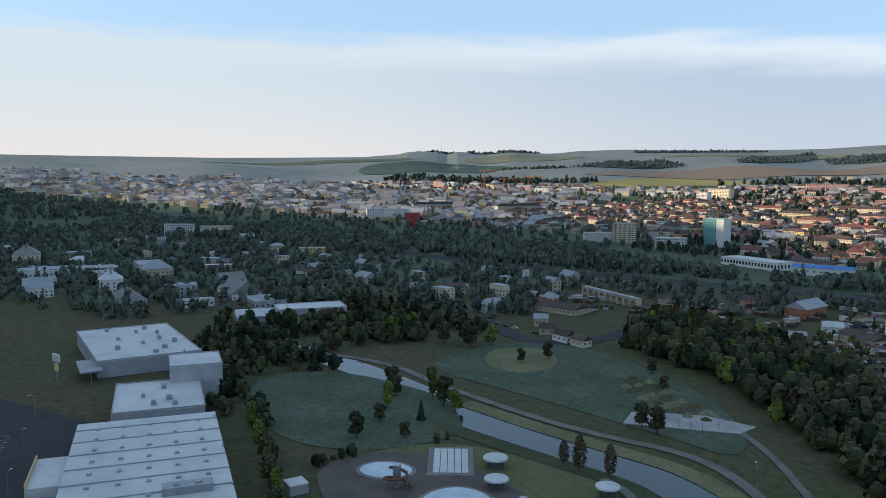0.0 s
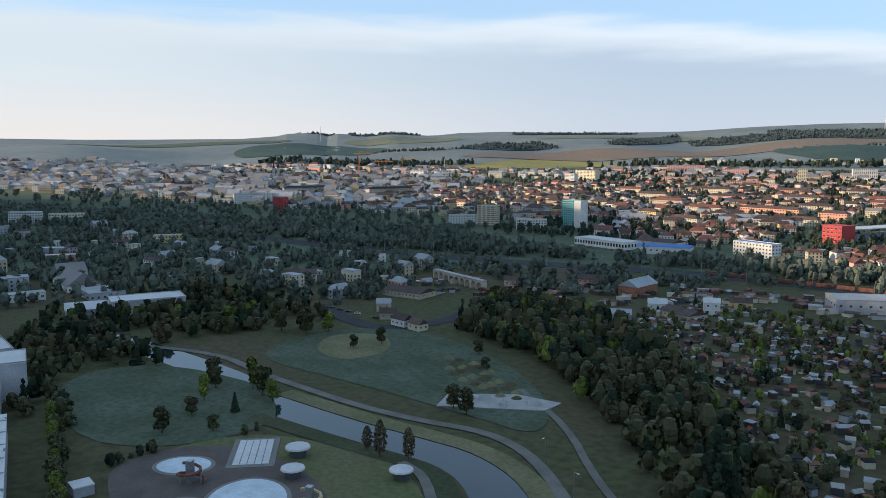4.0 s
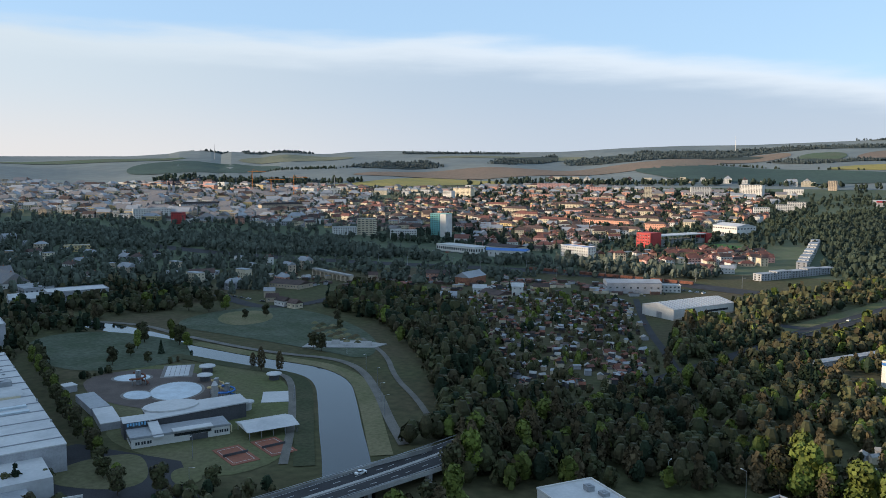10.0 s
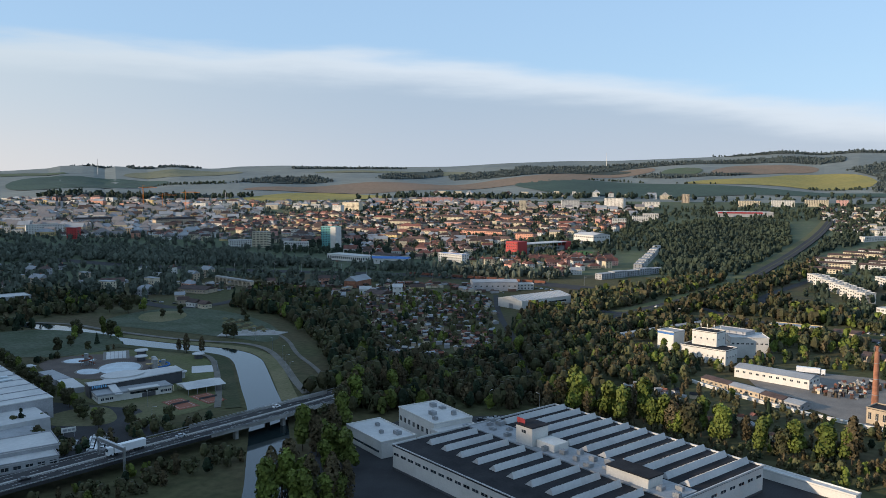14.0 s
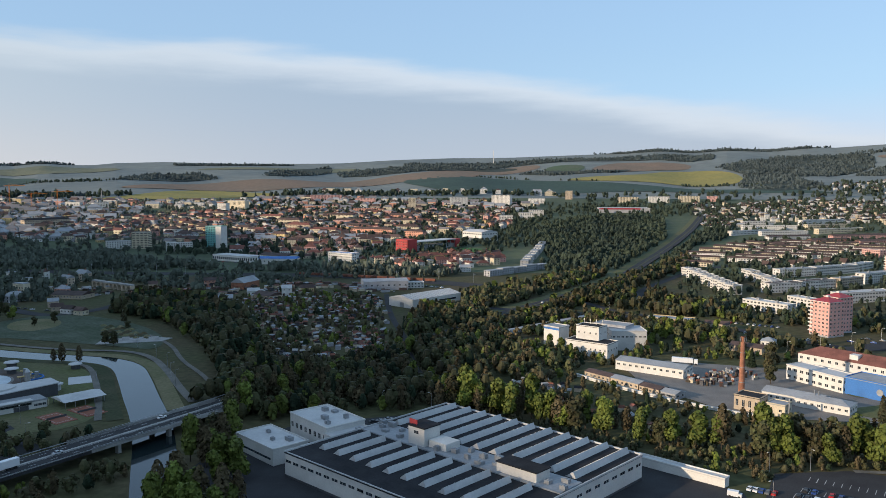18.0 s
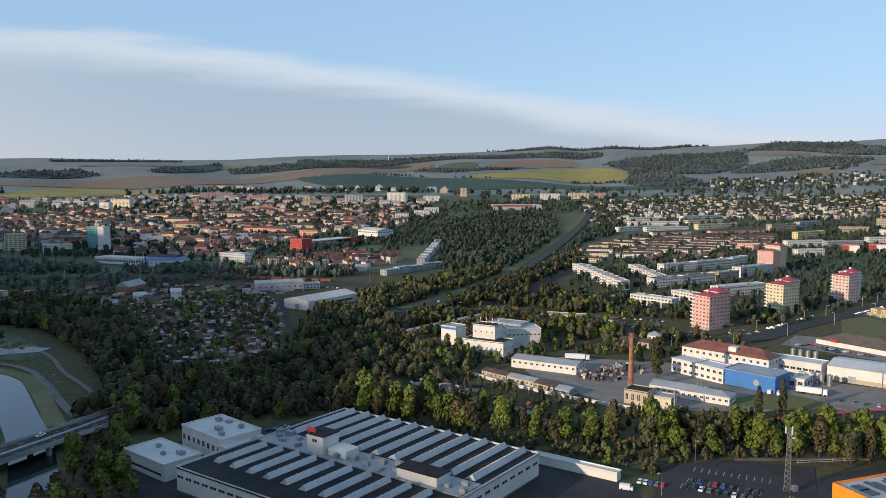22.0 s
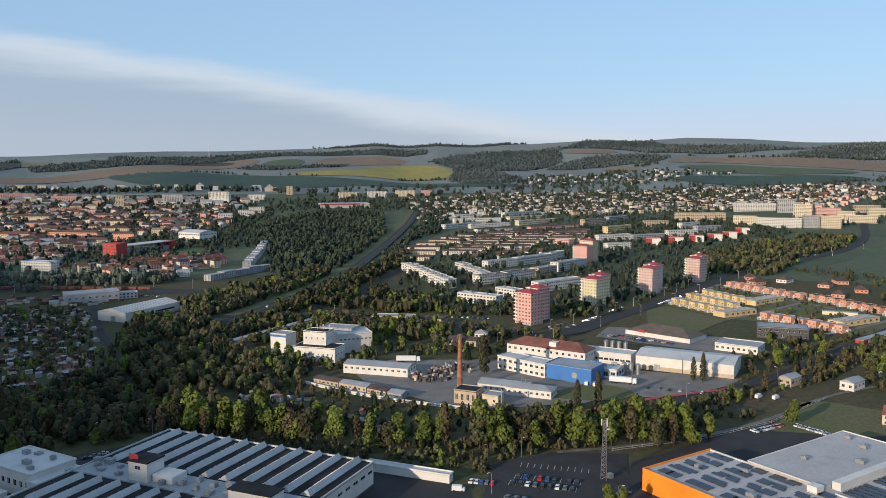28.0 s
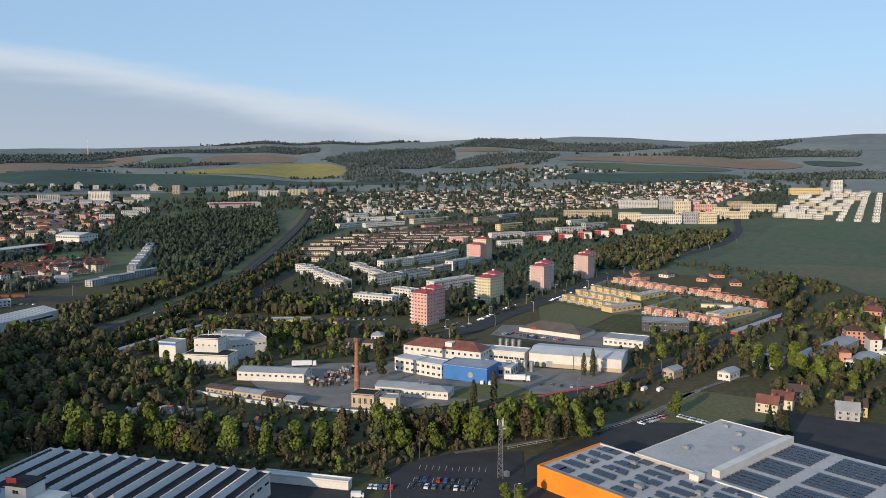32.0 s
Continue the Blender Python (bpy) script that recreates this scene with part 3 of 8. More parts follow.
sheet("playground", [(-441, 545), (-458, 579), (-431, 597), (-403, 566), (-411, 535)], "dry_grass", 0.28, "round worn playground on the meadow", "playground")
ribbon("access_road", [(-520, 640), (-470, 612), (-440, 606), (-420, 640), (-425, 700)], 12, "asphalt", 0.3, "asphalt lane and parking by the meadow", "road")
sheet("pool_lawn", [(-392, 384), (-380, 440), (-330, 448), (-300, 440), (-262, 398), (-228, 350), (-236, 318), (-262, 322), (-310, 330), (-330, 360)], "meadow", 0.15, "mown lawns of the swimming pool", "lawn")
sheet("car_park", [(-312, 322), (-262, 326), (-236, 306), (-222, 300), (-238, 282), (-262, 268), (-290, 282), (-320, 300)], "asphalt", 0.2, "asphalt forecourt and car park of the pool", "car park")
sheet("lawn_island", [(-292, 288), (-297, 308), (-286, 324), (-275, 322), (-257, 306), (-263, 294)], "meadow", 0.28, "oval of lawn within the forecourt", "lawn")
sheet("lawn_island", [(-259, 317), (-254, 325), (-240, 315), (-247, 307)], "meadow", 0.28, "oval of lawn within the forecourt", "lawn")
sheet("car_park", [(-560, 350), (-470, 366), (-455, 338), (-400, 300), (-352, 262), (-420, 210), (-520, 240), (-600, 300)], "asphalt", 0.2, "wide asphalt car park with white bays", "car park")
sheet("service_yard", [(-275, 285), (-240, 300), (-222, 284), (-238, 258), (-262, 200), (-300, 205)], "asphalt", 0.24, "asphalt yard beside the low hall", "car park")
HIGHWAY = [(-262, 158, 4.0), (-240, 202, 5.0), (-226, 234, 5.2), (-211, 268, 5.4), (-195, 304, 5.5), (-180, 343, 5.0), (-168, 392, 3.0), (-149, 450, 1.3), (-128, 509, 1.0), (-108, 560, 0.9), (-60, 680, 0.9), (-8, 795, 0.9), (50, 938, 0.9), (84, 1092, 1.1), (133, 1288, 3.2), (177, 1459, 9.0), (238, 1703, 19.0), (306, 2027, 35.0)]
ribbon("highway", HIGHWAY[:7], 16, "asphalt", 0.0, "raised dual carriageway crossing the river", "road", thick=1.2)
ribbon("highway", HIGHWAY[6:11], 9, "asphalt", 0.0, "narrow part of the carriageway between tall trees", "road", thick=1.0)
ribbon("highway", HIGHWAY[10:], 16, "asphalt", 0.0, "dual carriageway climbing past the estate", "road", thick=1.2)
ribbon("median", HIGHWAY[:7], 1.2, "concrete", 0.25, "pale concrete barrier between the carriageways", "barrier", thick=0.5)
ribbon("median", HIGHWAY[10:], 1.2, "meadow", 0.15, "grass strip between the carriageways", "barrier", thick=0.3)
ribbon("verge", [(x - 13, y + 6) for x, y, z in HIGHWAY[10:]], 14, "meadow", 0.2, "grass verge of the dual carriageway", "verge")
ribbon("main_street", [(150, 545), (244, 618), (346, 709), (440, 800), (525, 880), (690, 1000), (867, 1111), (1000, 1250), (1092, 1380), (1400, 1750)], 14, "asphalt", 0.35, "wide tree-lined asphalt street below the towers", "road")
ribbon("lower_road", [(196, 392), (228, 405), (280, 426), (364, 482), (450, 540), (540, 596), (640, 690)], 9, "asphalt", 0.35, "asphalt road past the gardens", "road")
ribbon("estate_road", [(80, 735), (60, 790), (70, 860), (110, 960), (150, 1060), (250, 1180)], 9, "asphalt", 0.35, "curving asphalt estate road", "road")
ribbon("junction_road", [(-110, 720), (-40, 700), (40, 690), (110, 660), (160, 600), (200, 570), (250, 618)], 11, "asphalt", 0.4, "asphalt road through the junction", "road")
ribbon("slip_road", [(-20, 790), (10, 760), (30, 720), (60, 692)], 8, "asphalt", 0.45, "curved asphalt slip road", "road")
ribbon("railway", [(-190, 780), (-158, 661), (-124, 566), (-106, 500), (-85, 440)], 5, "asphalt", 0.4, "single railway line on pale ballast", "railway")
ribbon("rail_yard", [(-900, 930), (-700, 900), (-500, 905), (-330, 930), (-190, 900), (-100, 860)], 30, "asphalt", 0.3, "railway sidings on dark ballast", "railway")
sheet("sports_field", [(-225, 1262), (-185, 1325), (-118, 1290), (-160, 1225)], "pitch", 0.35, "green turf pitch beside the stadium", "pitch", step=80)
sheet("works_yard", [(30, 505), (60, 520), (138, 506), (196, 470), (262, 430), (236, 408), (196, 402), (172, 410), (150, 400), (84, 400), (62, 428), (40, 452)], "paving", 0.2, "worn concrete yard of the dairy works", "yard")
sheet("works_lawn", [(131, 419), (140, 424), (152, 430), (166, 438), (182, 430), (188, 414), (180, 405), (164, 402), (148, 406)], "meadow", 0.28, "strip of lawn in the works yard", "lawn")
sheet("works_lawn", [(152, 462), (166, 455), (158, 444), (146, 450)], "meadow", 0.28, "small lawn by the white office", "lawn")
sheet("staff_car_park", [(60, 262), (71, 296), (80, 322), (110, 330), (142, 322), (130, 292), (118, 262), (95, 240)], "asphalt", 0.26, "asphalt car park beside the mast", "car park")
sheet("factory_yard", [(-152, 270), (-150, 320), (-128, 352), (-60, 385), (-50, 378), (40, 318), (64, 300), (66, 240), (20, 195), (-90, 190)], "asphalt", 0.12, "dark asphalt yard round the factory", "yard")
sheet("store_yard", [(140, 312), (172, 326), (204, 348), (240, 350), (262, 344), (300, 330), (340, 290), (330, 200), (200, 160), (120, 240), (118, 272)], "asphalt", 0.2, "asphalt yard round the furniture store", "yard")
sheet("mown_field", [(224, 338), (262, 380), (282, 378), (306, 350), (290, 320), (262, 322)], "meadow", 0.3, "mown field behind the store", "meadow")
sheet("shop_car_park", [(222, 566), (246, 600), (268, 590), (300, 556), (338, 528), (312, 480), (286, 496), (262, 520)], "paving", 0.24, "worn asphalt car park round the supermarket", "car park")
sheet("green_square", [(275, 588), (311, 668), (339, 685), (358, 610), (306, 566)], "meadow", 0.3, "mown green beside the terraced houses", "lawn")
sheet("estate_ground", [(340, 700), (460, 812), (500, 770), (520, 700), (525, 600), (480, 560), (425, 530), (380, 600), (358, 618)], "meadow", 0.15, "lawns and lanes among terraced houses", "paving", clear=False)
sheet("crop_field", [(640, 905), (702, 715), (640, 600), (700, 560), (900, 620), (1300, 900), (1420, 1150), (1240, 1370), (1150, 1330), (950, 1140), (800, 1010)], "green_field", 0.3, "wide young green crop field", "field", step=110)
sheet("stubble_crop", [(660, 880), (704, 722), (650, 610), (760, 640), (880, 760), (800, 860)], "dry_crop", 0.45, "pale brownish strip of field", "field", step=110)
for nm, poly, mat, lb in (
        ("rape_field", [(-90, 3230), (193, 3324), (375, 3530), (529, 3561), (629, 3412), (632, 3157), (540, 2991), (410, 3062), (292, 3140), (78, 3149)], "yellow_field", "yellow rape field on the hillside"),
        ("ploughed_field", [(52, 3479), (79, 3639), (176, 3886), (355, 3833), (509, 3786), (490, 3607), (327, 3555), (153, 3436)], "brown_field", "brown ploughed field on the hillside"),
        ("ploughed_field", [(-774, 3506), (-501, 3777), (-280, 3930), (-180, 3916), (-174, 3656), (-554, 3405)], "brown_field", "brown ploughed field on the hillside"),
        ("green_crop", [(-150, 3777), (30, 3760), (30, 3460), (-137, 3417)], "green_field", "green crop on the hillside"),
        ("green_crop", [(-681, 3075), (-721, 3261), (-343, 3332), (77, 3129), (277, 3007), (799, 2694), (779, 2626), (262, 2848), (-429, 2723)], "teal_field", "dark green crop below the hills"),
        ("ploughed_field", [(1461, 3058), (1698, 3276), (1945, 3064), (2416, 2880), (2370, 2629), (2278, 2469), (2084, 2609), (1876, 2871), (1735, 3085)], "brown_field", "brown ploughed field on the hillside"),
        ("ploughed_field", [(1300, 3825), (1530, 3674), (1473, 3502), (1294, 3679)], "brown_field", "brown ploughed field on the hillside"),
        ("ploughed_field", [(1182, 2984), (1244, 3045), (1342, 2982), (1307, 2877)], "brown_field", "small brown field above the suburb"),
        ("green_crop", [(1433, 2940), (1720, 3040), (1850, 2830), (2047, 2562), (1889, 2520), (1608, 2858)], "green_field", "green crop on the slope"),
        ("green_crop", [(1284, 2700), (1677, 2760), (1929, 2413), (1829, 2288), (1398, 2483)], "teal_field", "dark green crop at the edge of town"),
        ("green_crop", [(2449, 2719), (2381, 2313), (2295, 2229), (2292, 2456)], "teal_field", "dark green crop on the slope"),
        ("rape_field", [(-1462, 2120), (-1412, 2331), (-1388, 2598), (-1320, 2734), (-1045, 2615), (-962, 2508), (-1240, 2246)], "yellow_field", "pale yellow field on the edge of town"),
        ("ploughed_field", [(-1603, 2459), (-1544, 2798), (-1356, 3135), (-1075, 3200), (-852, 3483), (-449, 3639), (-400, 3252), (-835, 3126), (-1127, 2657), (-1300, 2760)], "brown_field", "grey-brown ploughed field"),
        ("stubble_field", [(-2593, 3027), (-2468, 3442), (-2204, 3535), (-2102, 3422), (-2192, 2975)], "pale_field", "pale stubble field on the hills"),
        ("stubble_field", [(-1800, 3450), (-1750, 3650), (-1200, 3900), (-1000, 3800), (-1300, 3600)], "pale_field", "pale stubble field on the hills"),
        ("pale_crop", [(-2628, 2498), (-2600, 2928), (-2133, 2895), (-1995, 2636), (-2089, 2217), (-2296, 2180)], "teal_field", "grey-green field below the hills"),
        ("pale_crop", [(-3300, 2000), (-3200, 2400), (-2700, 3000), (-2650, 2700)], "green_field", "grey-green field below the hills")):
    sheet(nm, poly, mat, 1.6, lb, "field", step=90)

for line in ([(372, 706), (392, 628)], [(430, 752), (446, 668)], [(448, 800), (474, 690), (486, 600)], [(358, 612), (402, 632), (470, 676), (520, 700)], [(400, 540), (440, 556), (500, 586)], [(345, 700), (405, 755), (462, 808)]):
    ribbon("estate_lane", line, 5, "paving", 0.32, "narrow paved lane among terraced houses", "lane")

# ---- buildings ----
WINDOW = {}


def window_mesh(w, h):
    key = (round(w, 1), round(h, 1))
    if key not in WINDOW:
        hp = Heap(["glass", "white_wall"])
        hp.add(*B(-w / 2, -0.06, -h / 2, w / 2, 0.06, h / 2), "glass")
        hp.add(*B(-w / 2 - 0.1, -0.14, -h / 2 - 0.12, w / 2 + 0.1, 0.05, -h / 2), "white_wall")
        hp.add(*B(-0.05, -0.1, -h / 2, 0.05, 0.05, h / 2), "white_wall")
        WINDOW[key] = hp.mesh("window")
    return WINDOW[key]


def windows(parent, x, y, rot, w, d, rows, cols, z0, dz, ww, wh, side_cols=None, eye=(0, 0)):
    """Windows on the two walls that face the open valley."""
    c, s = math.cos(radians(rot)), math.sin(radians(rot))
    for face, (nx, ny, length, n, turn) in enumerate(((0, -1, w, cols, 0), (-1, 0, d, side_cols, -90), (1, 0, d, side_cols, 90))):
        if not n:
            continue
        gx, gy = nx * c - ny * s, nx * s + ny * c
        if gx * (eye[0] - x) + gy * (eye[1] - y) < 0.12 * math.hypot(x, y):
            continue
        off = (d if nx == 0 else w) / 2 + 0.02
        for r in range(rows):
            if math.hypot(x, y) > 1100 or n > 24:
                V0, F0 = B(-ww / 2, -0.06, -wh / 2, ww / 2, 0.06, wh / 2)
                tagged(part("window_band", solid("window_band", "glass", *[(V0 + np.array(((k + 0.5) / n * length - length / 2, 0, 0)), F0) for k in range(n)]), parent,
                            at=pose(0 if nx == 0 else nx * off, -off if nx == 0 else 0, z0 + dz * r, 0, 0, turn)), kind="stuff")
                continue
            for k in range(n):
                u = (k + 0.5) / n * length - length / 2
                px, py = (u, -off) if nx == 0 else (nx * off, u)
                part("window", window_mesh(ww, wh), parent, at=pose(px, py, z0 + dz * r, 0, 0, turn))


def roof_mesh(style, w, d, h, rise, mat, over=0.4):
    if style == "flat":
        return solid("roof", mat, B(-w / 2 - 0.15, -d / 2 - 0.15, h, w / 2 + 0.15, d / 2 + 0.15, h + 0.35))
    v = gable_v if style == "gable" else hip_v
    return solid("roof", mat, (v(-w / 2 - over, -d / 2 - over, w / 2 + over, d / 2 + over, h, h + rise), GABLE_F))


def block(name, x, y, rot, w, d, h, wall, roof, style="flat", rise=3.0, rows=0, cols=0, side=None, label="", category="building", group="", ww=1.6, wh=1.5, z0=None, parapet=True, z=None, base=None):
    """A building: wall, roof and windows, with its front along -y of its own frame."""
    t = thing(name, x, y, rot, z, label, category, group)
    part("wall", solid("wall", wall, B(-w / 2, -d / 2, -3, w / 2, d / 2, h)), t)
    top = part("roof", roof_mesh(style, w, d, h, rise, roof), t)
    if style == "flat" and parapet:
        p = 0.35
        part("parapet", solid("parapet", wall, B(-w / 2 - .2, -d / 2 - .2, h + .3, w / 2 + .2, -d / 2 - .2 + p, h + .8), B(-w / 2 - .2, d / 2 + .2 - p, h + .3, w / 2 + .2, d / 2 + .2, h + .8),
                                 B(-w / 2 - .2, -d / 2, h + .3, -w / 2 - .2 + p, d / 2, h + .8), B(w / 2 + .2 - p, -d / 2, h + .3, w / 2 + .2, d / 2, h + .8)), top)
    if rows:
        dz = h / rows
        windows(t, x, y, rot, w, d, rows, cols, (z0 or dz * 0.55), dz, ww, wh, side)
    c, s = math.cos(radians(rot)), math.sin(radians(rot))
    m = 3.0
    OPEN.append([(x + c * a - s * b, y + s * a + c * b) for a, b in ((-w / 2 - m, -d / 2 - m), (w / 2 + m, -d / 2 - m), (w / 2 + m, d / 2 + m), (-w / 2 - m, d / 2 + m))])
    return t


def front(ax, ay, bx, by, depth):
    """Centre, turn and width of a building whose front runs from a to b."""
    w, rot = math.hypot(bx - ax, by - ay), math.atan2(by - ay, bx - ax)
    return (ax + bx) / 2 - math.sin(rot) * depth / 2, (ay + by) / 2 + math.cos(rot) * depth / 2, math.degrees(rot), w, depth


def roof_units(parent, spots, z, seed=1):
    """Air-handling boxes on a flat roof."""
    rnd = random.Random(seed)
    for x, y in spots:
        w, d, h = rnd.uniform(1.6, 3.6), rnd.uniform(1.4, 2.6), rnd.uniform(1.0, 1.9)
        part("roof_unit", solid("roof_unit", "grey_metal", B(x - w / 2, y - d / 2, z, x + w / 2, y + d / 2, z + h), cone(x, y, z + h, z + h + 0.25, 0.6, 0.6, 8)), parent)


def along_line(line, k):
    """A point part of the way along a line."""
    seg = k * (len(line) - 1)
    i = min(int(seg), len(line) - 2)
    f = seg - i
    return line[i][0] * (1 - f) + line[i + 1][0] * f, line[i][1] * (1 - f) + line[i + 1][1] * f


def beside(line, off):
    """A line at a distance to the right of another."""
    P = np.array(line, float)
    T = np.gradient(P[:, :2], axis=0)
    T /= np.linalg.norm(T, axis=1)[:, None]
    Q = P.copy()
    Q[:, 0] += T[:, 1] * off
    Q[:, 1] -= T[:, 0] * off
    return Q.tolist()


for off in (-7.4, -1.2, 1.2, 7.4):
    ribbon("road_marking", beside(HIGHWAY[:7], off), .22, "white_line", .04, "white painted edge line on the carriageway", "marking", clear=False)
for off in (-8.6, 8.6):
    ribbon("guard_rail", beside(HIGHWAY[:7], off), .16, "metal", .85, "grey steel guard rail beside the carriageway", "guard rail", clear=False, thick=.35)


def dashes(name, line, off, length, gap, label):
    hp = Heap(["white_line"])
    P = beside(line, off)
    for a, b in zip(P[:-1], P[1:]):
        L = math.dist(a[:2], b[:2])
        d = np.array(b) - np.array(a)
        k = 0.0
        while k < L - length:
            p, q = np.array(a) + d * k / L, np.array(a) + d * (k + length) / L
            n = np.array((d[1], -d[0], 0)) / L * .12
            hp.add(np.array([p - n, q - n, q + n, p + n]) + (0, 0, .06), np.array([(0, 2, 1), (0, 3, 2)]), "white_line")
            k += length + gap
    tagged(new(name, hp.mesh(name)), label, "marking", kind="stuff")


for off in (-4.3, 4.3):
    dashes("lane_dashes", HIGHWAY[:7], off, 3, 6, "dashed white lane markings")


def bays(name, rows, label):
    """Painted parking bays."""
    hp = Heap(["white_line"])
    for x0, y0, x1, y1, n, depth in rows:
        d = np.array((x1 - x0, y1 - y0)) / n
        e = np.array((-(y1 - y0), x1 - x0)) / math.hypot(x1 - x0, y1 - y0)
        for i in range(n + 1):
            a = np.array((x0, y0)) + d * i
            p, q, u = a - e * depth / 2, a + e * depth / 2, d / np.linalg.norm(d) * .09
            hp.add(np.array([(*(p - u), .27), (*(q - u), .27), (*(q + u), .27), (*(p + u), .27)]), np.array([(0, 2, 1), (0, 3, 2)]), "white_line")
    tagged(new(name, hp.mesh(name)), label, "marking", kind="stuff")


bays("parking_bays", [(82, 300, 106, 288, 10, 5), (86, 306, 110, 294, 10, 5), (76, 286, 98, 274, 9, 5), (92, 318, 118, 306, 10, 5), (-249, 264, -256, 275, 8, 5), (-239, 267, -251, 283, 10, 5)], "white painted parking bays")
bays("parking_bays", [(-505 + k * 24, 330 - k * 14, -470 + k * 24, 310 - k * 14, 14, 10) for k in range(5)], "white painted parking bays at the mall")

# the sawtooth factory
def factory():
    x, y, rot, w, d, h = -41.5, 297, -33.5, 104, 93, 9.5
    t = thing("factory", x, y, rot, label="white factory hall with dark roof and pale sawtooth skylights", category="factory")
    part("wall", solid("wall", "white_wall", B(-w / 2, -d / 2, -1, w / 2, d / 2, h)), t)
    part("roof", solid("roof", "dark_roof", B(-w / 2 - .2, -d / 2 - .2, h, w / 2 + .2, d / 2 + .2, h + 0.3)), t)
    part("plinth", solid("plinth", "dark_wall", B(-w / 2 - .05, -d / 2 - .05, 0, w / 2 + .05, d / 2 + .05, 1.0)), t)

    def saw(x0, y0, y1, wide):
        hp = Heap(["skylight", "white_roof"])
        V = np.array([(x0, y0, h + .3), (x0 + wide, y0, h + .3), (x0 + wide * .75, y0, h + 2.6), (x0, y1, h + .3), (x0 + wide, y1, h + .3), (x0 + wide * .75, y1, h + 2.6)], float)
        hp.add(V, np.array([(0, 2, 5), (0, 5, 3)]), "skylight")
        hp.add(V, np.array([(1, 4, 5), (1, 5, 2), (0, 1, 2), (3, 5, 4)]), "white_roof")
        for i in range(1, int((y1 - y0) / 3)):
            yy = y0 + i * 3
            hp.add(*beam((x0 + .1, yy, h + .42), (x0 + wide * .74, yy, h + 2.62), 0.09), "white_roof")
        part("sawtooth_skylight", hp.mesh("sawtooth_skylight"), t)
    for i in range(11):
        saw(-w / 2 + 3.5 + i * 9.1, 8, d / 2 - 1, 4.6)
    for i in range(10):
        saw(-w / 2 + 6 + i * 9.3, -d / 2 + 12, -10, 3.8)
    part("roof_spine", solid("roof_spine", "grey_roof", B(-w / 2 + 1, -7.5, h + .3, w / 2 - 1, 6, h + 0.8)), t)
    tw = part("stair_tower", solid("stair_tower", "white_wall", B(-24, -6, h + .8, -15, 3, h + 8)), t, "white stair tower with a red sign")
    part("tower_roof", solid("tower_roof", "dark_roof", B(-24.3, -6.3, h + 8, -14.7, 3.3, h + 8.5)), tw)
    part("tower_window", window_mesh(2.4, 1.2), tw, at=pose(-19.5, -6.05, h + 6))
    part("sign", solid("sign", "red_metal", (np.array([(-23.2, -6.2, h + 9), (-19.8, -5.2, h + 9), (-19.8, -5.0, h + 9), (-23.2, -6.0, h + 9), (-23.2, -6.2, h + 11.2), (-19.8, -5.2, h + 10.6), (-19.8, -5.0, h + 10.6), (-23.2, -6.0, h + 11.2)], float), BOX_F), beam((-22.6, -5.9, h + 8.5), (-22.6, -5.9, h + 10.8), .1), beam((-20.3, -5.2, h + 8.5), (-20.3, -5.2, h + 10.5), .1)), tw, "small red sign board on the tower roof")
    part("roof_house", solid("roof_house", "white_wall", B(-14.5, -4, h + .8, -5, 4, h + 3.6)), t)
    part("roof_house", solid("roof_house", "white_wall", B(22, -6, h + .8, 40, 2, h + 4.2)), t)
    part("roof_house_top", solid("roof_house_top", "dark_roof", B(21.7, -6.3, h + 4.2, 40.3, 2.3, h + 4.6)), t)
    roof_units(t, [(-46, 0), (-41, -3), (-36, 2), (-31, -4), (-28, 3), (-9, -5), (-2, -2), (2, 3), (6, -4), (10, 1), (13, -5), (16, 3), (19, -2), (43, -3), (47, 2), (50, -4), (-50, 4), (-44, 4)], h + .8, 3)
    windows(t, x, y, rot, w, d, 1, 22, 6.6, 3, 3.2, 1.0, 16)
    part("gate", solid("gate", "dark_wall", B(-w / 2 - .12, -12, 0, -w / 2 + .05, -7.5, 5.5)), t)
    part("roof_rail", solid("roof_rail", "white_roof", beam((-w / 2 + 1, -d / 2 + .4, h + .45), (w / 2 - 1, -d / 2 + .4, h + .45), .18)), t)
    part("roof_edge", solid("roof_edge", "white_roof", B(-w / 2 - .3, d / 2 - .2, h + .2, w / 2 + .3, d / 2 + .3, h + .9), B(w / 2 - .2, -d / 2, h + .2, w / 2 + .3, d / 2, h + .9), B(-w / 2 - .3, -d / 2, h + .2, -w / 2 + .2, d / 2, h + .9)), t)
    OPEN.append([(-120, 285), (-62, 375), (32, 310), (30, 215), (-20, 190)])


factory()
b = block("annex_hall", -126, 312, -37, 30, 17, 6.6, "white_wall", "white_roof", rows=1, cols=1, side=0, label="low white annex hall with a dark window band", z0=2.6, ww=26, wh=0.9)
roof_units(b, [(-6, 2), (4, -2), (9, 3)], 6.9, 4)
b = block("annex_hall", -109, 335.5, -40, 31, 20, 9.5, "white_wall", "white_roof", rows=1, cols=8, side=5, label="white two-storey annex with a flat roof", ww=1.6, wh=2.2)
roof_units(b, [(-8, 4), (3, -3), (8, 5), (-3, 6), (10, -6)], 9.8, 5)
b = block("link_building", -88, 317, -36, 26, 20, 7.5, "white_wall", "white_roof", label="low white link building of the factory")
roof_units(b, [(-6, 4), (5, -3), (2, 5)], 7.8, 6)
b = block("boundary_shed", 43, 315.5, -33, 38, 4, 3.2, "white_wall", "white_roof", label="long low white shed behind the factory", category="shed")

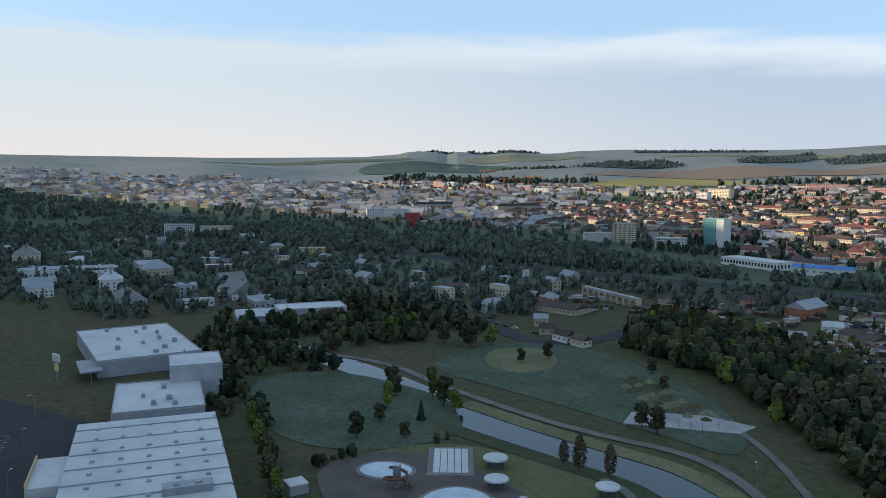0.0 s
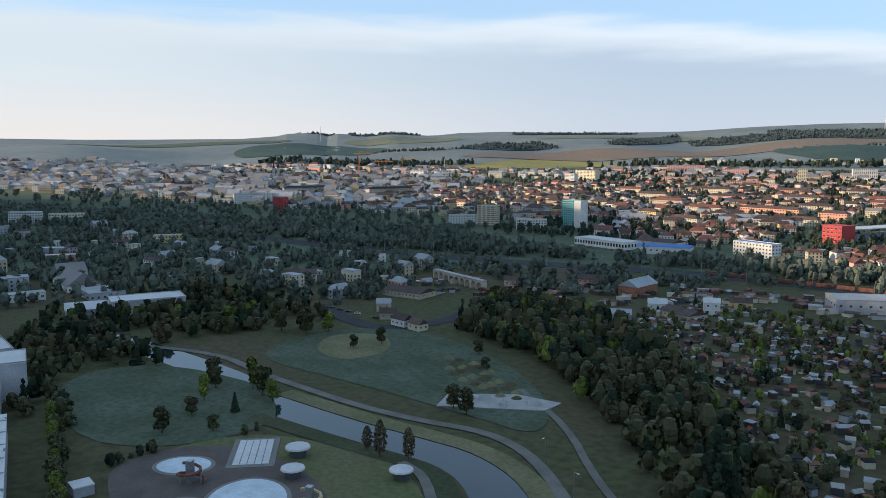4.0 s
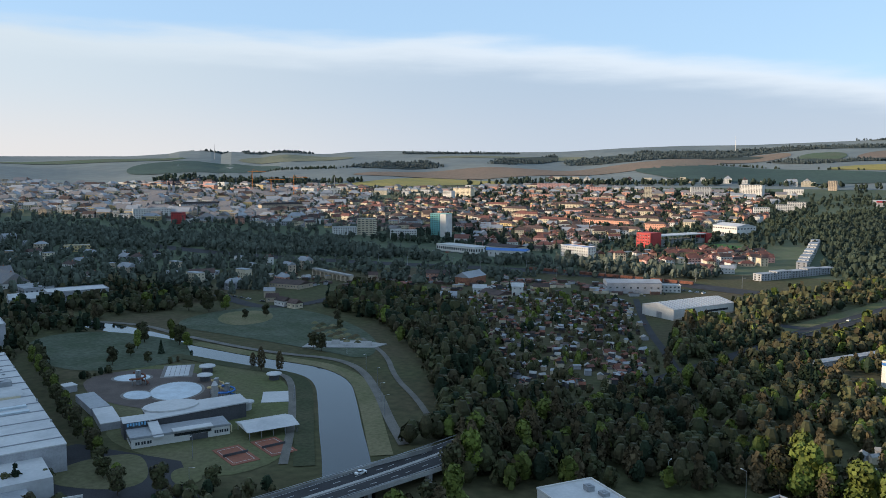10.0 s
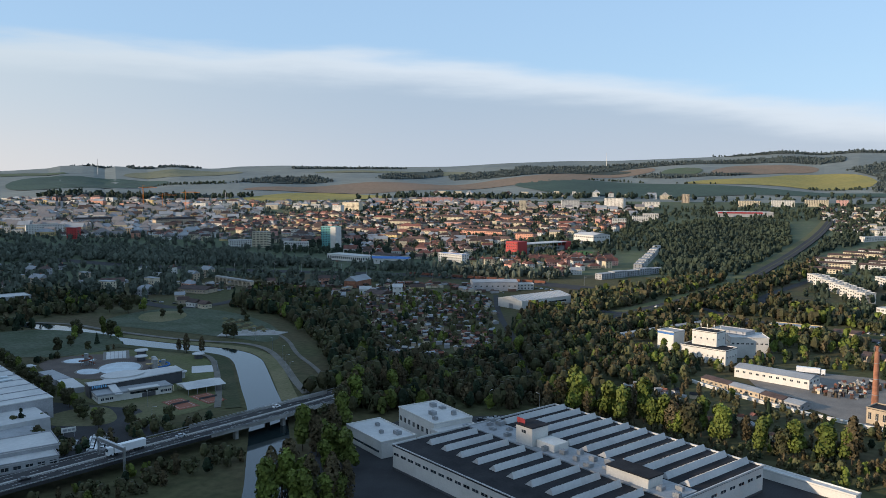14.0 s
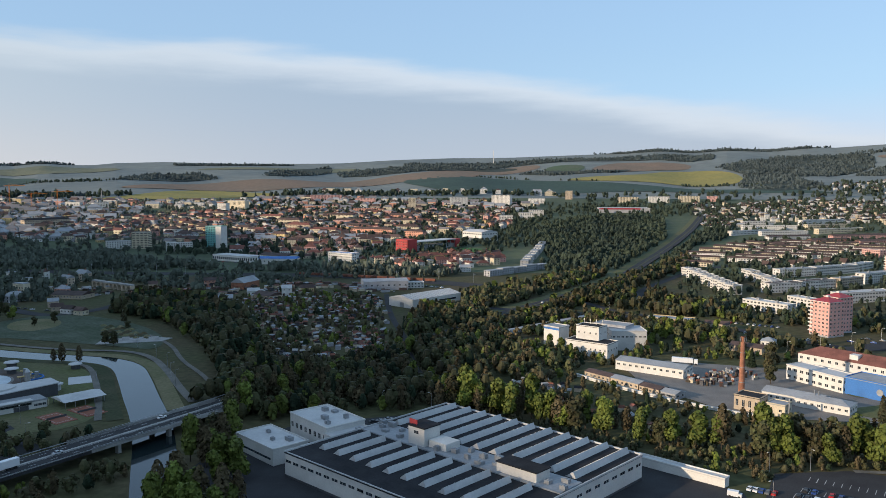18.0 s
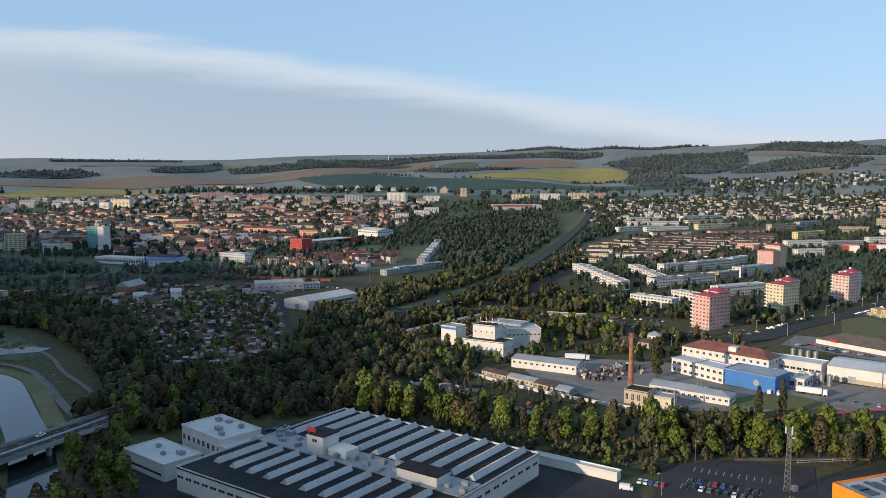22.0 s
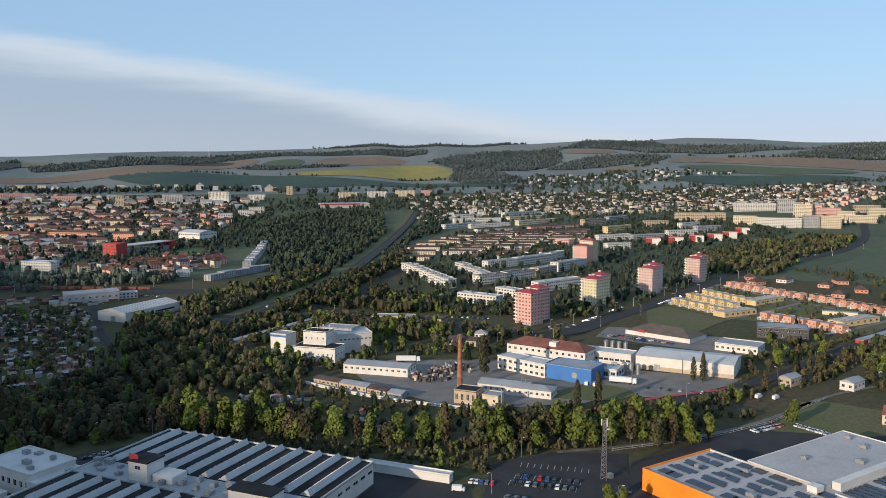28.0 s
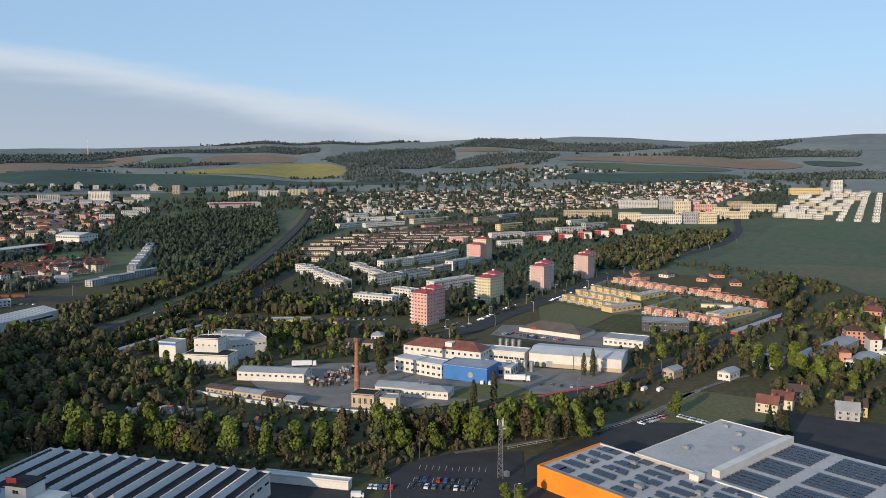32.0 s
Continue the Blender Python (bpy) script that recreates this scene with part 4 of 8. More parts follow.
# the furniture store with its orange wall
def store():
    h = 8.0
    t = thing("furniture_store", 132, 283, -67.5, label="large store with orange wall and solar panels on its roof", category="store")
    part("wall", solid("wall", "white_wall", B(0, 0, -1, 122, 40, h), B(19, 40.05, -1, 122, 106, h)), t)
    part("orange_wall", solid("orange_wall", "orange_wall", B(-.3, -.35, 0, 122, -.02, h + 1.2), B(-.35, -.3, 0, -.02, 40.3, h + 1.2)), t, "bright orange cladding")
    part("roof", solid("roof", "store_roof", B(0, 0, h, 122, 40, h + .4), B(19, 40.05, h, 122, 106, h + .4)), t)
    part("high_roof", solid("high_roof", "store_roof", B(19, 39, h + .4, 51, 106.3, h + 1.9)), t)
    part("roof_edge", solid("roof_edge", "white_wall", B(18.8, 38.6, h + 1.9, 51.2, 39, h + 2.3), B(18.8, 39, h + 1.9, 19.1, 106.5, h + 2.3), B(19.1, 106.2, h + 1.9, 51.2, 106.5, h + 2.3)), t)
    part("duct_house", solid("duct_house", "white_wall", B(51.3, 44, h + .4, 54.6, 105, h + 3.4)), t, "long pale duct housing on the roof")
    part("vent_box", solid("vent_box", "white_wall", B(47.5, 34, h + .4, 51.5, 38.5, h + 3)), t)
    part("roof_house", solid("roof_house", "white_wall", B(112, 40, h + .4, 119, 86, h + 4)), t)
    for x0, x1 in ((0, 18.7), (55, 122)):
        part("gutter", solid("gutter", "white_wall", B(x0, 39.7, h + .4, x1, 40.4, h + .9)), t)
    panel = solid("solar_panel", "solar", B(-2.6, -1.0, .28, 2.6, 1.0, .36), B(-2.4, -.7, 0, -2.3, .7, .28), B(2.3, -.7, 0, 2.4, .7, .28))
    rnd = random.Random(5)
    for gx in range(8):
        for gy in range(5):
            if rnd.random() < 0.1:
                continue
            for k in range(2):
                for q in range(2):
                    part("solar_panel", panel, t, at=pose(5 + gx * 14.6 + q * 5.3 + rnd.choice((0, 1.2)), 4.5 + gy * 7.6 + k * 2.3, h + .45, 4, 0, 0))
    for gx in range(8):
        for gy in range(18):
            if gx in (3,) or gy in (5, 11):
                continue
            part("solar_panel", panel, t, at=pose(58.5 + gx * 5.4, 44 + gy * 3.3, h + .45, 4, 0, 0))
    roof_units(t, [(10, 20), (24, 31), (40, 12), (58, 24), (80, 20), (100, 10), (96, 34)], h + .5, 8)
    roof_units(t, [(30, 60), (36, 92), (45, 74), (26, 98)], h + 2, 9)
    OPEN.append([(128, 280), (150, 310), (215, 320), (245, 315), (300, 240), (330, 190), (200, 150)])


store()
# ---- shopping mall ----
def mall():
    x, y, rot, w, d, h = -378, 322, -29, 172, 47, 10
    t = thing("shopping_mall", x, y, rot, label="long shopping mall with a pale flat roof and coloured front", category="mall")
    part("wall", solid("wall", "grey_wall", B(-w / 2, -d / 2, -1, w / 2, d / 2, h)), t)
    part("roof", solid("roof", "white_roof", B(-w / 2 - .2, -d / 2 - .2, h, w / 2 + .2, d / 2 + .2, h + .4)), t)
    for k in range(13):
        xx = -w / 2 + 8 + k * 13
        part("roof_seam", solid("roof_seam", "grey_roof", B(xx, -d / 2, h + .4, xx + .35, d / 2, h + .75)), t)
    V, F = [], []
    for i in range(9):
        a = math.pi * i / 8
        V += [(8 + 5 * math.cos(a), -d / 2 - 1, h + .4 + 2.6 * math.sin(a)), (8 + 5 * math.cos(a), d / 2 - 4, h + .4 + 2.6 * math.sin(a))]
    for i in range(8):
        F += [(2 * i, 2 * i + 2, 2 * i + 3), (2 * i, 2 * i + 3, 2 * i + 1)]
    F += [(0, 2 * i, 2 * i + 2) for i in range(1, 8)] + [(1, 2 * i + 3, 2 * i + 1) for i in range(1, 8)]
    part("barrel_rooflight", solid("barrel_rooflight", "white_roof", (np.array(V), np.array(F))), t, "white barrel roof over the arcade")
    part("light_strip", solid("light_strip", "cream_wall", B(13.2, -d / 2, h + .4, 13.6, d / 2 - 5, h + 1.3)), t)
    for k in range(2):
        part("skylight_strip", solid("skylight_strip", "skylight", B(28 + k * 8, -d / 2 + 6, h + .4, 30.5 + k * 8, d / 2 - 5, h + 1.2)), t)
    for gx in range(7):
        for gy in range(5):
            part("smoke_vent", solid("smoke_vent", "grey_metal", B(-78 + gx * 11, -17 + gy * 8.4, h + .4, -76.6 + gx * 11, -15.6 + gy * 8.4, h + .9)), t)
    part("plant_unit", solid("plant_unit", "grey_metal", B(-14, 4, h + .4, -9, 18, h + 2.6), cone(-11.5, 8, h + 2.6, h + 3, 1, 1, 10), cone(-11.5, 14, h + 2.6, h + 3, 1, 1, 10)), t, "grey roof plant with round fans")
    part("low_roof", solid("low_roof", "white_roof", B(-60, -d / 2 - 10, 0, -34, -d / 2 - .05, h - 2)), t)
    part("front_panel", solid("front_panel", "orange_wall", B(-8, -d / 2 - .5, 0, 60, -d / 2 - .05, h + 1)), t, "orange front cladding")
    part("front_panel", solid("front_panel", "yellow_wall", B(-60.2, -d / 2 - 10.4, 0, -34, -d / 2 - 10.05, h - .6)), t, "yellow front cladding")
    part("canopy", solid("canopy", "grey_metal", B(-32, -d / 2 - 9, 4.6, -14, -d / 2 - .55, 5.1)), t)
    for k in range(5):
        part("roof_edge_lamp", solid("roof_edge_lamp", "metal", B(-80 + k * 34, d / 2 - .4, h + .4, -79.5 + k * 34, d / 2 + .2, h + 1.2)), t)
    part("end_hall", solid("end_hall", "white_roof", B(w / 2 + .05, -d / 2 + 4, 0, w / 2 + 22, d / 2 - 8, 7)), t)
    part("end_hall", solid("end_hall", "grey_roof", B(w / 2 + 22.05, -d / 2 + 10, 0, w / 2 + 38, d / 2 - 16, 5)), t)
    OPEN.append([(-490, 400), (-440, 400), (-270, 300), (-262, 270), (-310, 250), (-420, 285), (-490, 340)])


mall()
b = block("mall_wing", -482, 384, -29, 44, 34, 9, "grey_wall", "white_roof", label="lower mall wing with a pale roof and signs", category="mall")
roof_units(b, [(-10, 2), (2, -6), (8, 4), (14, -2), (16, 6)], 9.4, 12)
for k, m in enumerate(("yellow_wall", "red_wall", "white_wall", "blue_wall", "red_wall", "white_wall")):
    part("sign_panel", solid("sign_panel", m, B(-21 + k * 7, -17.5, 2, -16 + k * 7, -17.1, 8)), b, "coloured shop sign panel")
b = block("mall_high_hall", -500, 412, -29, 24, 22, 16, "grey_wall", "white_roof", label="tall pale cinema hall beside the mall", category="hall")
b = block("far_store", -592, 432, -18, 84, 50, 8, "grey_wall", "white_roof", label="wide low store with a frosty pale roof", category="store")
roof_units(b, [(-30, 10), (-22, 4), (-14, 14), (-6, -8), (2, 12), (10, 2), (18, -12), (26, 10), (34, 4), (12, 18), (-34, -10)], 8.5, 13)
t = thing("petrol_canopy", -566, 394, -20, label="grey petrol station canopy on posts", category="canopy")
part("roof", solid("roof", "grey_roof", B(-13, -5, 5, 13, 5, 5.8)), t)
for dx in (-10, 0, 10):
    part("post", solid("post", "metal", B(dx - .2, -.2, 0, dx + .2, .2, 5)), t)
t = thing("sign_pylon", -560, 376, 0, label="tall pylon with white and yellow sign boxes", category="sign")
part("pole", solid("pole", "metal", B(-.3, -.3, 0, .3, .3, 15)), t)
part("sign_box", solid("sign_box", "white_wall", B(-3, -.6, 12, 3, .6, 15.5)), t)
part("sign_box", solid("sign_box", "yellow_wall", B(-1.2, -.5, 7.5, 1.2, .5, 11)), t)

# ---- swimming pool ----
def baths():
    t = thing("swimming_baths", -288, 327, 55, label="low swimming baths with dark upper wall and white lower walls", category="baths")
    part("front_wing", solid("front_wing", "white_wall", B(0, 0, -1, 38, 13, 3.8)), t)
    part("front_roof", solid("front_roof", "grey_roof", B(-.3, -.3, 3.8, 38.3, 13, 4.2), B(-.3, -.3, 4.2, 38.3, 0, 4.7)), t)
    part("dark_hall", solid("dark_hall", "dark_wall", prism([(9, 13.05), (50, 19), (50, 32), (9, 30)], -1, 6.6)), t, "dark brown clad pool hall")
    part("hall_roof", solid("hall_roof", "white_roof", prism([(8.6, 12.6), (51, 18.4), (51, 32.5), (8.6, 30.5)], 6.6, 7.1)), t)
    sg = part("sign_hall", solid("sign_hall", "dark_wall", B(-1, 13.05, -1, 8.9, 22, 6.8)), t, "dark gabled entrance hall")
    part("sign_roof", solid("sign_roof", "white_roof", (gable_v(-1.3, 12.7, 9, 22.3, 6.8, 8.0), GABLE_F)), sg)
    for k in range(7):
        part("sign_bar", solid("sign_bar", "sign_blue", B(.2 + k * 1.1, 12.8, 5.1 + (k % 2) * .3, .9 + k * 1.1, 13.0, 6.5)), sg, "pale blue bar of the sign")
    part("white_wedge", solid("white_wedge", "white_roof", (np.array([(8, -1.6, 3.6), (12, -1.6, 3.6), (12, 13, 5.6), (8, 13, 5.6), (8, -1.6, 4.1), (12, -1.6, 4.1), (12, 13, 6.1), (8, 13, 6.1)], float), BOX_F)), t, "sloping white entrance roof")
    part("canopy_roof", solid("canopy_roof", "white_roof", B(15.5, -1.4, 4.75, 31, 3, 5.2)), t)
    part("window_front", solid("window_front", "glass", B(16, -.1, 2.6, 30.5, -.02, 3.7)), t)
    part("round_roof", solid("round_roof", "white_roof", prism(disc(20, 27, 11.5, 32, 8), 7.2, 7.8)), t, "pale oval canopy roof")
    part("slide_tower", solid("slide_tower", "concrete", cone(41, 38, 0, 11, 1.5, 1.5, 8)), t, "grey concrete slide tower")
    part("tower_dome", solid("tower_dome", "white_roof", cone(41, 38, 11, 12.6, 1.6, .6, 8)), t)
    part("round_kiosk_roof", solid("round_kiosk_roof", "white_roof", cone(53, 30, 3.4, 3.9, 3.6, 3.6, 20), cone(53, 30, 0, 3.4, 2.4, 2.4, 16)), t)
    for k in range(3):
        part("window", window_mesh(1.6, 1.2), t, at=pose(2.2 + k * 2.2, -.03, 2.0))
    for k in range(3):
        part("window", window_mesh(1.6, 1.2), t, at=pose(32.5 + k * 2.0, -.03, 2.0))
    for k in range(4):
        part("window", window_mesh(1.4, 1.2), t, at=pose(-.03, 2 + k * 2.8, 2.2, 0, 0, -90))
    part("entrance", solid("entrance", "dark_wall", B(22, -.3, 0, 29, -.03, 2.5)), t)
    part("yellow_board", solid("yellow_board", "lemon_wall", B(38.4, -1, 1, 38.6, 2, 4)), t, "yellow-green notice board")
    OPEN.append([(-292, 322), (-262, 352), (-270, 382), (-300, 372), (-312, 340)])


baths()


def pool(name, x, y, rx, ry, rot, label):
    t = thing(name, x, y, rot, label=label, category="pool")
    part("rim", solid("rim", "paving", prism(disc(0, 0, rx + 1.4, 32, ry + 1.4), 0, .35)), t)
    part("basin", solid("basin", "pool", prism(disc(0, 0, rx, 32, ry), .36, .45)), t, "empty pale pool basin")
    return t


sheet("pool_terrace", [(-392, 392), (-384, 418), (-362, 428), (-336, 424), (-312, 412), (-300, 392), (-318, 368), (-345, 366), (-372, 376)], "terrace", 0.3, "red-brown paved terrace round the pools", "paving")
pool("outdoor_pool", -332, 396, 16, 12, -51, "large oval outdoor pool drained and pale")
pool("outdoor_pool", -343, 382, 8, 6, -20, "small rounded outdoor pool drained and pale")
pool("children_pool", -370, 404, 9, 7, 30, "shallow round children's pool drained and pale")
t = thing("lane_pool", -359, 425, -50, label="rectangular lane pool under white covers", category="pool")
part("rim", solid("rim", "paving", B(-13.5, -8, 0, 13.5, 8, .4)), t)
for k in range(5):
    part("cover", solid("cover", "white_roof", B(-11.5, -6 + k * 2.45, .42, 11.5, -3.8 + k * 2.45, .6)), t)
rnd = random.Random(31)
for cx, cy, m, lb in ((-357, 396, "rust", "orange"), (-301, 397, "blue_wall", "blue"), (-312, 402, "yellow_wall", "yellow")):
    t = thing("water_slide", cx, cy, 20, label=lb + " water slide winding round steel posts", category="water slide")
    pts = [(math.cos(a * .7) * (5 - a * .15), math.sin(a * .7) * (3.4 - a * .1), 1 + a * .4) for a in range(14)]
    part("chute", solid("chute", m, tube(pts, .5)), t, lb + " plastic chute")
    part("stair_tower", solid("stair_tower", "metal", B(-1, -1, 0, 1, 1, 7.6)), t)
    for k in range(0, 13, 3):
        part("post", solid("post", "metal", beam((pts[k][0], pts[k][1], 0), (pts[k][0], pts[k][1], pts[k][2]), .18)), t)
for x, y, s in ((-303, 435, 1.0), (-344, 431, 1.1), (-333, 417, 1.0)):
    t = thing("round_kiosk", x, y, 0, label="round dark kiosk under a flat white disc roof", category="kiosk", group="round kiosks at the pool")
    part("wall", solid("wall", "dark_wall", cone(0, 0, 0, 3 * s, 2.6 * s, 2.6 * s, 20)), t)
    part("roof", solid("roof", "white_roof", cone(0, 0, 3 * s, 3.5 * s, 4.0 * s, 3.8 * s, 24)), t)
for (ax, ay, bx, by, w), m in (((-361, 362, -337, 350, 8), "grey_roof"), ((-336, 350, -316, 337, 8), "white_roof"), ((-383, 371, -377, 369, 6), "white_roof")):
    cx, cy, rt, ww_, d = front(ax, ay, bx, by, w)
    block("pool_shed", cx, cy, rt, ww_, d, 3, "grey_wall", m, label="long low changing shed with a pale roof", category="shed", parapet=False)
t = thing("sports_court", -282, 410, -55, label="frosty white ball court with a fence", category="court")
part("surface", solid("surface", "white_roof", B(-9, -7, 0, 9, 7, .3)), t)
for k in range(9):
    part("fence_post", solid("fence_post", "grey_metal", beam((-10 + k * 2.5, 8, 0), (-10 + k * 2.5, 8, 3), .06)), t)
part("fence_net", solid("fence_net", "grey_metal", *[beam((-10, 8, z), (10, 8, z), .03) for z in (.5, 1.2, 1.9, 2.6, 3)]), t)
t = thing("open_pavilion", -255, 368, 57, label="open pavilion under a wide white roof", category="pavilion")
part("roof", solid("roof", "white_roof", (gable_v(-11, -8.5, 11, 8.5, 3.4, 5), GABLE_F)), t)
for dx in (-10, -5, 0, 5, 10):
    for dy in (-7.6, 7.6):
        part("post", solid("post", "metal", B(dx - .15, dy - .15, 0, dx + .15, dy + .15, 3.4)), t)
for k, (x, y) in enumerate(((-248, 340), (-241, 354))):
    t = thing("tennis_court", x, y, -27, label="red clay tennis court with white lines", category="court", group="clay courts")
    part("surface", solid("surface", "clay", B(-10, -5.5, 0, 10, 5.5, .3)), t)
    part("line", solid("line", "white_line", B(-8, -4.2, .3, 8, -4.05, .32), B(-8, 4.05, .3, 8, 4.2, .32), B(-8, -4, .3, -7.85, 4, .32), B(7.85, -4, .3, 8, 4, .32)), t)
    part("net", solid("net", "dark_wall", B(-.05, -5, .3, .05, 5, 1.3)), t)
# the low hall beside the road
b = block("retail_hall", -272, 239, 53.5, 60, 20, 5.5, "grey_wall", "white_roof", rows=1, cols=14, side=4, label="low retail hall with a frosted roof", category="store", ww=2.6, wh=1.6)
b = block("retail_hall", -262, 229, 53.5, 60, 11, 3.6, "grey_wall", "white_roof", rows=1, cols=14, side=3, label="low front wing of a retail hall", category="store", ww=2.6, wh=1.4)
for x, y in ((-262, 279), (-284, 276)):
    t = thing("sign_board", x, y, 50, label="white sign board on two posts beside the road", category="sign")
    part("board", solid("board", "white_wall", B(-3, -.15, 2.4, 3, .15, 4.6)), t)
    part("bars", solid("bars", "grey_metal", B(-2.4, -.22, 3, -.8, -.16, 4), B(-.4, -.22, 3, .8, -.16, 4), B(1.2, -.22, 3, 2.4, -.16, 4)), t, "dark bars of writing")
    for dx in (-2.2, 2.2):
        part("post", solid("post", "metal", beam((dx, 0, 0), (dx, 0, 2.4), .1)), t)

# ---- skate park, pump track ----
t = thing("skate_park", -317, 521, 30, label="pale concrete skate park with ramps and a bowl", category="skate park")
part("slab", solid("slab", "concrete", prism([(-24, -8), (20, -12), (28, -2), (10, 9), (-20, 8)], 0, .5)), t)
for dx, dy, w, h in ((-16, 0, 6, 1.6), (-4, 2, 5, 2.2), (6, -4, 7, 1.4), (16, -4, 5, 2.4), (0, -6, 4, 1)):
    part("ramp", solid("ramp", "concrete", (gable_v(dx - w / 2, dy - 3, dx + w / 2, dy + 3, .5, .5 + h), GABLE_F)), t)
rnd = random.Random(8)
for k in range(26):
    t = thing("dirt_mound", -352 + (k % 7) * 7 - (k // 7) * 6 + rnd.uniform(-2, 2), 545 + (k // 7) * 9 - (k % 7) * 3 + rnd.uniform(-2, 2), rnd.uniform(0, 90), label="low grassy earth mound of a cycle track", category="mound", group="mounds of the cycle track")
    part("mound", solid("mound", "dry_grass" if k % 2 else "land", cone(0, 0, 0, 1.5, 3.2, .9, 12)), t)

# ---- bridge, gantry and traffic ----
t = thing("bridge", -186, 327, 67, label="grey concrete road bridge over the river", category="bridge")
for dy in (-26, 0, 26):
    for dx in (-6, 6):
        part("pier", solid("pier", "concrete", B(dy - .8, dx - 1, -1, dy + .8, dx + 1, 4.2)), t)
for sgn in (-1, 1):
    part("parapet", solid("parapet", "concrete", B(-40, sgn * 8.7 - .2, 4.4, 40, sgn * 8.7 + .2, 6.0)), t)
    part("rail", solid("rail", "metal", B(-40, sgn * 8.7 - .08, 6.4, 40, sgn * 8.7 + .08, 6.52), *[B(-39 + 6 * k, sgn * 8.7 - .06, 5.9, -38.9 + 6 * k, sgn * 8.7 + .06, 6.45) for k in range(14)]), t)
t = thing("sign_gantry", -208, 247, -22, label="pale steel sign gantry over the road", category="gantry")
part("beam", solid("beam", "metal", B(-16, -.6, 11, 4, .6, 12.4)), t)
part("post", solid("post", "metal", B(3.4, -.4, 0, 4.2, .4, 12)), t)
part("post", solid("post", "metal", B(-16.2, -.4, 0, -15.4, .4, 12)), t)


def car(x, y, rot, paint, z=None, group="parked cars", label=None):
    t = thing("car", x, y, rot, z, label or (paint[6:] + " parked car with dark windows"), "car", group)
    me = CAR.setdefault(paint, [solid("body", paint, B(-2.1, -.85, .2, 2.1, .85, .85), (np.array([(-1.3, -.78, .85), (1.0, -.78, .85), (1.0, .78, .85), (-1.3, .78, .85), (-.9, -.66, 1.42), (.4, -.66, 1.42), (.4, .66, 1.42), (-.9, .66, 1.42)], float), BOX_F)),
                                solid("glass", "glass", (np.array([(-1.34, -.8, .92), (1.0, -.8, .92), (1.0, .8, .92), (-1.34, .8, .92), (-.98, -.7, 1.36), (.45, -.7, 1.36), (.45, .7, 1.36), (-.98, .7, 1.36)], float), BOX_F)),
                                solid("wheel", "rubber", (cone(0, 0, -.1, .1, .32, .32, 8)[0][:, [0, 2, 1]] + np.array((0, 0, .32)), cone(0, 0, -.1, .1, .32, .32, 8)[1]))])
    body = part("body", me[0], t)
    part("window_glass", me[1], body)
    if math.hypot(x, y) > 560:
        return t
    for dx in (-1.35, 1.35):
        for dy in (-.8, .8):
            part("wheel", me[2], body, at=pose(dx, dy, 0))
    return t


CAR = {}
PAINTS = ["paint_white", "paint_silver", "paint_black", "paint_grey", "paint_grey", "paint_black", "paint_grey", "paint_red", "paint_black", "paint_silver", "paint_blue", "paint_black"]
rnd = random.Random(17)


def car_row(x0, y0, x1, y1, n, turn, group, skip=.15, paints=PAINTS):
    for i in range(n):
        if rnd.random() < skip:
            continue
        k = (i + .5) / n
        car(x0 + (x1 - x0) * k, y0 + (y1 - y0) * k, turn + rnd.uniform(-3, 3), rnd.choice(paints), group=group)


car_row(82, 300, 106, 288, 9, 62, "cars by the mast", .1)
car_row(86, 306, 110, 294, 9, 62, "cars by the mast", .1)
car_row(76, 286, 98, 274, 8, 62, "cars by the mast", .1)
car_row(66, 304, 76, 300, 5, 62, "cars by the mast", 0)
car_row(214, 339, 233, 345, 9, -70, "cars behind the store", 0, ["paint_red", "paint_white", "paint_silver", "paint_red", "paint_black"])
car_row(240, 344, 247, 328, 8, 25, "cars behind the store", 0, ["paint_white", "paint_white", "paint_silver"])
car_row(-105, 352, -80, 372, 8, 30, "cars behind the factory", .2)
car_row(-249, 264, -256, 275, 8, 30, "cars at the retail hall", 0, ["paint_white", "paint_white", "paint_silver"])
car_row(-239, 267, -251, 283, 10, 30, "cars at the retail hall", 0, ["paint_white", "paint_white", "paint_silver"])
car_row(-236, 270, -248, 286, 10, 30, "cars at the retail hall", .1, ["paint_white", "paint_white", "paint_black"])
for k in range(5):
    car_row(-505 + k * 24, 330 - k * 14, -470 + k * 24, 310 - k * 14, 10, 30, "cars at the mall", .45)
car_row(100, 640, 180, 600, 18, 55, "cars below the towers", .2)
car_row(120, 672, 170, 650, 12, 60, "cars below the towers", .2)
car_row(210, 600, 300, 690, 20, -40, "cars along the street", .35)
car_row(104, 268, 128, 284, 9, -30, "cars by the mast", .2)
car_row(330, 690, 430, 780, 22, -40, "cars along the street", .4)
car_row(240, 566, 268, 528, 14, 10, "cars at the supermarket", .2)
car_row(170, 585, 215, 618, 9, -40, "cars along the street", .2)
car_row(196, 424, 226, 404, 6, 60, "cars in the works yard", .3)
car_row(-560, 1075, -440, 1035, 16, 60, "cars at the depot", .2)
car_row(-400, 1010, -330, 1030, 14, 60, "cars at the depot", .2)
car_row(-200, 860, -140, 840, 10, 60, "cars by the hall", .2)
car_row(-520, 640, -450, 625, 8, 20, "cars by the meadow", .4)
car_row(228, 572, 252, 540, 11, 10, "cars at the supermarket", .35)
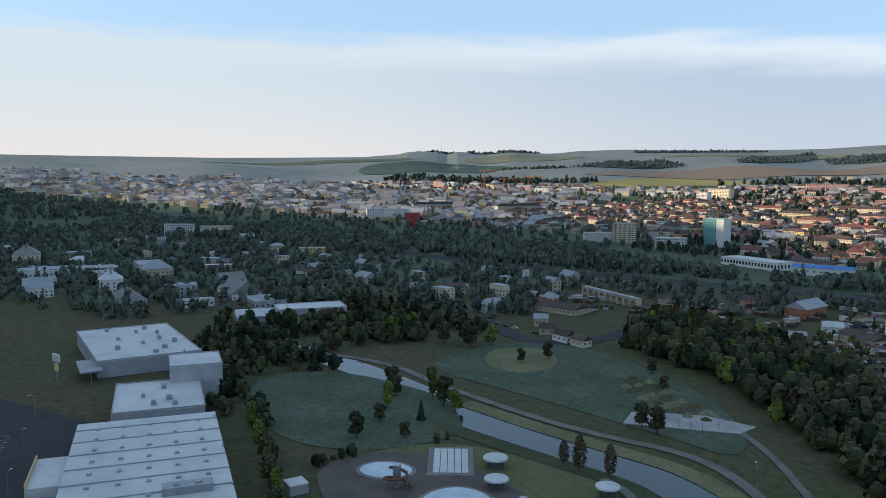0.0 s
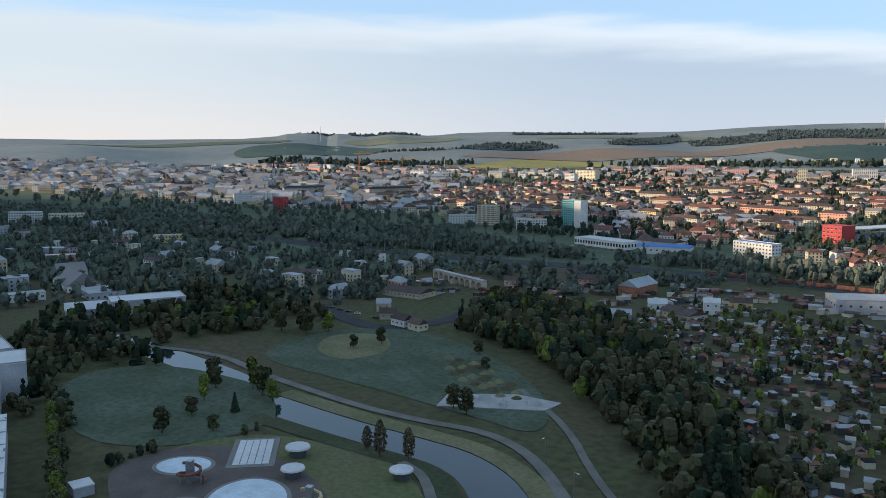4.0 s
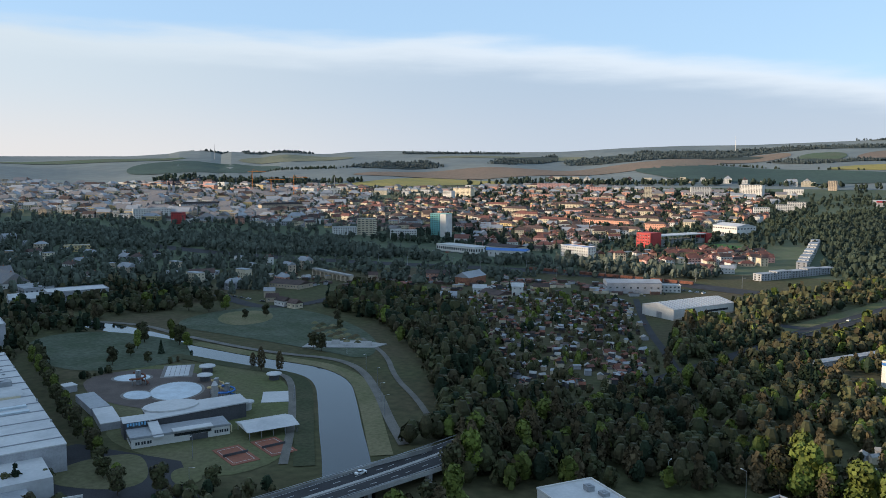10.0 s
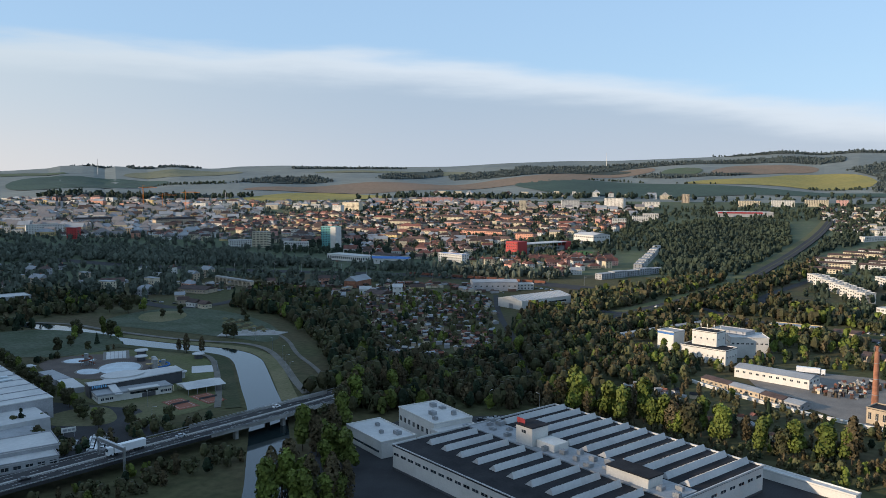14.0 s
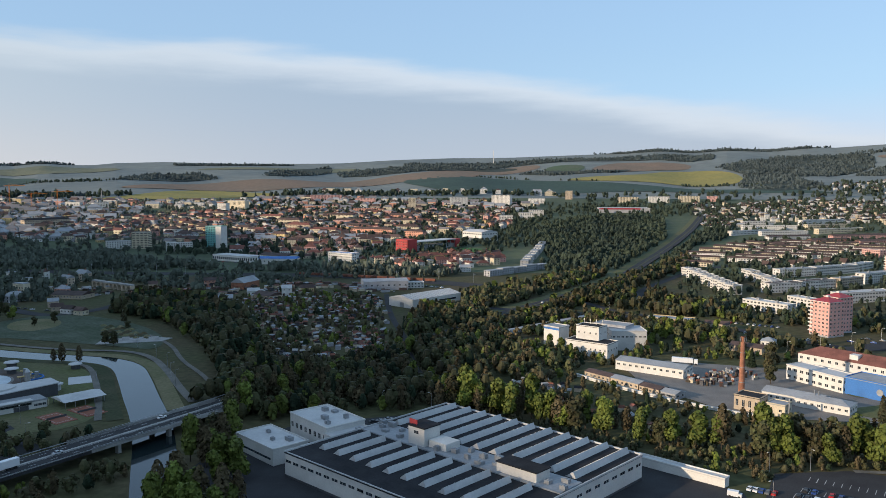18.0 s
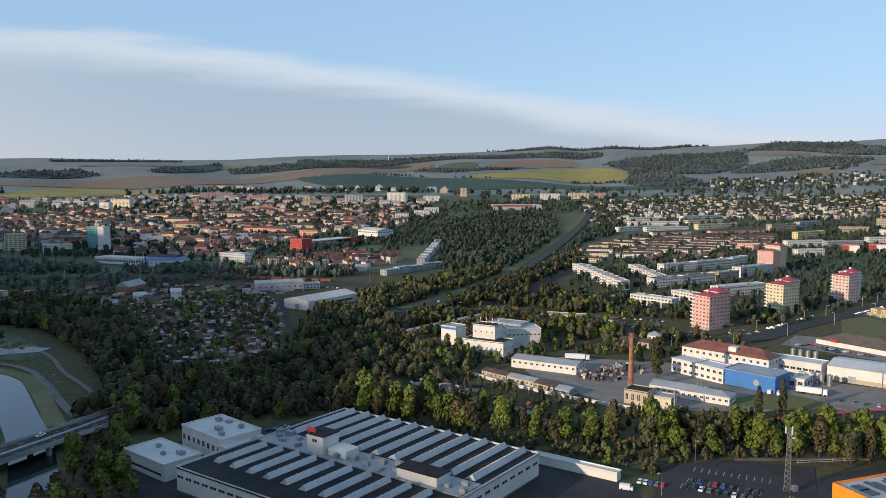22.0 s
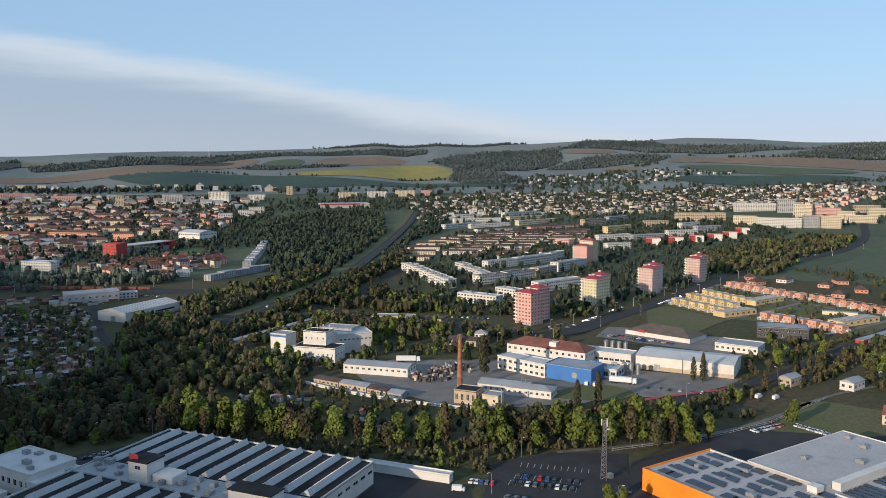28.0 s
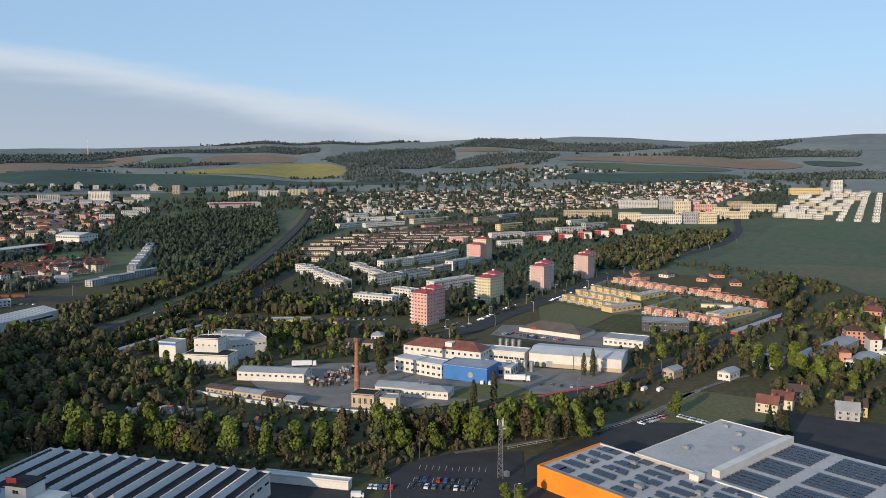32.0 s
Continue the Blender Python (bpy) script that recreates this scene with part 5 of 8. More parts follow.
for (x, y, z), rt, p in (((-205, 281, 5.5), 67, "paint_silver"), ((-189, 334, 5.2), 67, "paint_white"), ((-229, 222, 5.15), 66, "paint_black"), ((-30, 748, .95), 66, "paint_white"), ((20, 862, .95), 66, "paint_silver")):
    car(x, y, rt, p, z, "cars on the road", p[6:] + " car driving on the carriageway")


def truck(x, y, rot, z, name, label):
    t = thing(name, x, y, rot, z, label, "truck")
    part("trailer", solid("trailer", "paint_white", B(-8, -1.25, 1.1, 5, 1.25, 4)), t)
    cab = part("cab", solid("cab", "paint_white", B(5.6, -1.2, .6, 7.8, 1.2, 3.6)), t)
    part("windscreen", solid("windscreen", "glass", B(7.75, -1.05, 2.1, 7.86, 1.05, 3.2)), cab)
    for dx in (-6.5, -5.2, -3.9, 4.2, 6.8):
        part("axle", solid("axle", "rubber", B(dx - .5, -1.25, 0, dx + .5, 1.25, 1.0)), t)


truck(-214, 258, 246, 5.4, "articulated_lorry", "white articulated lorry on the raised road")
truck(188, 434, -30, 0.25, "delivery_lorry", "white delivery lorry at the loading bay")
truck(70, 512, -12, 0.25, "parked_trailer", "white parked trailer in the works yard")
for x, y, r in ((166, 436, 60), (170, 433, 60), (60, 296, -20), (250, 392, 30), (258, 388, 30)):
    t = thing("white_van", x, y, r, label="white panel van parked in a yard", category="van")
    part("body", solid("body", "paint_white", B(-2.5, -.95, .35, 1.5, .95, 2.3), B(1.5, -.95, .35, 2.6, .95, 1.5)), t)
    part("window_glass", solid("window_glass", "glass", B(1.4, -.85, 1.5, 1.75, .85, 2.1)), t)
    part("wheel_set", solid("wheel_set", "rubber", *[B(dx - .35, dy - .12, 0, dx + .35, dy + .12, .7) for dx in (-1.6, 1.7) for dy in (-.9, .9)]), t)


def mast():
    t = thing("lattice_mast", 121, 296, 20, label="white steel lattice mast with aerials on top", category="mast")
    H, r0, r1 = 25, 1.5, .8
    legs = [(math.cos(a), math.sin(a)) for a in (.3, 2.39, 4.49)]
    for c, s in legs:
        part("leg", solid("leg", "metal", beam((c * r0, s * r0, 0), (c * r1, s * r1, H), .11)), t)
    for i in range(12):
        z0, z1 = H * i / 12, H * (i + 1) / 12
        q0, q1 = r0 + (r1 - r0) * i / 12, r0 + (r1 - r0) * (i + 1) / 12
        for k in range(3):
            n = (k + 1) % 3
            part("brace", solid("brace", "metal", beam((legs[k][0] * q0, legs[k][1] * q0, z0), (legs[n][0] * q1, legs[n][1] * q1, z1), .06)), t)
            part("ring_bar", solid("ring_bar", "metal", beam((legs[k][0] * q1, legs[k][1] * q1, z1), (legs[n][0] * q1, legs[n][1] * q1, z1), .05)), t)
    for k, (c, s) in enumerate(legs):
        part("aerial", solid("aerial", "white_wall", B(c * 1.5 - .2, s * 1.5 - .2, H - 2.2, c * 1.5 + .2, s * 1.5 + .2, H + .4)), t)
    part("dish", solid("dish", "white_wall", cone(.6, -1.1, H - 3.6, H - 3.4, .7, .7, 12)), t)
    part("cabinet", solid("cabinet", "grey_metal", B(2, -1, 0, 4, 1, 2.2)), t)


mast()


def lamp(x, y, rot, h=9, group="street lamps"):
    t = thing("street_lamp", x, y, rot, label="grey steel street lamp with a curved arm", category="street lamp", group=group)
    if "pole" not in LAMP:
        LAMP["pole"] = solid("pole", "metal", cone(0, 0, 0, h, .14, .08, 6), beam((0, 0, h), (1.6, 0, h + .3), .06))
        LAMP["head"] = solid("lamp_head", "white_wall", B(1.4, -.18, h + .2, 2.4, .18, h + .38))
    pole = part("pole", LAMP["pole"], t)
    part("lamp_head", LAMP["head"], pole)


LAMP = {}
for i in range(22):
    k = i / 21
    x, y = along_line([(150, 545), (244, 618), (346, 709), (440, 800), (525, 880), (690, 1000), (867, 1111)], k)
    lamp(x - 9, y + 7, -40)
    if i % 2:
        lamp(x + 9, y - 8, 140)
for x, y in ((78, 322), (95, 328), (72, 290), (115, 268), (-238, 305), (-260, 330), (-10, 690), (30, 700), (80, 680), (-100, 700), (280, 420), (330, 455), (390, 500), (160, 400), (210, 398), (-70, 384), (-95, 382), (-480, 330), (-520, 350), (-440, 310), (-300, 500), (-270, 472), (-250, 450), (-234, 425), (-222, 408)):
    lamp(x, y, (x * 3) % 360, group="lamps in yards and paths")

# ---- fences and walls of the gardens ----
def fence(name, line, h, mat, label, step=4.0, rail=.12):
    t = thing(name, line[0][0], line[0][1], label=label, category="fence")
    for (x0, y0), (x1, y1) in zip(line[:-1], line[1:]):
        L = math.hypot(x1 - x0, y1 - y0)
        n = max(1, int(L / step))
        for k in range(n):
            f = k / n
            px, py = x0 + (x1 - x0) * f - line[0][0], y0 + (y1 - y0) * f - line[0][1]
            qx, qy = x0 + (x1 - x0) * (k + 1) / n - line[0][0], y0 + (y1 - y0) * (k + 1) / n - line[0][1]
            part("fence_panel", solid("fence_panel", mat, beam((px, py, h * .75), (qx, qy, h * .75), rail), beam((px, py, h * .25), (qx, qy, h * .25), rail), beam((px, py, 0), (px, py, h), .1)), t)


fence("white_fence", [(2, 470), (24, 446), (52, 422), (84, 402), (96, 398)], 1.6, "white_wall", "white boundary fence of the works", 6, .5)
fence("concrete_fence", [(137, 327), (189, 335), (231, 350), (287, 384)], 1.6, "concrete", "grey post fence along the footpath", 5, .1)
ribbon("footpath", [(112, 330), (150, 331), (189, 338), (231, 353), (287, 387), (330, 400)], 3, "path", .3, "pale path beside the fence", "path")
ribbon("red_cycle_path", [(112, 366), (124, 374), (156, 391), (192, 401), (216, 406), (244, 411)], 3.2, "red_wall", .5, "red-surfaced cycle path", "path")

# ---- gardens: sheds past counting and a few cottages ----
def huts(name, poly, n, label, seed, smin=2.2, smax=4.6):
    r = np.random.default_rng(seed)
    xs, ys = [p[0] for p in poly], [p[1] for p in poly]
    mats = ["cream_wall", "beige_wall", "brown_roof", "grey_wall", "bark", "dark_wall", "concrete", "grey_roof", "red_roof", "dark_roof", "rust", "brown_roof"]
    hp = Heap(mats)
    k = 0
    while k < n:
        x, y = r.uniform(min(xs), max(xs)), r.uniform(min(ys), max(ys))
        if not inside(poly, np.array([x]), np.array([y]))[0]:
            continue
        k += 1
        w, d, h, rot = r.uniform(smin, smax), r.uniform(smin * .8, smax * .8), r.uniform(2, 2.8), r.uniform(0, 3.14)
        c, s = math.cos(rot), math.sin(rot)
        wall, roof = mats[r.integers(0, 6)], mats[r.integers(6, 12)]
        shapes = [(box_v(-w / 2, -d / 2, 0, w / 2, d / 2, h), BOX_F, wall), ((gable_v(-w / 2 - .2, -d / 2 - .2, w / 2 + .2, d / 2 + .2, h, h + 1.1) if r.random() < .6 else np.concatenate([box_v(-w / 2 - .2, -d / 2 - .2, h, w / 2 + .2, d / 2 + .2, h + .25)])), None, roof)]
        if r.random() < .7:
            shapes.append((box_v(w, -d * .3, 0, w + r.uniform(1, 3), d * .3, r.uniform(.3, 1.2)), BOX_F, mats[r.integers(0, 12)]))
        for V, F, m in shapes:
            F = F if F is not None else (GABLE_F if len(V) == 6 else BOX_F)
            hp.add(np.stack([V[:, 0] * c - V[:, 1] * s + x, V[:, 0] * s + V[:, 1] * c + y, V[:, 2]], 1), F, m)
    tagged(new(name, hp.mesh(name)), label, "sheds", kind="stuff")


huts("garden_sheds", [(-330, 690), (-225, 530), (-178, 450), (-130, 520), (-150, 620), (-190, 760), (-300, 780)], 480, "small garden sheds and huts with pale roofs", 41)
huts("garden_sheds", [(-20, 455), (10, 430), (40, 395), (60, 370), (40, 360), (-10, 385), (-45, 430)], 46, "garden sheds among fruit trees", 42)
huts("yard_clutter", [(-560, 760), (-470, 700), (-300, 770), (-180, 800), (-180, 850), (-330, 860)], 150, "sheds and clutter beside the railway", 43, 3, 9)
huts("yard_clutter", [(62, 470), (100, 500), (110, 480), (78, 452)], 60, "pallets and crates in the works yard", 44, .8, 2.2)
for x, y, r, w, h, wl, rf in ((-323, 755, 22, 12, 4.4, "white_wall", "white_roof"), (-288, 757, 20, 10, 8, "white_wall", "white_roof"), (-276, 785, 20, 14, 5, "yellow_wall", "brown_roof"), (-333, 711, 24, 14, 3.6, "grey_wall", "grey_roof"), (-284, 601, 24, 7, 4, "white_wall", "brown_roof"), (-300, 735, -30, 26, 4, "beige_wall", "brown_roof"), (-396, 820, 24, 23, 6, "salmon_wall", "brown_roof"), (-450, 784, 26, 9, 5, "beige_wall", "brown_roof"),
                               (-473, 650, 30, 9, 5.5, "beige_wall", "grey_roof"), (-436, 620, -14, 12, 4.4, "white_wall", "brown_roof"), (-422, 616, -14, 10, 4, "cream_wall", "brown_roof"), (-456, 632, 30, 10, 4, "beige_wall", "brown_roof"), (-492, 706, -2, 34, 4, "beige_wall", "brown_roof"), (-162, 984, -19, 20, 8, "salmon_wall", "red_roof"), (-140, 1000, 20, 14, 6, "white_wall", "grey_roof"), (-474, 1270, 20, 14, 13, "cream_wall", "brown_roof")):
    b = block("cottage", x, y, r, w, w * .55 + 2, h, wl, rf, "gable", 3, rows=max(1, int(h / 3)), cols=max(2, int(w / 3.4)), side=2, label="gabled house beside the gardens", category="house", group="houses beside the gardens", ww=1.1, wh=1.1)
b = block("barn", -354, 806, 80, 30, 16, 7, "brick", "grey_roof", "gable", 5, label="brown barn under a steep grey roof", category="barn")


OPEN.append([(-540, 752), (-500, 735), (-440, 715), (-425, 765), (-450, 800), (-530, 800)])
OPEN.append([(-500, 640), (-470, 600), (-405, 606), (-405, 650), (-450, 700), (-500, 700)])


def viaduct():
    t = thing("viaduct", -489, 770, -26, label="old stone railway viaduct with a row of arches", category="viaduct")
    n, L = 9, 72
    part("deck", solid("deck", "concrete", B(-L / 2, -2.5, 6.2, L / 2, 2.5, 7.6)), t)
    for i in range(n + 1):
        x = -L / 2 + L * i / n
        part("pier", solid("pier", "beige_wall", B(x - .9, -2.2, -1, x + .9, 2.2, 6.2)), t)
    for i in range(n):
        x = -L / 2 + L * (i + .5) / n
        A = [(x - 3.12 * math.cos(math.pi * k / 10), 2.6 + 3.0 * math.sin(math.pi * k / 10)) for k in range(11)]
        V = np.array([(u, d, w) for d in (-2.1, 2.1) for u, z in A for w in (z, 6.2)])
        F = []
        for k in range(10):
            a, b = 2 * k, 22 + 2 * k
            F += [(a, a + 2, a + 3), (a, a + 3, a + 1), (b, b + 3, b + 2), (b, b + 1, b + 3), (a, b, b + 2), (a, b + 2, a + 2)]
        part("arch", solid("arch", "beige_wall", (V, np.array(F))), t)


viaduct()
for i in range(12):
    t = thing("goods_wagon", -330 + i * 15, 926 - i * 3.2, -12, label="rust-brown railway goods wagon", category="wagon", group="wagons in the sidings")
    part("body", solid("body", "rust", B(-6.5, -1.4, 1, 6.5, 1.4, 3.6)), t)
    part("bogie", solid("bogie", "dark_wall", B(-5.5, -1.1, .4, -3, 1.1, 1)), t)
    part("bogie", solid("bogie", "dark_wall", B(3, -1.1, .4, 5.5, 1.1, 1)), t)
for i in range(14):
    t = thing("catenary_mast", -700 + i * 45, 915 - (i % 2) * 24 + (12 if 4 < i < 9 else 0), 0, label="steel mast beside the railway line", category="mast", group="masts along the railway")
    part("pole", solid("pole", "metal", cone(0, 0, 0, 11, .25, .15, 6)), t)
    part("arm", solid("arm", "metal", beam((0, 0, 9), (3, 0, 9.6), .08)), t)

# ---- halls in the valley and the old town ----
for nm, x, y, r, w, d, h, wl, rf, st, rows_, cols_, lb in (
        ("arched_hall", -628, 540, 60, 32, 16, 4, "grey_wall", "white_roof", "gable", 0, 0, "low hall under a pale rounded roof"),
        ("works_hall", -605, 565, 60, 46, 24, 9, "grey_wall", "white_roof", "flat", 1, 8, "grey works hall with pale flat roofs"),
        ("white_house_row", -604, 712, 40, 24, 12, 6, "white_wall", "brown_roof", "gable", 2, 7, "white house row under a brown roof"),
        ("station_building", -925, 835, 50, 36, 12, 8, "yellow_wall", "grey_roof", "flat", 2, 9, "pale yellow two-storey station building"),
        ("cream_block", -1180, 866, 46, 44, 13, 14, "cream_wall", "grey_roof", "flat", 4, 12, "cream four-storey block with flat roof"),
        ("white_block", -1222, 832, 43, 40, 13, 16, "white_wall", "grey_roof", "flat", 5, 12, "white block with tall windows"),
        ("orange_shed", -886, 678, 50, 34, 12, 5, "salmon_wall", "white_roof", "flat", 0, 0, "low orange-walled shed with pale roof"),
        ("white_shed", -955, 700, 42, 42, 12, 5, "grey_wall", "white_roof", "flat", 0, 0, "long low shed with a white roof"),
        ("white_shed", -708, 540, 70, 26, 10, 5, "white_wall", "grey_roof", "flat", 1, 6, "small white industrial building"),
        ("museum", -1058, 1440, 60, 90, 18, 18, "beige_wall", "dark_roof", "hip", 4, 18, "long stone public building under a dark roof"),
        ("long_store", -1250, 1425, 55, 100, 18, 11, "grey_wall", "dark_roof", "hip", 3, 20, "long dark-roofed store building"),
        ("pale_block", -1195, 1225, 50, 68, 15, 17, "white_wall", "grey_roof", "flat", 5, 15, "pale five-storey block in the old town"),
        ("white_tower", -1780, 1630, 48, 22, 14, 18, "cream_wall", "grey_roof", "flat", 6, 5, "cream tower block in the old town"),
        ("white_tower", -1842, 1462, 48, 14, 12, 20, "cream_wall", "grey_roof", "flat", 6, 4, "cream tower block in the old town"),
        ("works_block", -1311, 1900, 0, 42, 14, 14, "white_wall", "grey_roof", "flat", 4, 10, "white works block at the edge of town"),
        ("works_block", -1250, 1930, 30, 34, 14, 15, "white_wall", "grey_roof", "flat", 4, 9, "white works block at the edge of town")):
    block(nm, x, y, r, w, d, h, wl, rf, st, rise=4, rows=rows_, cols=cols_, side=3 if cols_ else 0, label=lb, category="building", ww=1.8, wh=1.5)
for x, y, h in ((-1414, 1790, 60), (-1246, 1742, 54), (-1330, 1760, 44)):
    t = thing("tower_crane", x, y, 30, label="orange tower crane over the town", category="crane", group="cranes")
    part("mast", solid("mast", "orange_wall", *[beam((a, b, 0), (a, b, h), .2) for a in (-.9, .9) for b in (-.9, .9)], *[beam((-.9, -.9, z), (.9, .9, z + 2), .12) for z in range(0, h, 3)]), t)
    part("jib", solid("jib", "orange_wall", beam((-12, 0, h), (36, 0, h), .5), beam((0, 0, h + 5), (30, 0, h + .5), .15), beam((0, 0, h), (0, 0, h + 5), .3)), t)
    part("counterweight", solid("counterweight", "concrete", B(-12, -1, h - 2, -8, 1, h)), t)
t = thing("town_chimney", -1338, 2066, 0, label="tall thin factory chimney in the town", category="chimney")
part("shaft", solid("shaft", "concrete", cone(0, 0, 0, 36, 1.8, 1.1, 14)), t)
for x, y in ((-1560, 1640), (-1552, 1648)):
    t = thing("church_tower", x, y, 40, label="slender twin church tower with a dark spire", category="church", group="twin church towers")
    part("shaft", solid("shaft", "grey_wall", B(-3, -3, -4, 3, 3, 26)), t)
    part("spire", solid("spire", "dark_roof", cone(0, 0, 26, 42, 3.2, .2, 8)), t)
t = thing("radio_mast", -2650, 3040, 0, label="thin radio mast on the hill", category="mast")
part("pole", solid("pole", "grey_metal", cone(0, 0, -5, 70, 2, .6, 8)), t)
t = thing("radio_mast", -430, 4100, 0, label="thin radio mast on the far hill", category="mast")
part("pole", solid("pole", "white_wall", cone(0, 0, -5, 75, 2, .6, 8)), t)
# ---- the dairy works and its neighbours ----
b = block("works_tower", -12, 556, -35, 13, 12, 14, "white_wall", "grey_roof", label="windowless pale works tower with a blue top edge", category="tower")
part("blue_edge", solid("blue_edge", "blue_wall", B(-6.6, -6.15, 12.4, 6.6, -6.02, 13.8)), b, "faded blue band")
b = block("works_block", 12, 533, -28, 31, 16, 9, "white_wall", "dark_roof", rows=1, cols=9, side=4, label="white works block with a dark flat roof", ww=0.9, wh=1.2)
b = block("works_block", 12, 540, -28, 17, 12, 18, "white_wall", "dark_roof", rows=2, cols=4, side=2, label="tall white works block with antennas", ww=0.9, wh=1.1)
for k in range(4):
    part("antenna", solid("antenna", "metal", beam((-7 + k * 4.6, 3, 18), (-7 + k * 4.6, 3, 22), 0.12), B(-7.3 + k * 4.6, 2.7, 20.5, -6.7 + k * 4.6, 3, 22)), b)
b = block("works_block", 36, 558, 10, 24, 20, 13, "white_wall", "white_roof", rows=1, cols=8, side=5, label="white works hall with a ribbon of windows", ww=1.6, wh=0.9, z0=9.5)
b = block("works_block", 28, 566, -28, 24, 14, 15, "grey_wall", "grey_roof", rows=2, cols=5, label="grey works block behind the white hall")
for ax, ay, bx, by, dp, wl, rf, hh in ((7, 469, 21, 456, 9, "beige_wall", "brown_roof", 3.4), (21.5, 455, 36, 442, 9, "beige_wall", "grey_roof", 3.6), (36.5, 441, 46, 432, 9, "beige_wall", "brown_roof", 3.4), (47, 431, 54, 425, 9, "grey_wall", "grey_roof", 3.2)):
    cx, cy, rt, w, d = front(ax, ay, bx, by, dp)
    block("store_shed", cx, cy, rt, w, d, hh, wl, rf, "gable", 1.2, rows=1, cols=6, side=2, label="long low beige shed with a shallow roof", category="shed", group="works sheds", ww=1.2, wh=1.0)
cx, cy, rt, w, d = front(26, 492, 64, 472, 15)
b = block("works_shed", cx, cy, rt, w, d, 5.6, "white_wall", "grey_roof", "gable", 1.6, rows=1, cols=11, side=3, label="white shed with a shallow grey roof", category="shed", z0=3.6, ww=1.6, wh=1.1)


def chimney():
    t = thing("factory_chimney", 90, 439, label="tall tapered red brick chimney with aerials", category="chimney")
    sh = part("shaft", solid("shaft", "brick", cone(0, 0, 0, 33, 1.75, 1.05, 20)), t)
    for z in (31.2, 33):
        part("cap_ring", solid("cap_ring", "brick", cone(0, 0, z - .5, z, 1.25, 1.3, 20)), t)
    for z in (8, 16, 24):
        part("iron_band", solid("iron_band", "grey_metal", cone(0, 0, z, z + .25, 1.75 - z * .0212 + .06, 1.75 - z * .0212 + .06, 20)), t)
    for a in range(5):
        c, s = math.cos(a * 1.256), math.sin(a * 1.256)
        part("aerial", solid("aerial", "metal", B(c * 1.6 - .15, s * 1.6 - .15, 30.2, c * 1.6 + .15, s * 1.6 + .15, 32.4), beam((c * 1.1, s * 1.1, 31), (c * 1.6, s * 1.6, 31), .06)), t)


chimney()
b = block("boiler_house", 90, 415, -34, 13, 11, 7.2, "beige_wall", "dark_roof", rows=1, cols=4, side=3, label="beige boiler house with tall windows", ww=1.3, wh=3.2)
b = block("boiler_annex", 102, 408, -34, 9, 9, 5.6, "cream_wall", "grey_roof", rows=1, cols=2, side=2, label="small cream annex of the boiler house", ww=1.2, wh=1.2)
part("flue", solid("flue", "metal", cone(5.6, -2, 0, 9.5, .45, .45, 10)), b)
b = block("works_hall", 116, 433, -34, 30, 14, 4.6, "white_wall", "grey_roof", "gable", 1.8, rows=1, cols=9, side=3, label="low white hall with a grey roof and vents", ww=1.4, wh=1.1)
b = block("works_hall", 128, 422, -34, 26, 12, 4.6, "white_wall", "grey_roof", "hip", 1.8, rows=1, cols=8, side=3, label="low white hall with a grey hipped roof", ww=1.4, wh=1.1)
part("vent_pipe", solid("vent_pipe", "metal", cone(-6, 1, 4.6, 8.5, .3, .3, 8), cone(-4, 1, 4.6, 8.2, .3, .3, 8)), b)
cx, cy, rt, w, d = front(124, 484, 146, 454, 13)
b = block("dairy_office", cx, cy, rt, w, d, 8.2, "white_wall", "white_roof", rows=2, cols=9, side=4, label="white two-storey dairy office with flat roof", ww=2.0, wh=1.5)
cx, cy, rt, w, d = front(137, 510, 178, 471, 18)
b = block("dairy_hall", cx, cy, rt, w, d, 10.5, "white_wall", "red_roof", "hip", 4.5, rows=2, cols=13, side=4, label="white dairy hall under a red tiled hipped roof", ww=1.6, wh=1.5)
part("dormer", solid("dormer", "white_wall", B(2, -7, 11.5, 7, -2, 14.5)), b, "white roof dormer")
cx, cy, rt, w, d = front(147, 455, 168, 434, 18)
b = block("blue_hall", cx, cy, rt, w, d, 9, "blue_wall", "grey_roof", label="bright blue clad hall with a flat roof", category="hall")
part("emblem", solid("emblem", "grey_metal", (prism(disc(0, 0, 1.8), 0, .08)[0][:, [0, 2, 1]] * np.array((1, -1, 1)) + np.array((4, -9.05, 4.5)), prism(disc(0, 0, 1.8), 0, .08)[1])), b, "darker round emblem")
b = block("dairy_annex", 184, 456, -40, 22, 15, 5.5, "white_wall", "white_roof", rows=1, cols=5, side=3, label="low white annex with loading doors", ww=2.6, wh=2.6)
roof_units(b, [(-6, 2), (2, -3), (6, 4)], 6.4, 9)
b = block("dairy_annex", 198, 484, -40, 36, 14, 8.5, "white_wall", "white_roof", rows=1, cols=10, side=0, label="white dairy hall with a blue window band", ww=2.8, wh=1.4)
for i in range(4):
    t = thing("milk_silo", 212 + i * 3.6, 520 - i * 3.0, label="tall steel milk silo with a domed top", category="silo", group="silos behind the dairy")
    part("tank", solid("tank", "metal", cone(0, 0, 0, 7, 1.6, 1.6, 16)), t)
    part("dome", solid("dome", "metal", cone(0, 0, 7, 7.8, 1.6, .5, 16)), t)
for i in range(3):
    t = thing("milk_silo", 199 + i * 3.4, 458 - i * 2.8, label="short steel tank beside the loading bay", category="silo", group="silos by the yard")
    part("tank", solid("tank", "metal", cone(0, 0, 0, 6.5, 1.5, 1.5, 16)), t)
    part("dome", solid("dome", "metal", cone(0, 0, 6.5, 7.2, 1.5, .4, 16)), t)
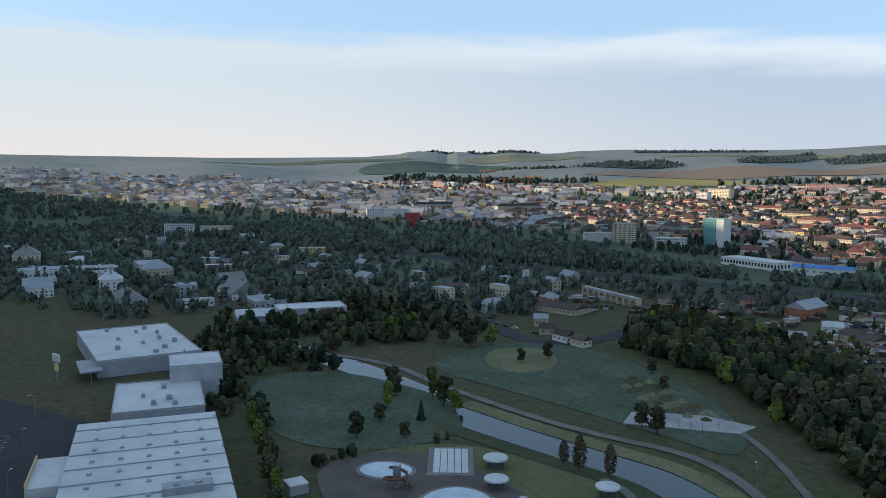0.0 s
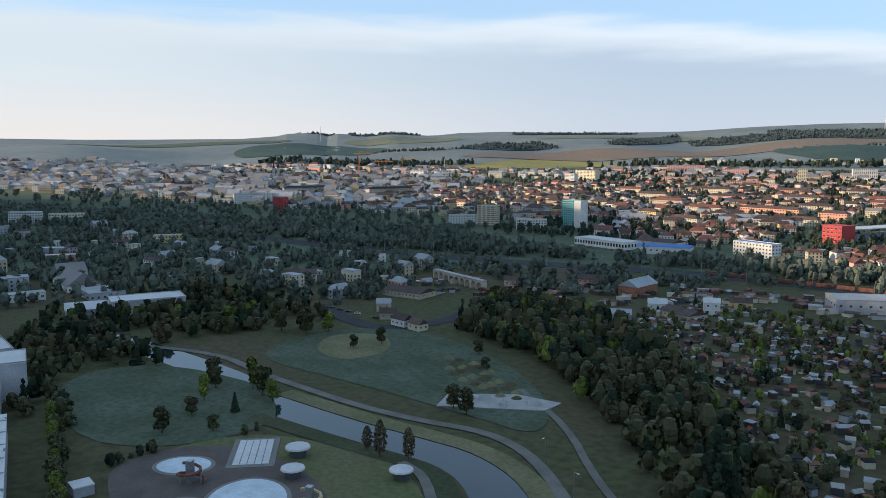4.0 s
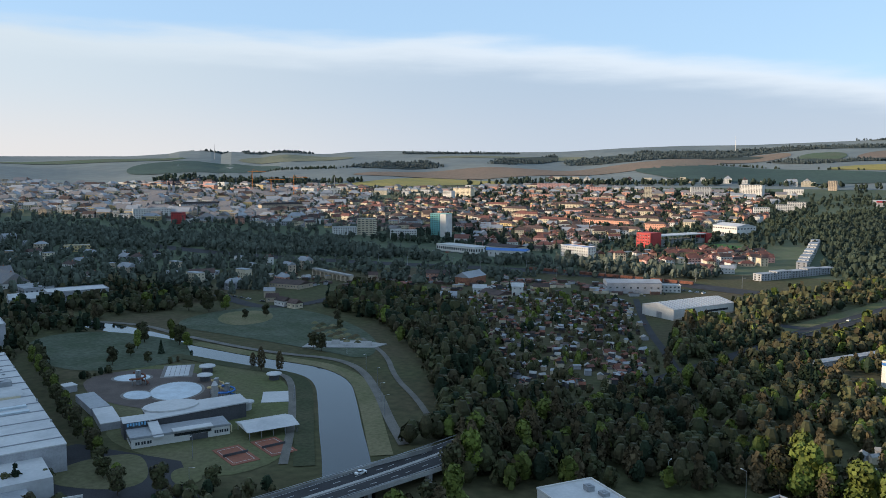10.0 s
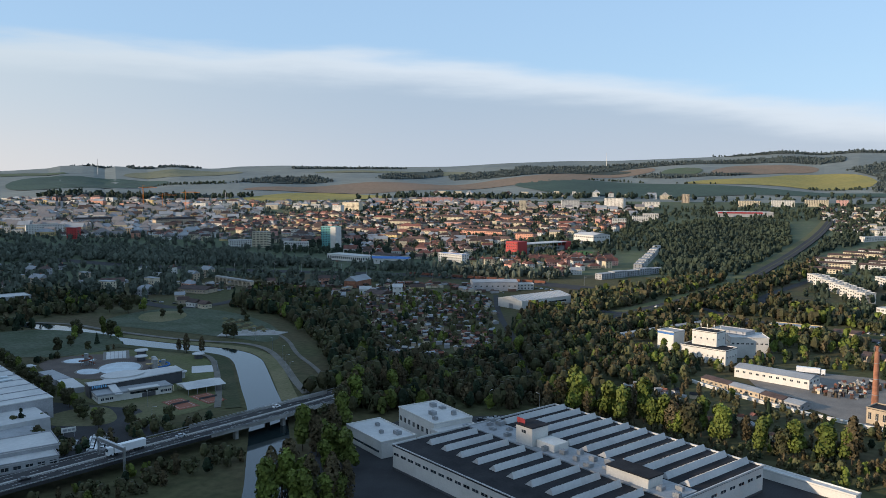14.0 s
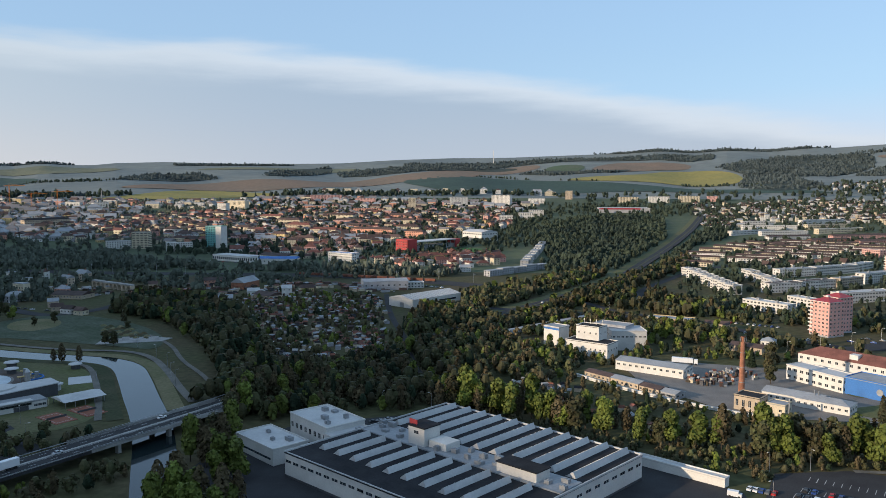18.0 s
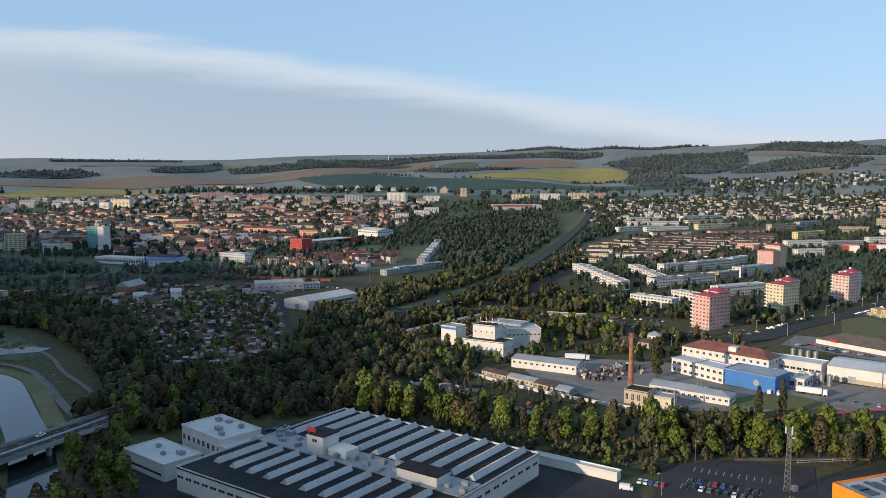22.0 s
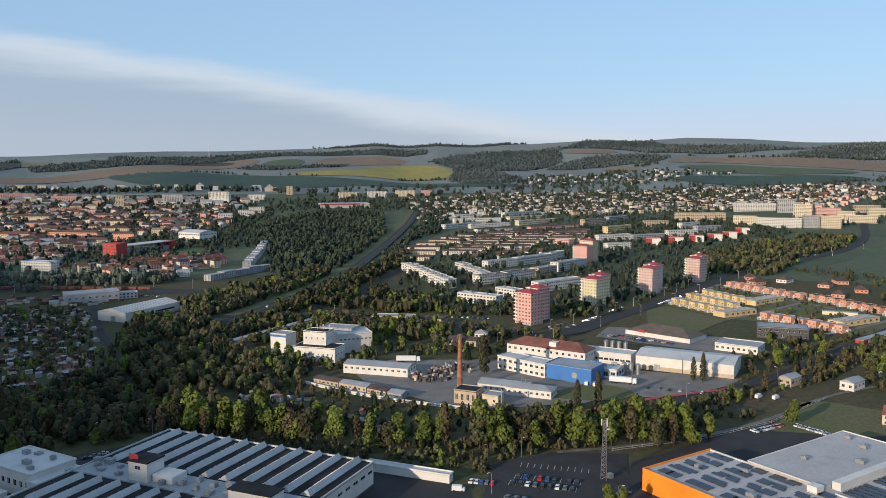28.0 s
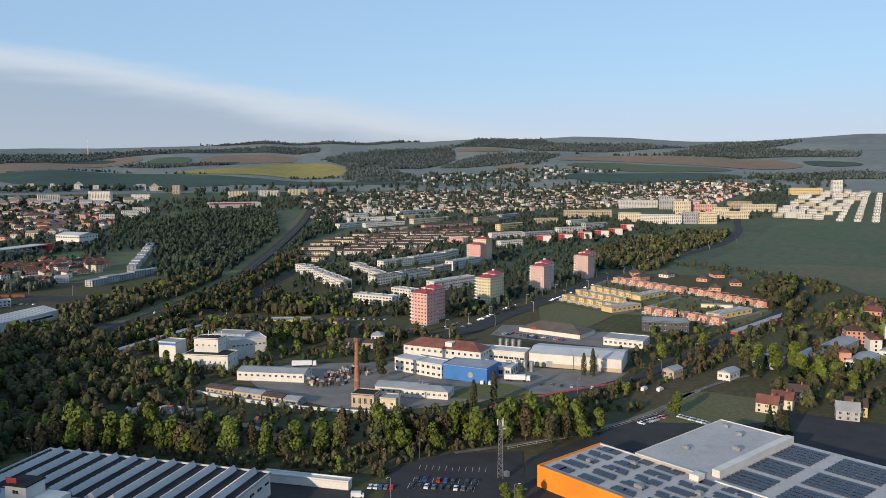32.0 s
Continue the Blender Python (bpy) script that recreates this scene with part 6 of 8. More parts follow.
for ax, ay, bx, by in ((211, 468, 234, 450), (234.4, 449.7, 258, 431)):
    cx, cy, rt, w, d = front(ax, ay, bx, by, 30)
    b = block("warehouse", cx, cy, rt, w, d, 8.6, "white_wall", "white_roof", "gable", 2.0, label="long white warehouse with a shallow pale roof", category="warehouse", group="warehouses")
    part("brick_plinth", solid("brick_plinth", "beige_wall", B(-w / 2 - .1, -d / 2 - .1, 0, w / 2 + .1, -d / 2 + .1, 2.6)), b)
    part("loading_door", solid("loading_door", "grey_metal", B(-3, -d / 2 - .14, 0, 1, -d / 2, 4)), b)
# supermarket and sheds beyond the dairy
cx, cy, rt, w, d = front(249, 572, 280, 528, 26)
b = block("supermarket", cx, cy, rt, w, d, 3.6, "white_wall", "umber_roof", "hip", 5.0, label="low supermarket under a grey-brown hipped roof", category="shop")
part("sign", solid("sign", "red_metal", B(-16, -13.4, 3.2, -10, -13.1, 5.2)), b, "red shop sign board")
b = block("workshop", 305, 503, -46, 29, 20, 5, "white_wall", "grey_roof", rows=1, cols=8, side=3, label="white flat-roofed workshop beside the shop", category="workshop")
b = block("workshop", 362, 540, -30, 36, 20, 8, "dark_wall", "grey_roof", rows=2, cols=9, side=5, label="dark grey workshop with a pale flat roof", category="workshop")
b = block("works_block", 118, 560, -30, 22, 12, 4, "beige_wall", "brown_roof", "gable", 2, rows=1, cols=5, label="low beige building behind trees")
b = block("villa", 131, 560, -20, 9, 9, 8, "white_wall", "grey_roof", "hip", 2.5, rows=2, cols=3, side=3, label="white square villa with a hipped roof", category="house")
b = block("store_building", 78, 660, -18, 36, 14, 4.5, "yellow_wall", "grey_roof", rows=1, cols=8, side=3, label="low yellow shop with a flat roof", category="shop")
b = block("store_building", 112, 646, -18, 18, 10, 4, "beige_wall", "brown_roof", "gable", 2, rows=1, cols=4, label="low beige shop under a brown roof", category="shop")
# rows of garages in the gardens
for i in range(11):
    b = block("garage", -50 + i * 6.2, 592 + i * 8.0, 52, 9.5, 6, 2.7, "grey_wall", "grey_roof", label="small grey garage with flat roof", category="garage", group="row of garages", parapet=False)
for i in range(14):
    b = block("garage", 405 + i * 7.7, 507 + i * 4.1, 28, 8, 6, 2.8, "white_wall" if i % 3 else "red_wall", "grey_roof", label="flat-roofed garage in a long row", category="garage", group="row of garages by the road", parapet=False)

# ---- the towers ----
def tower(x, y, rot, w, d, h, wall, rows, label):
    t = block("apartment_tower", x, y, rot, w, d, h, wall, "red_metal", "hip", 3.0, rows=rows, cols=5, side=4, label=label, category="apartment tower", group="towers along the street", ww=1.4, wh=1.2)
    for z in range(1, rows):
        part("balcony", solid("balcony", "white_wall", B(-w / 2 - .9, -d / 2 - .9, h / rows * z + .2, -w / 2 + 3.2, -d / 2, h / rows * z + 1.2)), t)
    part("eaves", solid("eaves", "white_wall", B(-w / 2 - .45, -d / 2 - .45, h - .45, w / 2 + .45, d / 2 + .45, h - .02)), t)
    part("lift_house", solid("lift_house", "white_wall", B(-1.2, -1.0, h + 2, 1.2, 1.0, h + 4)), t)
    part("plinth", solid("plinth", "grey_wall", B(-w / 2 - .1, -d / 2 - .1, 0, w / 2 + .1, d / 2 + .1, 1.2)), t)
    return t


tower(188, 629, -56, 17, 16, 26.5, "pink_wall", 9, "pink apartment tower with a red metal roof")
tower(272, 700, -56, 17, 16, 26.5, "lemon_wall", 9, "pale yellow apartment tower with a red metal roof")
tower(359, 767, -56, 17, 16, 26.5, "rose_wall", 9, "white and pink apartment tower with a red metal roof")
tower(450, 840, -56, 18, 16, 27, "rose_wall", 9, "pale pink apartment tower with a red metal roof")
tower(378, 1012, -56, 22, 16, 27, "pink_wall", 9, "salmon apartment tower with a red flat roof")
tower(404, 1060, -56, 22, 14, 30, "lemon_wall", 9, "cream apartment tower behind a salmon one")
tower(201, 647, -56, 15, 14, 27.5, "pink_wall", 9, "pink apartment tower stepped behind another")
tower(285, 718, -56, 15, 14, 27.5, "lemon_wall", 9, "pale yellow apartment tower stepped behind another")
tower(372, 785, -56, 15, 14, 27.5, "white_wall", 9, "white apartment tower stepped behind a pink one")
tower(464, 859, -56, 15, 14, 28, "lemon_wall", 9, "cream apartment tower stepped behind a pink one")

# ---- flats and terraces of the estate ----
def estate(rows, label, group):
    for x, y, r, w, d, h, wall, roof, style, n in rows:
        b = block("flat_block" if style == "flat" else "terrace", x, y, r, w, d, h, wall, roof, style, 2.6, rows=n, cols=max(3, int(w / 3.6)), side=2, label=label, category="apartment block", group=group, ww=2.0, wh=1.3)
        if style == "flat":
            roof_units(b, [(-w * .25, 1), (w * .2, -1)], h + .3, int(abs(x)))


def row(ax, ay, bx, by, h, wall, roof, style="flat", n=3, depth=12):
    """A row of flats whose front runs from a to b."""
    x, y, r, w, d = front(ax, ay, bx, by, depth)
    return (round(x), round(y), round(r), round(w), d, h, wall, roof, style, n)


THREE = "three-storey block of flats with a flat roof"
estate([(140, 1001, -62, 24, 12, 9.2, 'white_wall', 'grey_roof', 'flat', 3),
        (143, 975, -62, 24, 12, 9.3, 'white_wall', 'grey_roof', 'flat', 3),
        (146, 950, -62, 24, 12, 9.3, 'white_wall', 'grey_roof', 'flat', 3),
        (149, 927, -62, 20, 12, 9.4, 'white_wall', 'grey_roof', 'flat', 3),
        (152, 906, -62, 20, 12, 9.5, 'white_wall', 'grey_roof', 'flat', 3),
        (155, 885, -62, 20, 12, 9.6, 'white_wall', 'grey_roof', 'flat', 3),
        (158, 864, -62, 19, 12, 9.6, 'white_wall', 'grey_roof', 'flat', 3),
        (160, 846, -62, 15, 12, 9.7, 'white_wall', 'grey_roof', 'flat', 3)], "stepped three-storey block with balconies facing west", "stepped blocks of the estate")
estate([row(199, 1005, 205, 980, 9, 'white_wall', 'grey_roof'), row(201, 959, 207, 934, 9, 'white_wall', 'grey_roof'), row(205, 922, 209, 897, 9, 'white_wall', 'grey_roof'), row(205, 891, 208, 872, 9.5, 'white_wall', 'grey_roof')], "stepped three-storey block with balconies facing west", "stepped blocks of the estate")
estate([row(243, 1000, 291, 1028, 9.5, 'white_wall', 'grey_roof'), row(293, 1030, 352, 1071, 10, 'white_wall', 'grey_roof'), row(354, 1074, 386, 1112, 10, 'white_wall', 'grey_roof'),
        row(198, 857, 235, 878, 9.8, 'white_wall', 'brown_roof'), row(237, 880, 277, 906, 10, 'white_wall', 'brown_roof'), row(281, 903, 312, 927, 11, 'beige_wall', 'grey_roof', n=4), row(322, 952, 375, 993, 11.5, 'white_wall', 'grey_roof', n=4),
        row(151, 750, 182, 717, 8.6, 'white_wall', 'white_roof'), row(196, 775, 210, 751, 9, 'white_wall', 'white_roof'), row(247, 792, 304, 824, 10, 'white_wall', 'white_roof')], THREE, "rows of the estate")
estate([row(136, 1127, 182, 1110, 5.6, 'cream_wall', 'brown_roof', 'gable', 2, 10), row(154, 1205, 204, 1188, 5.6, 'cream_wall', 'brown_roof', 'gable', 2, 10), row(194, 1310, 240, 1293, 5.8, 'cream_wall', 'brown_roof', 'gable', 2, 10), row(222, 1352, 270, 1319, 6, 'cream_wall', 'brown_roof', 'gable', 2, 10), row(287, 1426, 337, 1376, 6, 'cream_wall', 'brown_roof', 'gable', 2, 10),
        row(170, 1255, 222, 1240, 5.8, 'white_wall', 'brown_roof', 'gable', 2, 10), row(250, 1390, 300, 1350, 6, 'white_wall', 'brown_roof', 'gable', 2, 10), *[row(round(196 + 19 * k + 62 * j), round(1150 + 36 * k - 16 * j), round(250 + 19 * k + 62 * j), round(1136 + 36 * k - 16 * j), 5.8, 'white_wall' if (k + j) % 3 else 'cream_wall', 'brown_roof', 'gable', 2, 10) for k in range(9) for j in range(3) if k > 2 * j]], "long terrace under a brown tiled roof", "terraces under brown roofs")
estate([row(293, 1573, 384, 1640, 7, 'white_wall', 'grey_roof', n=2), row(332, 1677, 440, 1692, 9, 'white_wall', 'grey_roof', n=2), row(346, 1572, 438, 1610, 7, 'white_wall', 'white_roof', n=2), row(351, 1775, 421, 1800, 8, 'white_wall', 'grey_roof', n=2), row(461, 1698, 553, 1742, 8, 'cream_wall', 'grey_roof', n=2), row(472, 1778, 574, 1848, 9, 'white_wall', 'white_roof', n=2), row(457, 1606, 558, 1667, 8, 'cream_wall', 'white_roof', n=2),
        row(448, 1494, 566, 1546, 7.5, 'pink_wall', 'brown_roof', 'gable', n=2), row(400, 1440, 470, 1474, 6.5, 'salmon_wall', 'brown_roof', 'gable', n=2), row(470, 1420, 560, 1462, 6.5, 'pink_wall', 'brown_roof', 'gable', n=2), row(340, 1490, 420, 1526, 6.5, 'white_wall', 'brown_roof', 'gable', n=2)], "long row of flats on the rise", "rows on the rise")
estate([row(582, 1554, 644, 1591, 13, 'beige_wall', 'brown_roof', n=4), row(654, 1601, 712, 1640, 12, 'grey_wall', 'grey_roof', n=4), row(581, 1426, 648, 1470, 11, 'yellow_wall', 'grey_roof', n=3), row(516, 1306, 584, 1325, 10, 'white_wall', 'grey_roof'), row(486, 1189, 530, 1201, 10, 'white_wall', 'grey_roof'), row(430, 1290, 446, 1262, 9.5, 'pink_wall', 'grey_roof'),
        row(570, 1284, 638, 1305, 11, 'grey_wall', 'grey_roof', n=4), row(661, 1335, 722, 1346, 11, 'white_wall', 'grey_roof', n=4), row(743, 1383, 803, 1404, 11, 'grey_wall', 'grey_roof', n=4), row(697, 1517, 748, 1514, 11, 'beige_wall', 'grey_roof', n=4), row(746, 1449, 798, 1476, 11, 'white_wall', 'grey_roof', n=4)], "four-storey block of flats with a flat roof", "blocks behind the towers")
for x, y in ((587, 1242), (630, 1246), (676, 1262), (716, 1272), (757, 1294), (814, 1348)):
    b = block("red_white_block", x, y, -22, 24, 14, 11, "red_wall", "white_roof", rows=4, cols=6, side=3, label="white block of flats with a brick-red end wall", category="apartment block", group="red and white blocks", ww=1.8, wh=1.3)
    part("white_front", solid("white_front", "white_wall", B(-2, -7.2, 0, 12.1, -7.05, 11.2)), b)
for i in range(7):
    block("gabled_house", 250 + i * 19, 1105 + i * 9 + (i % 2) * 18, -50, 10, 9, 4.6, "white_wall", "brown_roof", "gable", 6, rows=1, cols=2, side=1, label="steep-gabled house with a brown roof", category="house", group="steep-gabled houses")
# big slab blocks by the main street
for x, y, r, w, h, m in ((860, 1592, -12, 108, 17, "beige_wall"), (905, 1490, -30, 46, 18, "cream_wall"), (940, 1425, -34, 84, 18, "white_wall"), (992, 1398, -34, 30, 24, "grey_wall"), (1022, 1380, -34, 36, 23, "cream_wall"), (1132, 1690, -30, 38, 30, "grey_wall"), (1100, 1582, -30, 38, 28, "cream_wall"), (1086, 1750, -12, 100, 19, "white_wall"), (1150, 1580, -20, 70, 19, "pink_wall"),
                         (1160, 1520, -30, 36, 16, "cream_wall"), (1135, 1440, -30, 60, 15, "cream_wall"), (1290, 1620, -20, 56, 16, "beige_wall"), (1275, 1535, -20, 80, 17, "cream_wall")):
    block("slab_block", x, y, r, w, 13, h, m, "grey_roof", rows=int(h / 3), cols=int(w / 4), side=2, label="large prefabricated slab of flats", category="apartment block", group="slab blocks by the street", ww=2.2, wh=1.3)


def terraced(x, y, r, wall, dark, k):
    h = 5.5 + (k % 2) * .35
    t = thing("terraced_house", x, y, r, None, "small cubic terraced house in coloured render with a white garage", "terraced house", "coloured terraced houses")
    part("wall", solid("wall", wall, B(-3.6, -4.5, -1, 3.6, 4.5, h)), t)
    part("roof", solid("roof", "brown_roof" if dark else "grey_roof", B(-3.7, -4.6, h, 3.7, 4.6, h + .25)), t)
    part("roof_rim", solid("roof_rim", wall, B(-3.8, -4.7, h, 3.8, -4.4, h + .5), B(-3.8, 4.4, h, 3.8, 4.7, h + .5), B(-3.8, -4.4, h, -3.5, 4.4, h + .5)), t)
    part("garage", solid("garage", "white_wall", B(-3.4, -8.5, -1, .6, -4.72, 2.5)), t, "low white garage before the house")
    part("garage_door", solid("garage_door", "grey_metal", B(-3.0, -8.62, 0, -.2, -8.5, 2.1)), t)
    for px, pz in ((-1.8, 3.7), (1.8, 3.7), (2.6, 1.3)):
        part("window", window_mesh(1.1, 1.0), t, at=pose(px, -4.52, pz))
    part("window", window_mesh(1.0, 1.0), t, at=pose(3.62, 0, 4.2, 0, 0, 90))
    part("wing", solid("wing", "white_wall", B(3.62, 0, -1, 5.6, 4.4, 2.8)), t)
    OPEN.append([(x - 8, y - 7), (x + 8, y - 7), (x + 8, y + 7), (x - 8, y + 7)])


for k, (x0, y0, x1, y1, n, m) in enumerate(((353, 700, 371, 630, 6, "yellow_wall"), (407, 740, 420, 677, 6, "yellow_wall"), (464, 794, 489, 692, 8, "salmon_wall"), (390, 612, 419, 540, 7, "salmon_wall"), (497, 696, 510, 594, 8, "salmon_wall"), (380, 722, 394, 655, 6, "yellow_wall"))):
    r = math.degrees(math.atan2(y1 - y0, x1 - x0))
    for i in range(n):
        f = (i + .5) / n
        terraced(x0 + (x1 - x0) * f, y0 + (y1 - y0) * f, r, m, k in (4,), i + k)
for ax, ay, bx, by, dp in ((360, 619, 397, 630, 13), (421, 670, 464, 691, 13), (430, 561, 477, 577, 13)):
    x, y, r, w, d = front(ax, ay, bx, by, dp)
    b = block("garage_row", x, y, r, w, d, 4.6, "yellow_wall", "grey_roof", rows=1, cols=6, label="long yellow garage block with a ribbed grey roof", category="garage", group="yellow blocks", parapet=False, ww=2.4, wh=1.6)
    for q in range(9):
        part("roof_rib", solid("roof_rib", "concrete", B(-w / 2 + 2 + q * (w - 4) / 8, -d / 2, 4.95, -w / 2 + 2.4 + q * (w - 4) / 8, d / 2, 5.2)), b)
block("garden_wall_house", 466, 612, -36, 28, 5, 3.2, "lemon_wall", "grey_roof", label="low pale yellow row between the terraces", category="house", parapet=False)
for i, (x, y) in enumerate(((504, 802), (546, 812), (566, 768), (534, 704), (578, 728), (520, 840), (600, 790))):
    block("bungalow", x, y, 20 + i * 9, 18, 12, 3.6, "white_wall" if i == 1 else "salmon_wall", "brown_roof", "hip", 4, rows=1, cols=4, side=3, label="bungalow under a wide hipped roof", category="house", group="bungalows by the field")
# white new estate on the far side of the field
for i in range(8):
    for j in range(4):
        k, m = i / 7, j / 3
        x, y = 1232 + 500 * k + 40 * m + 60 * k * m, 1420 + 440 * k - 75 * m - 20 * k * m
        block("white_flat_block", x, y, -24, 18 + (i + j) % 3 * 5, 12, 9 + (i + j) % 2 * 3, "white_wall" if (i + j) % 4 else "cream_wall", "white_roof", rows=3, cols=5, side=3, label="new white block of flats", category="apartment block", group="new white estate", ww=2.4, wh=1.4, parapet=False)
block("white_tower", 1763, 1800, -22, 26, 18, 40, "white_wall", "white_roof", rows=11, cols=6, side=4, label="tall white apartment tower", category="apartment tower", ww=2.4, wh=1.4)
block("cream_slab", 1700, 1850, -24, 90, 16, 18, "yellow_wall", "white_roof", rows=4, cols=16, side=3, label="long cream block of flats", category="apartment block", ww=2.4, wh=1.4)
for i in range(11):
    for j in range(4):
        k = i / 10
        block("cube_house", 1280 + 520 * k + j * 22, 1295 + 480 * k - j * 24, -40 + (i * 7 + j * 5) % 20, 12, 10, 6, "white_wall", "dark_roof", rows=2, cols=2, label="white cubic new house", category="house", group="cubic houses", ww=2.4, wh=1.2, parapet=False)

# ---- houses near the store ----
for i, (x, y, r, wl, rf) in enumerate(((290, 336, -50, "cream_wall", "red_roof"), (303, 340, -50, "cream_wall", "red_roof"), (320, 348, -40, "beige_wall", "brown_roof"), (330, 318, -40, "yellow_wall", "brown_roof"), (342, 298, -40, "white_wall", "brown_roof"), (320, 313, -40, "grey_wall", "grey_roof"), (358, 290, -35, "cream_wall", "brown_roof"), (366, 268, -35, "white_wall", "red_roof"), (382, 280, -35, "cream_wall", "red_roof"), (395, 258, -35, "white_wall", "brown_roof"))):
    b = block("family_house", x, y, r, 11, 9, 5.2, wl, rf, "gable", 4, rows=2, cols=3, side=2, label="family house with a tiled gable roof", category="house", group="family houses by the store", ww=1.2, wh=1.2)
    part("chimney", solid("chimney", "brick", B(1.6, -.4, 6, 2.3, .4, 10.4)), b)
for x, y, w, d, m in ((395, 420, 34, 12, "beige_wall"), (420, 400, 30, 12, "white_wall"), (360, 418, 20, 14, "grey_wall"), (440, 440, 40, 14, "grey_wall"), (462, 412, 30, 14, "white_wall"), (314, 399, 14, 8, "white_wall"), (284, 414, 12, 8, "beige_wall"), (480, 380, 40, 20, "grey_wall"), (520, 440, 36, 16, "white_wall")):
    block("workshop", x, y, 28, w, d, 5, m, "grey_roof", "gable", 1.6, rows=1, cols=int(w / 4), side=2, label="low workshop with a grey roof", category="workshop", group="workshops along the lower road")

# ---- hall and works near the gardens ----
b = block("white_hall", -140, 732, 57, 66, 31, 8, "white_wall", "white_roof", "gable", 3.2, label="large white metal hall with ribbed roof", category="hall")
for i in range(16):
    part("roof_rib", solid("roof_rib", "grey_roof", beam((-31 + i * 4.1, -15.8, 8.1), (-31 + i * 4.1, 0, 11.3), .18)), b)
part("window_band", solid("window_band", "glass", B(2, -15.62, 3.2, 26, -15.4, 4.8)), b)
part("gate", solid("gate", "grey_metal", B(-33.15, -4, 0, -32.95, 1, 4.6)), b)
part("brown_plinth", solid("brown_plinth", "beige_wall", B(-33.1, -15.6, 0, 33.1, -15.45, 1.2)), b)
b = block("grey_hall", -203, 824, 22, 48, 26, 9.5, "grey_wall", "grey_roof", "gable", 2, rows=1, cols=8, side=4, label="grey-blue works hall with a shallow roof", category="hall")
b = block("office", -172, 838, 20, 18, 9, 6, "white_wall", "white_roof", rows=2, cols=5, side=2, label="small white office block", category="office")

# ---- town landmarks ----
b = block("tower_block", -594, 1238, -12, 31, 16, 36, "teal_wall", "grey_roof", rows=12, cols=9, side=1, label="tall teal and white apartment block", category="apartment tower", ww=1.8, wh=1.4)
part("white_end", solid("white_end", "white_wall", B(15.5, -8.05, 0, 16.0, 8.05, 36.2), B(5, -8.2, 0, 15.6, -7.98, 36)), b, "blank white end wall")
b = block("tower_block", -708, 1202, 6, 27, 16, 26, "cream_wall", "grey_roof", rows=9, cols=4, side=3, label="cream tower block with brown balcony bands", category="apartment tower", ww=4.2, wh=1.2)
b = block("hostel", -742, 1188, 40, 38, 14, 12, "white_wall", "grey_roof", rows=4, cols=10, side=3, label="white four-storey hostel with a pink end", category="building")
b = block("office_block", -632, 1184, 25, 40, 13, 13, "white_wall", "white_roof", rows=4, cols=11, side=3, label="white four-storey office block", category="office")
b = block("red_block", -1084, 1178, 14, 19, 16, 20, "red_wall", "grey_roof", rows=5, cols=4, side=3, label="brick-red cubic block in the town", category="building")
cx, cy, rt, w, d = front(-524, 1079, -455, 1052, 26)
b = block("depot_hall", cx, cy, rt, w, d, 8, "white_wall", "white_roof", rows=1, cols=18, side=5, label="long white depot hall with tall doors", category="hall", ww=2.4, wh=3.4)
cx, cy, rt, w, d = front(-436, 1036, -382, 1042, 22)
b = block("blue_depot", cx, cy, rt, w, d, 8, "white_wall", "blue_wall", "gable", 2.4, rows=1, cols=9, side=3, label="white depot hall under a blue roof", category="hall")
b = block("brown_depot", -430, 1095, -14, 48, 26, 8, "cream_wall", "brown_roof", "gable", 3, rows=1, cols=10, side=3, label="long depot hall under a brown roof", category="hall")
cx, cy, rt, w, d = front(-350, 1085, -308, 1062, 14)
b = block("blue_office", cx, cy, rt, w, d, 14, "white_wall", "blue_wall", rows=4, cols=12, side=3, label="white office block with a blue roof edge", category="office")


def stadium():
    t = thing("stadium", -240, 1290, 58, label="stadium stand with a pale roof and red end towers", category="stadium")
    part("red_tower", solid("red_tower", "red_wall", B(-66, -12, -2, -44, 14, 20)), t, "brick-red end tower")
    part("red_tower", solid("red_tower", "red_wall", B(56, -8, -2, 68, 10, 15)), t, "small red end tower")
    for z in range(4):
        for k in range(5):
            part("window", window_mesh(2.4, 1.6), t, at=pose(-66.05, -9 + k * 5, 3 + z * 4.4, 0, 0, -90))
    part("stand", solid("stand", "concrete", B(-44, -4, -2, 56, 14, 8)), t)
    for r in range(6):
        part("terrace_step", solid("terrace_step", "grey_wall", B(-44, 14 + r * 1.2, -2, 56, 15.2 + r * 1.2, 7 - r * 1.1)), t)
    part("roof", solid("roof", "white_roof", B(-45, -8, 14, 57, 18, 15)), t)
    for k in range(11):
        part("column", solid("column", "grey_metal", beam((-43 + k * 9.8, -6, -1), (-43 + k * 9.8, -6, 14), .3)), t)


